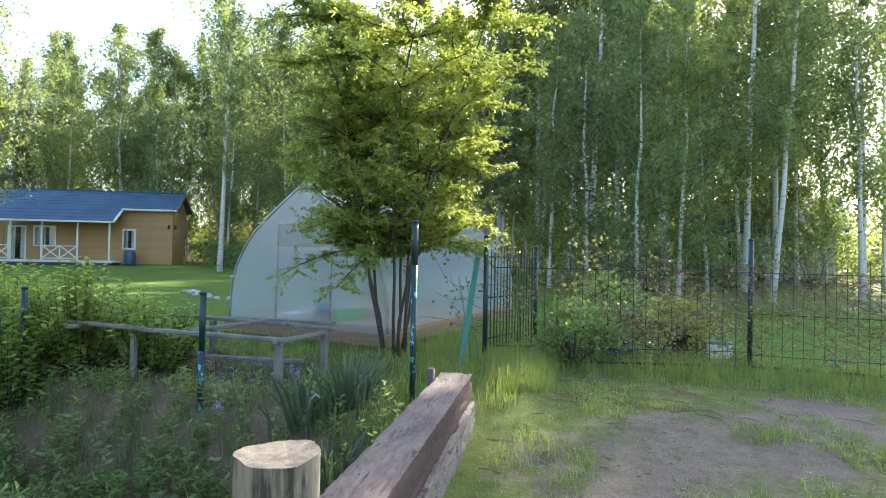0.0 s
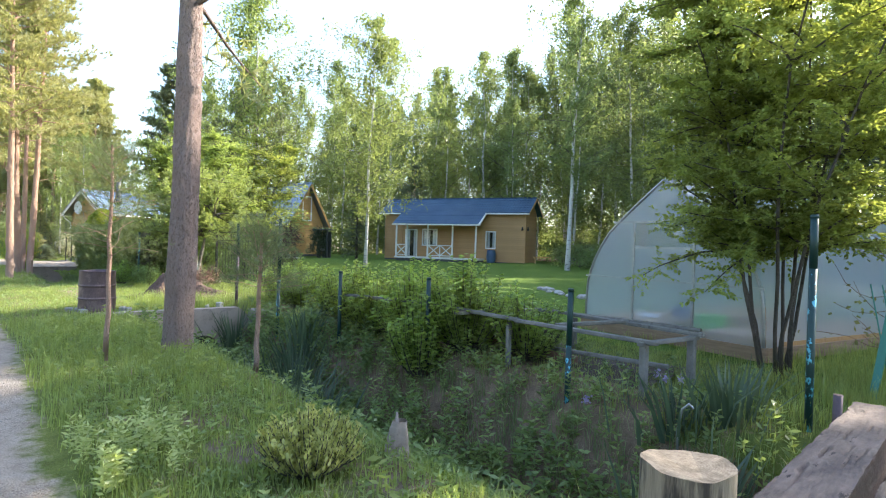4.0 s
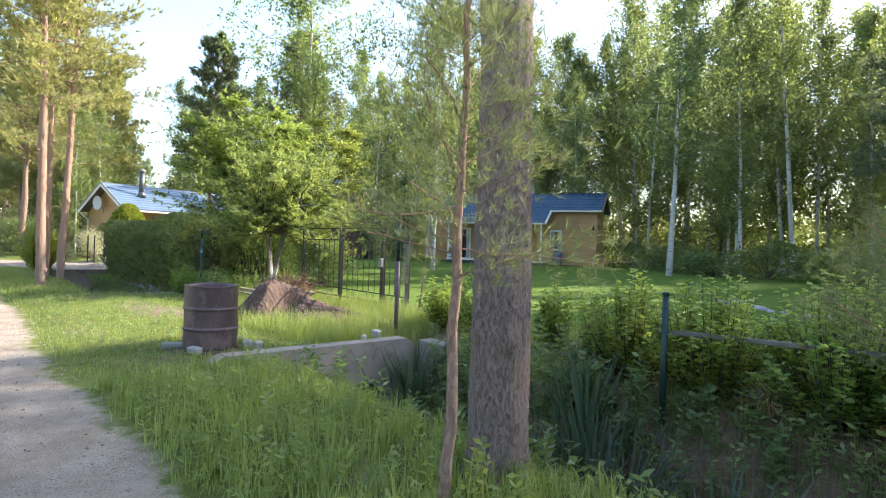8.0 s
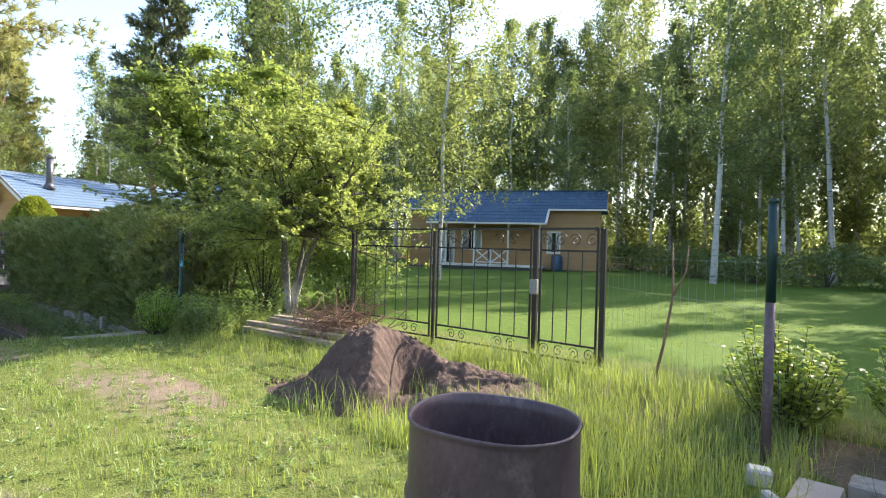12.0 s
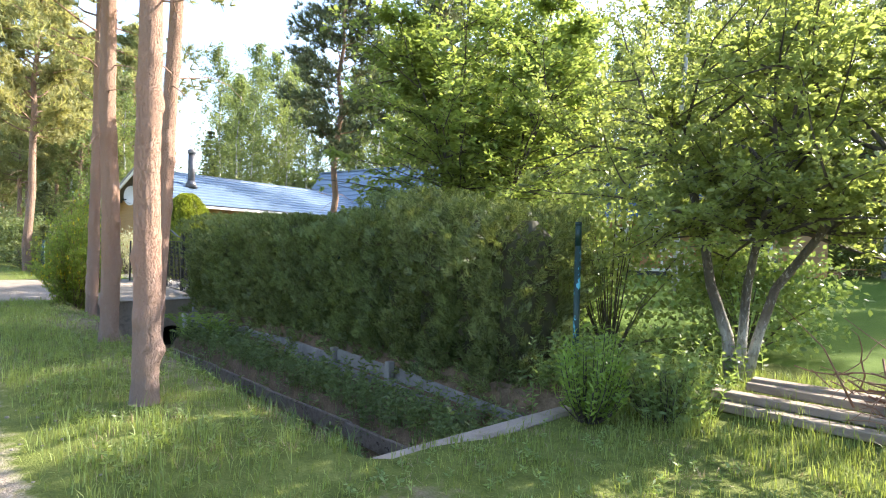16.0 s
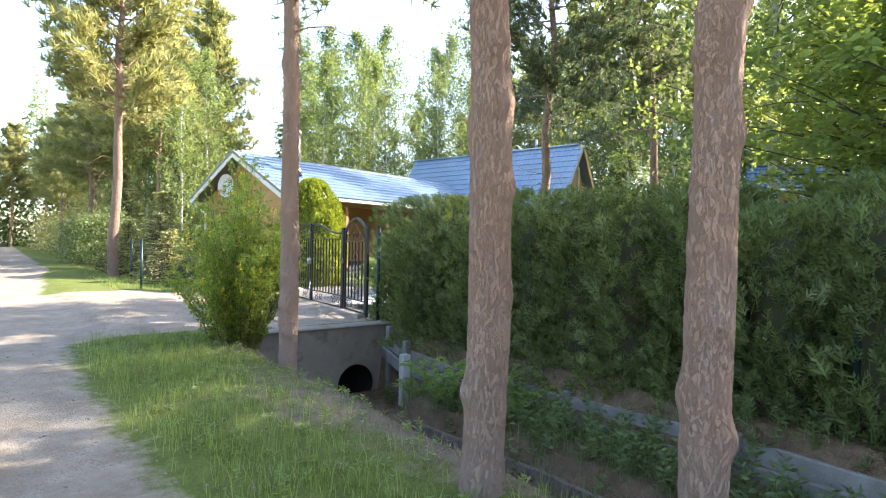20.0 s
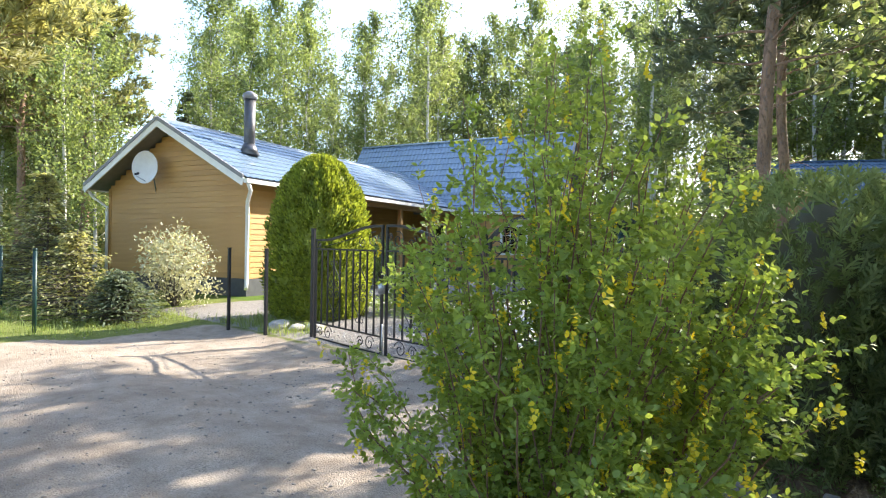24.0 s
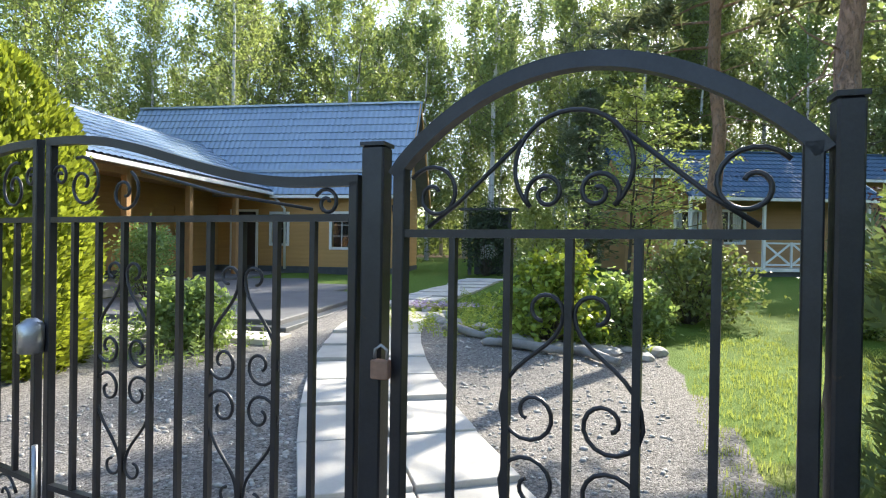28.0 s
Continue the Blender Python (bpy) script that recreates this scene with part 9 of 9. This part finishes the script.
grass("ditch_grass", "lush dark grass in the ditches", "herb",
      (31, 12000, -8.9, 1.5, -0.7, 2.1, 0.12, 0.34, 0.008, dict(keep=in_ditch)),
      (33, 8000, -24.6, -18.7, -0.8, -0.15, 0.10, 0.28, 0.007),
      (32, 9500, -28.2, -18.7, -0.5, 1.45, 0.10, 0.30, 0.008, dict(keep=in_ditch)))


def herb_field(name, label, seed, n, x0, x1, y0, y1, h0, h1, mat, leaf=0.07, per=16, where=None):
    """Leafy stalks, each with narrow leaves set round it."""
    rng = np.random.default_rng(seed)
    sets = []
    for _ in range(n):
        x, y = rng.uniform(x0, x1), rng.uniform(y0, y1)
        if where is not None and not where(np.array([x]), np.array([y]))[0]:
            continue
        z, h = gz(x, y), rng.uniform(h0, h1)
        lx, ly = rng.normal() * 0.12 * h, rng.normal() * 0.12 * h
        f = np.linspace(0.15, 1, per)
        c = np.stack([x + lx * f, y + ly * f, z + h * f], 1)
        a = np.arange(per) * 2.4 + rng.uniform(0, 6)
        d = np.stack([np.cos(a), np.sin(a), np.full(per, 0.35)], 1)
        ln = leaf * (1.15 - 0.55 * f)
        c = c + d * ln[:, None] * 0.5
        sets.append(leaf_quads(rng, c, leaf, leaf * 0.34, 0, 0, d))
        s = 0.004
        sets.append((np.array([(x - s, y, z), (x + s, y, z), (x + lx + s * 0.4, y + ly, z + h), (x + lx - s * 0.4, y + ly, z + h)]), np.array([[0, 1, 2, 3]])))
    return tagged(raw(name, *join(*sets), M[mat]), label, "plants", kind="stuff")


herb_field("ditch_weeds", "tall leafy weeds growing in the ditch", 501, 520, -8.9, -4.2, -0.5, 2.2, 0.25, 0.6, "herb", 0.11, 18, in_ditch)
herb_field("ditch_weeds", "scattered leafy weeds in the ditch", 518, 700, -4.2, 1.3, -0.4, 1.5, 0.2, 0.5, "shrub_leaf", 0.1, 16, in_ditch)
herb_field("ditch_weeds", "tall leafy weeds growing by the headwall", 502, 95, -8.35, -6.2, 0.7, 2.2, 0.3, 0.6, "herb", 0.12, 20)
herb_field("ditch_weeds", "leafy weeds along the boarded ditch", 503, 640, -27.6, -18.9, 0.62, 1.46, 0.15, 0.42, "herb", 0.085, 14, in_ditch)
herb_field("verge_weeds", "pale feathery weeds in the verge grass", 504, 40, -1.9, -0.9, -2.5, -1.95, 0.16, 0.34, "pale_weed", 0.06, 24)
herb_field("verge_weeds", "leafy weeds in the verge grass", 519, 26, -2.6, 1.8, -2.3, -0.9, 0.1, 0.22, "grass", 0.09, 10)
herb_field("verge_clover", "low clover and plantain in the verge grass", 515, 900, -9.0, 2.0, -2.35, -0.5, 0.05, 0.14, "shrub_leaf", 0.06, 9, dry_land)
herb_field("verge_clover", "low clover in the grass of the crossing", 516, 700, -18.4, -9.6, -2.2, 1.2, 0.03, 0.08, "shrub_leaf", 0.045, 8, dry_land)
herb_field("verge_clover", "low clover in the verge by the pines", 517, 500, -30.5, -18.8, -2.3, -0.6, 0.03, 0.09, "shrub_leaf", 0.045, 8, dry_land)
herb_field("verge_weeds", "leafy weeds in the verge grass", 505, 70, -8.5, -3.0, -2.2, -0.8, 0.12, 0.36, "grass", 0.08, 12)
herb_field("verge_weeds", "small weeds in the verge by the pines", 506, 110, -30.5, -19.2, -2.2, -0.4, 0.04, 0.12, "grass", 0.055, 10)
herb_field("crossing_weeds", "low weeds at the edge of the bare drive", 507, 170, 2.1, 7.0, -0.6, 4.8, 0.03, 0.09, "shrub_leaf", 0.055, 12, in_tufts)
herb_field("bed_weeds", "weeds growing in the garden bed", 508, 240, -6.5, 1.0, 1.6, 3.8, 0.08, 0.3, "herb", 0.07, 12)
herb_field("hedge_weeds", "weeds at the foot of the hedge and brushwood", 509, 200, -21.0, -17.7, 1.7, 3.8, 0.15, 0.55, "shrub_leaf", 0.08, 14, dry_land)
herb_field("ditch_weeds", "tall weeds at the head of the boarded ditch", 512, 150, -19.3, -17.6, 1.5, 2.3, 0.3, 0.65, "shrub_leaf", 0.08, 16)
herb_field("hedge_weeds", "weeds between the ditch boards and the hedge", 513, 330, -30.2, -19.0, 1.6, 1.95, 0.1, 0.3, "herb", 0.07, 12)
herb_field("bank_weeds", "scattered fresh weeds on the brown ditch bank", 514, 620, -6.0, 1.4, -0.4, 2.2, 0.12, 0.42, "shrub_leaf", 0.09, 14)
herb_field("rockery_plants", "small plants on the rockery", 510, 620, -35.9, -31.9, 7.5, 12.0, 0.05, 0.24, "barberry_leaf", 0.06, 12)
herb_field("garden_plants", "small plants beside the gravel yard", 511, 150, -38.6, -36.2, 4.6, 6.3, 0.08, 0.4, "shrub_leaf", 0.07, 12)


def iris_clump(x, y, n, h, spread, seed, z=None):
    rng = np.random.default_rng(seed)
    t = thing("iris_clump", pose_on(x, y, 0, z), "clump of grey-green sword-shaped iris leaves", "plant", "iris clumps")
    vs, fs = [], []
    for i in range(n):
        a, r = rng.uniform(0, 6.283), abs(rng.normal()) * spread
        b = Vector((math.cos(a) * r, math.sin(a) * r, -0.05))
        d = Vector((math.cos(a) * 0.22 + rng.normal() * 0.12, math.sin(a) * 0.22 + rng.normal() * 0.12, 1))
        s = Vector((-math.sin(a + 0.5), math.cos(a + 0.5), 0)) * 0.017
        hh = h * rng.uniform(0.6, 1.1)
        m_, tp = b + d * hh * 0.6, b + d * hh + Vector((math.cos(a), math.sin(a), 0)) * hh * (0.28 if rng.random() < 0.25 else 0.06)
        o = len(vs)
        vs += [b - s, b + s, m_ + s, m_ - s, tp + s * 0.1, tp - s * 0.1]
        fs += [(o, o + 1, o + 2, o + 3), (o + 3, o + 2, o + 4, o + 5)]
    tagged(raw("foliage", vs, fs, M["iris"], t), kind="stuff")


for i, (x, y, n, h, sp) in enumerate(((-8.72, 1.35, 80, 0.95, 0.17), (-8.35, 1.0, 40, 0.7, 0.18), (-4.3, 0.5, 70, 0.95, 0.25), (-3.7, 0.35, 60, 0.85, 0.25), (-5.2, 0.7, 50, 0.8, 0.25), (0.95, 1.5, 60, 0.62, 0.3), (0.4, 1.9, 50, 0.6, 0.25), (0.75, 2.25, 45, 0.6, 0.2), (1.3, 1.0, 36, 0.6, 0.2), (-6.4, 0.9, 50, 0.8, 0.25), (1.25, 0.6, 34, 0.6, 0.2), (-5.85, 1.25, 90, 0.95, 0.28), (-6.15, 1.6, 60, 0.9, 0.22), (-5.4, 1.0, 70, 0.9, 0.25))):
    iris_clump(x, y, n, h, sp, 520 + i)


def fern(x, y, size, seed):
    rng = np.random.default_rng(seed)
    t = thing("fern", pose_on(x, y), "bright green fern in the ditch", "fern", "ferns")
    for k in range(12):
        a = 6.283 * k / 12 + rng.normal() * 0.2
        sp = [Vector((math.cos(a) * size * 0.8 * f, math.sin(a) * size * 0.8 * f, size * (1.75 * f - 0.95 * f * f))) for f in [i / 40 for i in range(41)]]
        cs, ds = [], []
        for i in range(5, 41):
            d = (sp[i] - sp[i - 1]).normalized()
            sd = d.cross(Vector((0, 0, 1))).normalized()
            w = size * 0.26 * math.sin(math.pi * (i / 41) ** 0.7)
            for s in (-1, 1):
                cs.append(sp[i] + sd * s * w * 0.5)
                ds.append(sd * s + d * 0.4)
        cs, ds = np.array(cs), np.array(ds)
        raw("frond", *leaf_quads(rng, cs, size * 0.17, size * 0.028, 0, 0, ds), M["fern"], t)


for i, (x, y, s) in enumerate(((-27.5, 0.85, 0.62), (-27.05, 1.2, 0.6), (-28.35, 1.1, 0.42), (-26.6, 1.25, 0.45))):
    fern(x, y, s, 540 + i)


def vine_tangle():
    rng = np.random.default_rng(551)
    t = thing("vine", pose(0, 0, 0), "bare climbing vine with a few yellow leaves on the fence", "vine")
    bm = bmesh.new()
    cs = []
    for k in range(300):
        f = rng.random()
        x, y = (1.75 + 3.3 * f, 4.62 + 0.75 * f) if rng.random() < 0.55 else (5.05 + 3.4 * f, 5.35 - 0.25 * f)
        p = branch_points(rng, (x, y + rng.normal() * 0.05, rng.uniform(0.3, 1.5)), (rng.choice([-1, 1]), rng.normal() * 0.1, rng.normal() * 0.3), rng.uniform(0.5, 1.5), 6, 0.3, 0)
        p = [Vector((q.x, 0.9 * y + 0.1 * q.y, max(0.2, q.z))) for q in p]
        tube(bm, p, [0.005, 0.005, 0.004, 0.004, 0.003, 0.003, 0.002], 4, False)
        cs += [np.array(q) + rng.normal(size=3) * 0.06 for q in p[2:] for _ in range(2)]
    tagged(part("bare_growth", bm, M["twig"], t), kind="stuff")
    raw("foliage", *leaf_quads(rng, np.array(cs), 0.06, 0.045), M["vine"], t)


vine_tangle()


def pebbles(name, label, seed, n, spots, mat, r0, r1):
    rng = np.random.default_rng(seed)
    base = bmesh.new()
    bmesh.ops.create_icosphere(base, subdivisions=1, radius=1)
    bv = np.array([v.co[:] for v in base.verts])
    base.verts.ensure_lookup_table()
    bf = np.array([[v.index for v in f.verts] for f in base.faces])
    base.free()
    sets = []
    for _ in range(n):
        x0, x1, y0, y1 = spots[int(rng.integers(0, len(spots)))]
        x, y, r = rng.uniform(x0, x1), rng.uniform(y0, y1), rng.uniform(r0, r1) * rng.uniform(0.5, 1)
        v = bv * r * rng.uniform(0.6, 1.2, 3) * np.array([1.2, 1, 0.6]) + rng.normal(size=bv.shape) * r * 0.12
        sets.append((v + np.array([x, y, gz(x, y) + r * 0.15]), bf))
    return tagged(raw(name, *join(*sets), M[mat]), label, "pebbles", kind="stuff")


pebbles("road_pebbles", "small loose stones on the sandy road", 561, 2600, ((-12, -3, -4.5, -2.3), (-31, -19, -5, -2.2), (-35, -30, -3, 1.8), (-40, -33, -2, 2.2)), "road_stone", 0.006, 0.022)
pebbles("yard_gravel", "grey gravel in the yard behind the gate", 562, 2600, ((-36.3, -31.8, 2.6, 5.5), (-36, -31.9, 3, 9)), "stone", 0.012, 0.026)
pebbles("ground_litter", "dry bark bits and clods on the bare crossing", 563, 700, ((2.1, 6.5, -0.6, 4.4), (2.1, 4.0, 0.0, 3.0)), "litter_bits", 0.005, 0.016)
pebbles("ground_pebbles", "small pale stones on the bare crossing", 564, 700, ((2.4, 7.0, -0.8, 4.4),), "road_stone", 0.006, 0.02)


def loose_sticks():
    rng = np.random.default_rng(565)
    bm = bmesh.new()
    for k in range(150):
        x, y = (rng.uniform(2.1, 6.5), rng.uniform(-0.5, 4.5)) if k % 2 else (rng.uniform(2.6, 4.2), rng.uniform(2.9, 4.2))
        a, ln = rng.uniform(0, 6.283), rng.uniform(0.06, 0.3)
        dx, dy = math.cos(a) * ln * 0.5, math.sin(a) * ln * 0.5
        z = gz(x, y) + 0.008
        tube(bm, [(x - dx, y - dy, z), (x + rng.normal() * 0.01, y + rng.normal() * 0.01, z + 0.012), (x + dx, y + dy, z)], [0.005, 0.005, 0.003], 4, False)
    me = bpy.data.meshes.new("loose_sticks")
    bm.to_mesh(me)
    bm.free()
    me.materials.append(M["twig"])
    tagged(new("loose_sticks", me), "dry sticks and bark scattered on the bare earth", "sticks", kind="stuff")


loose_sticks()
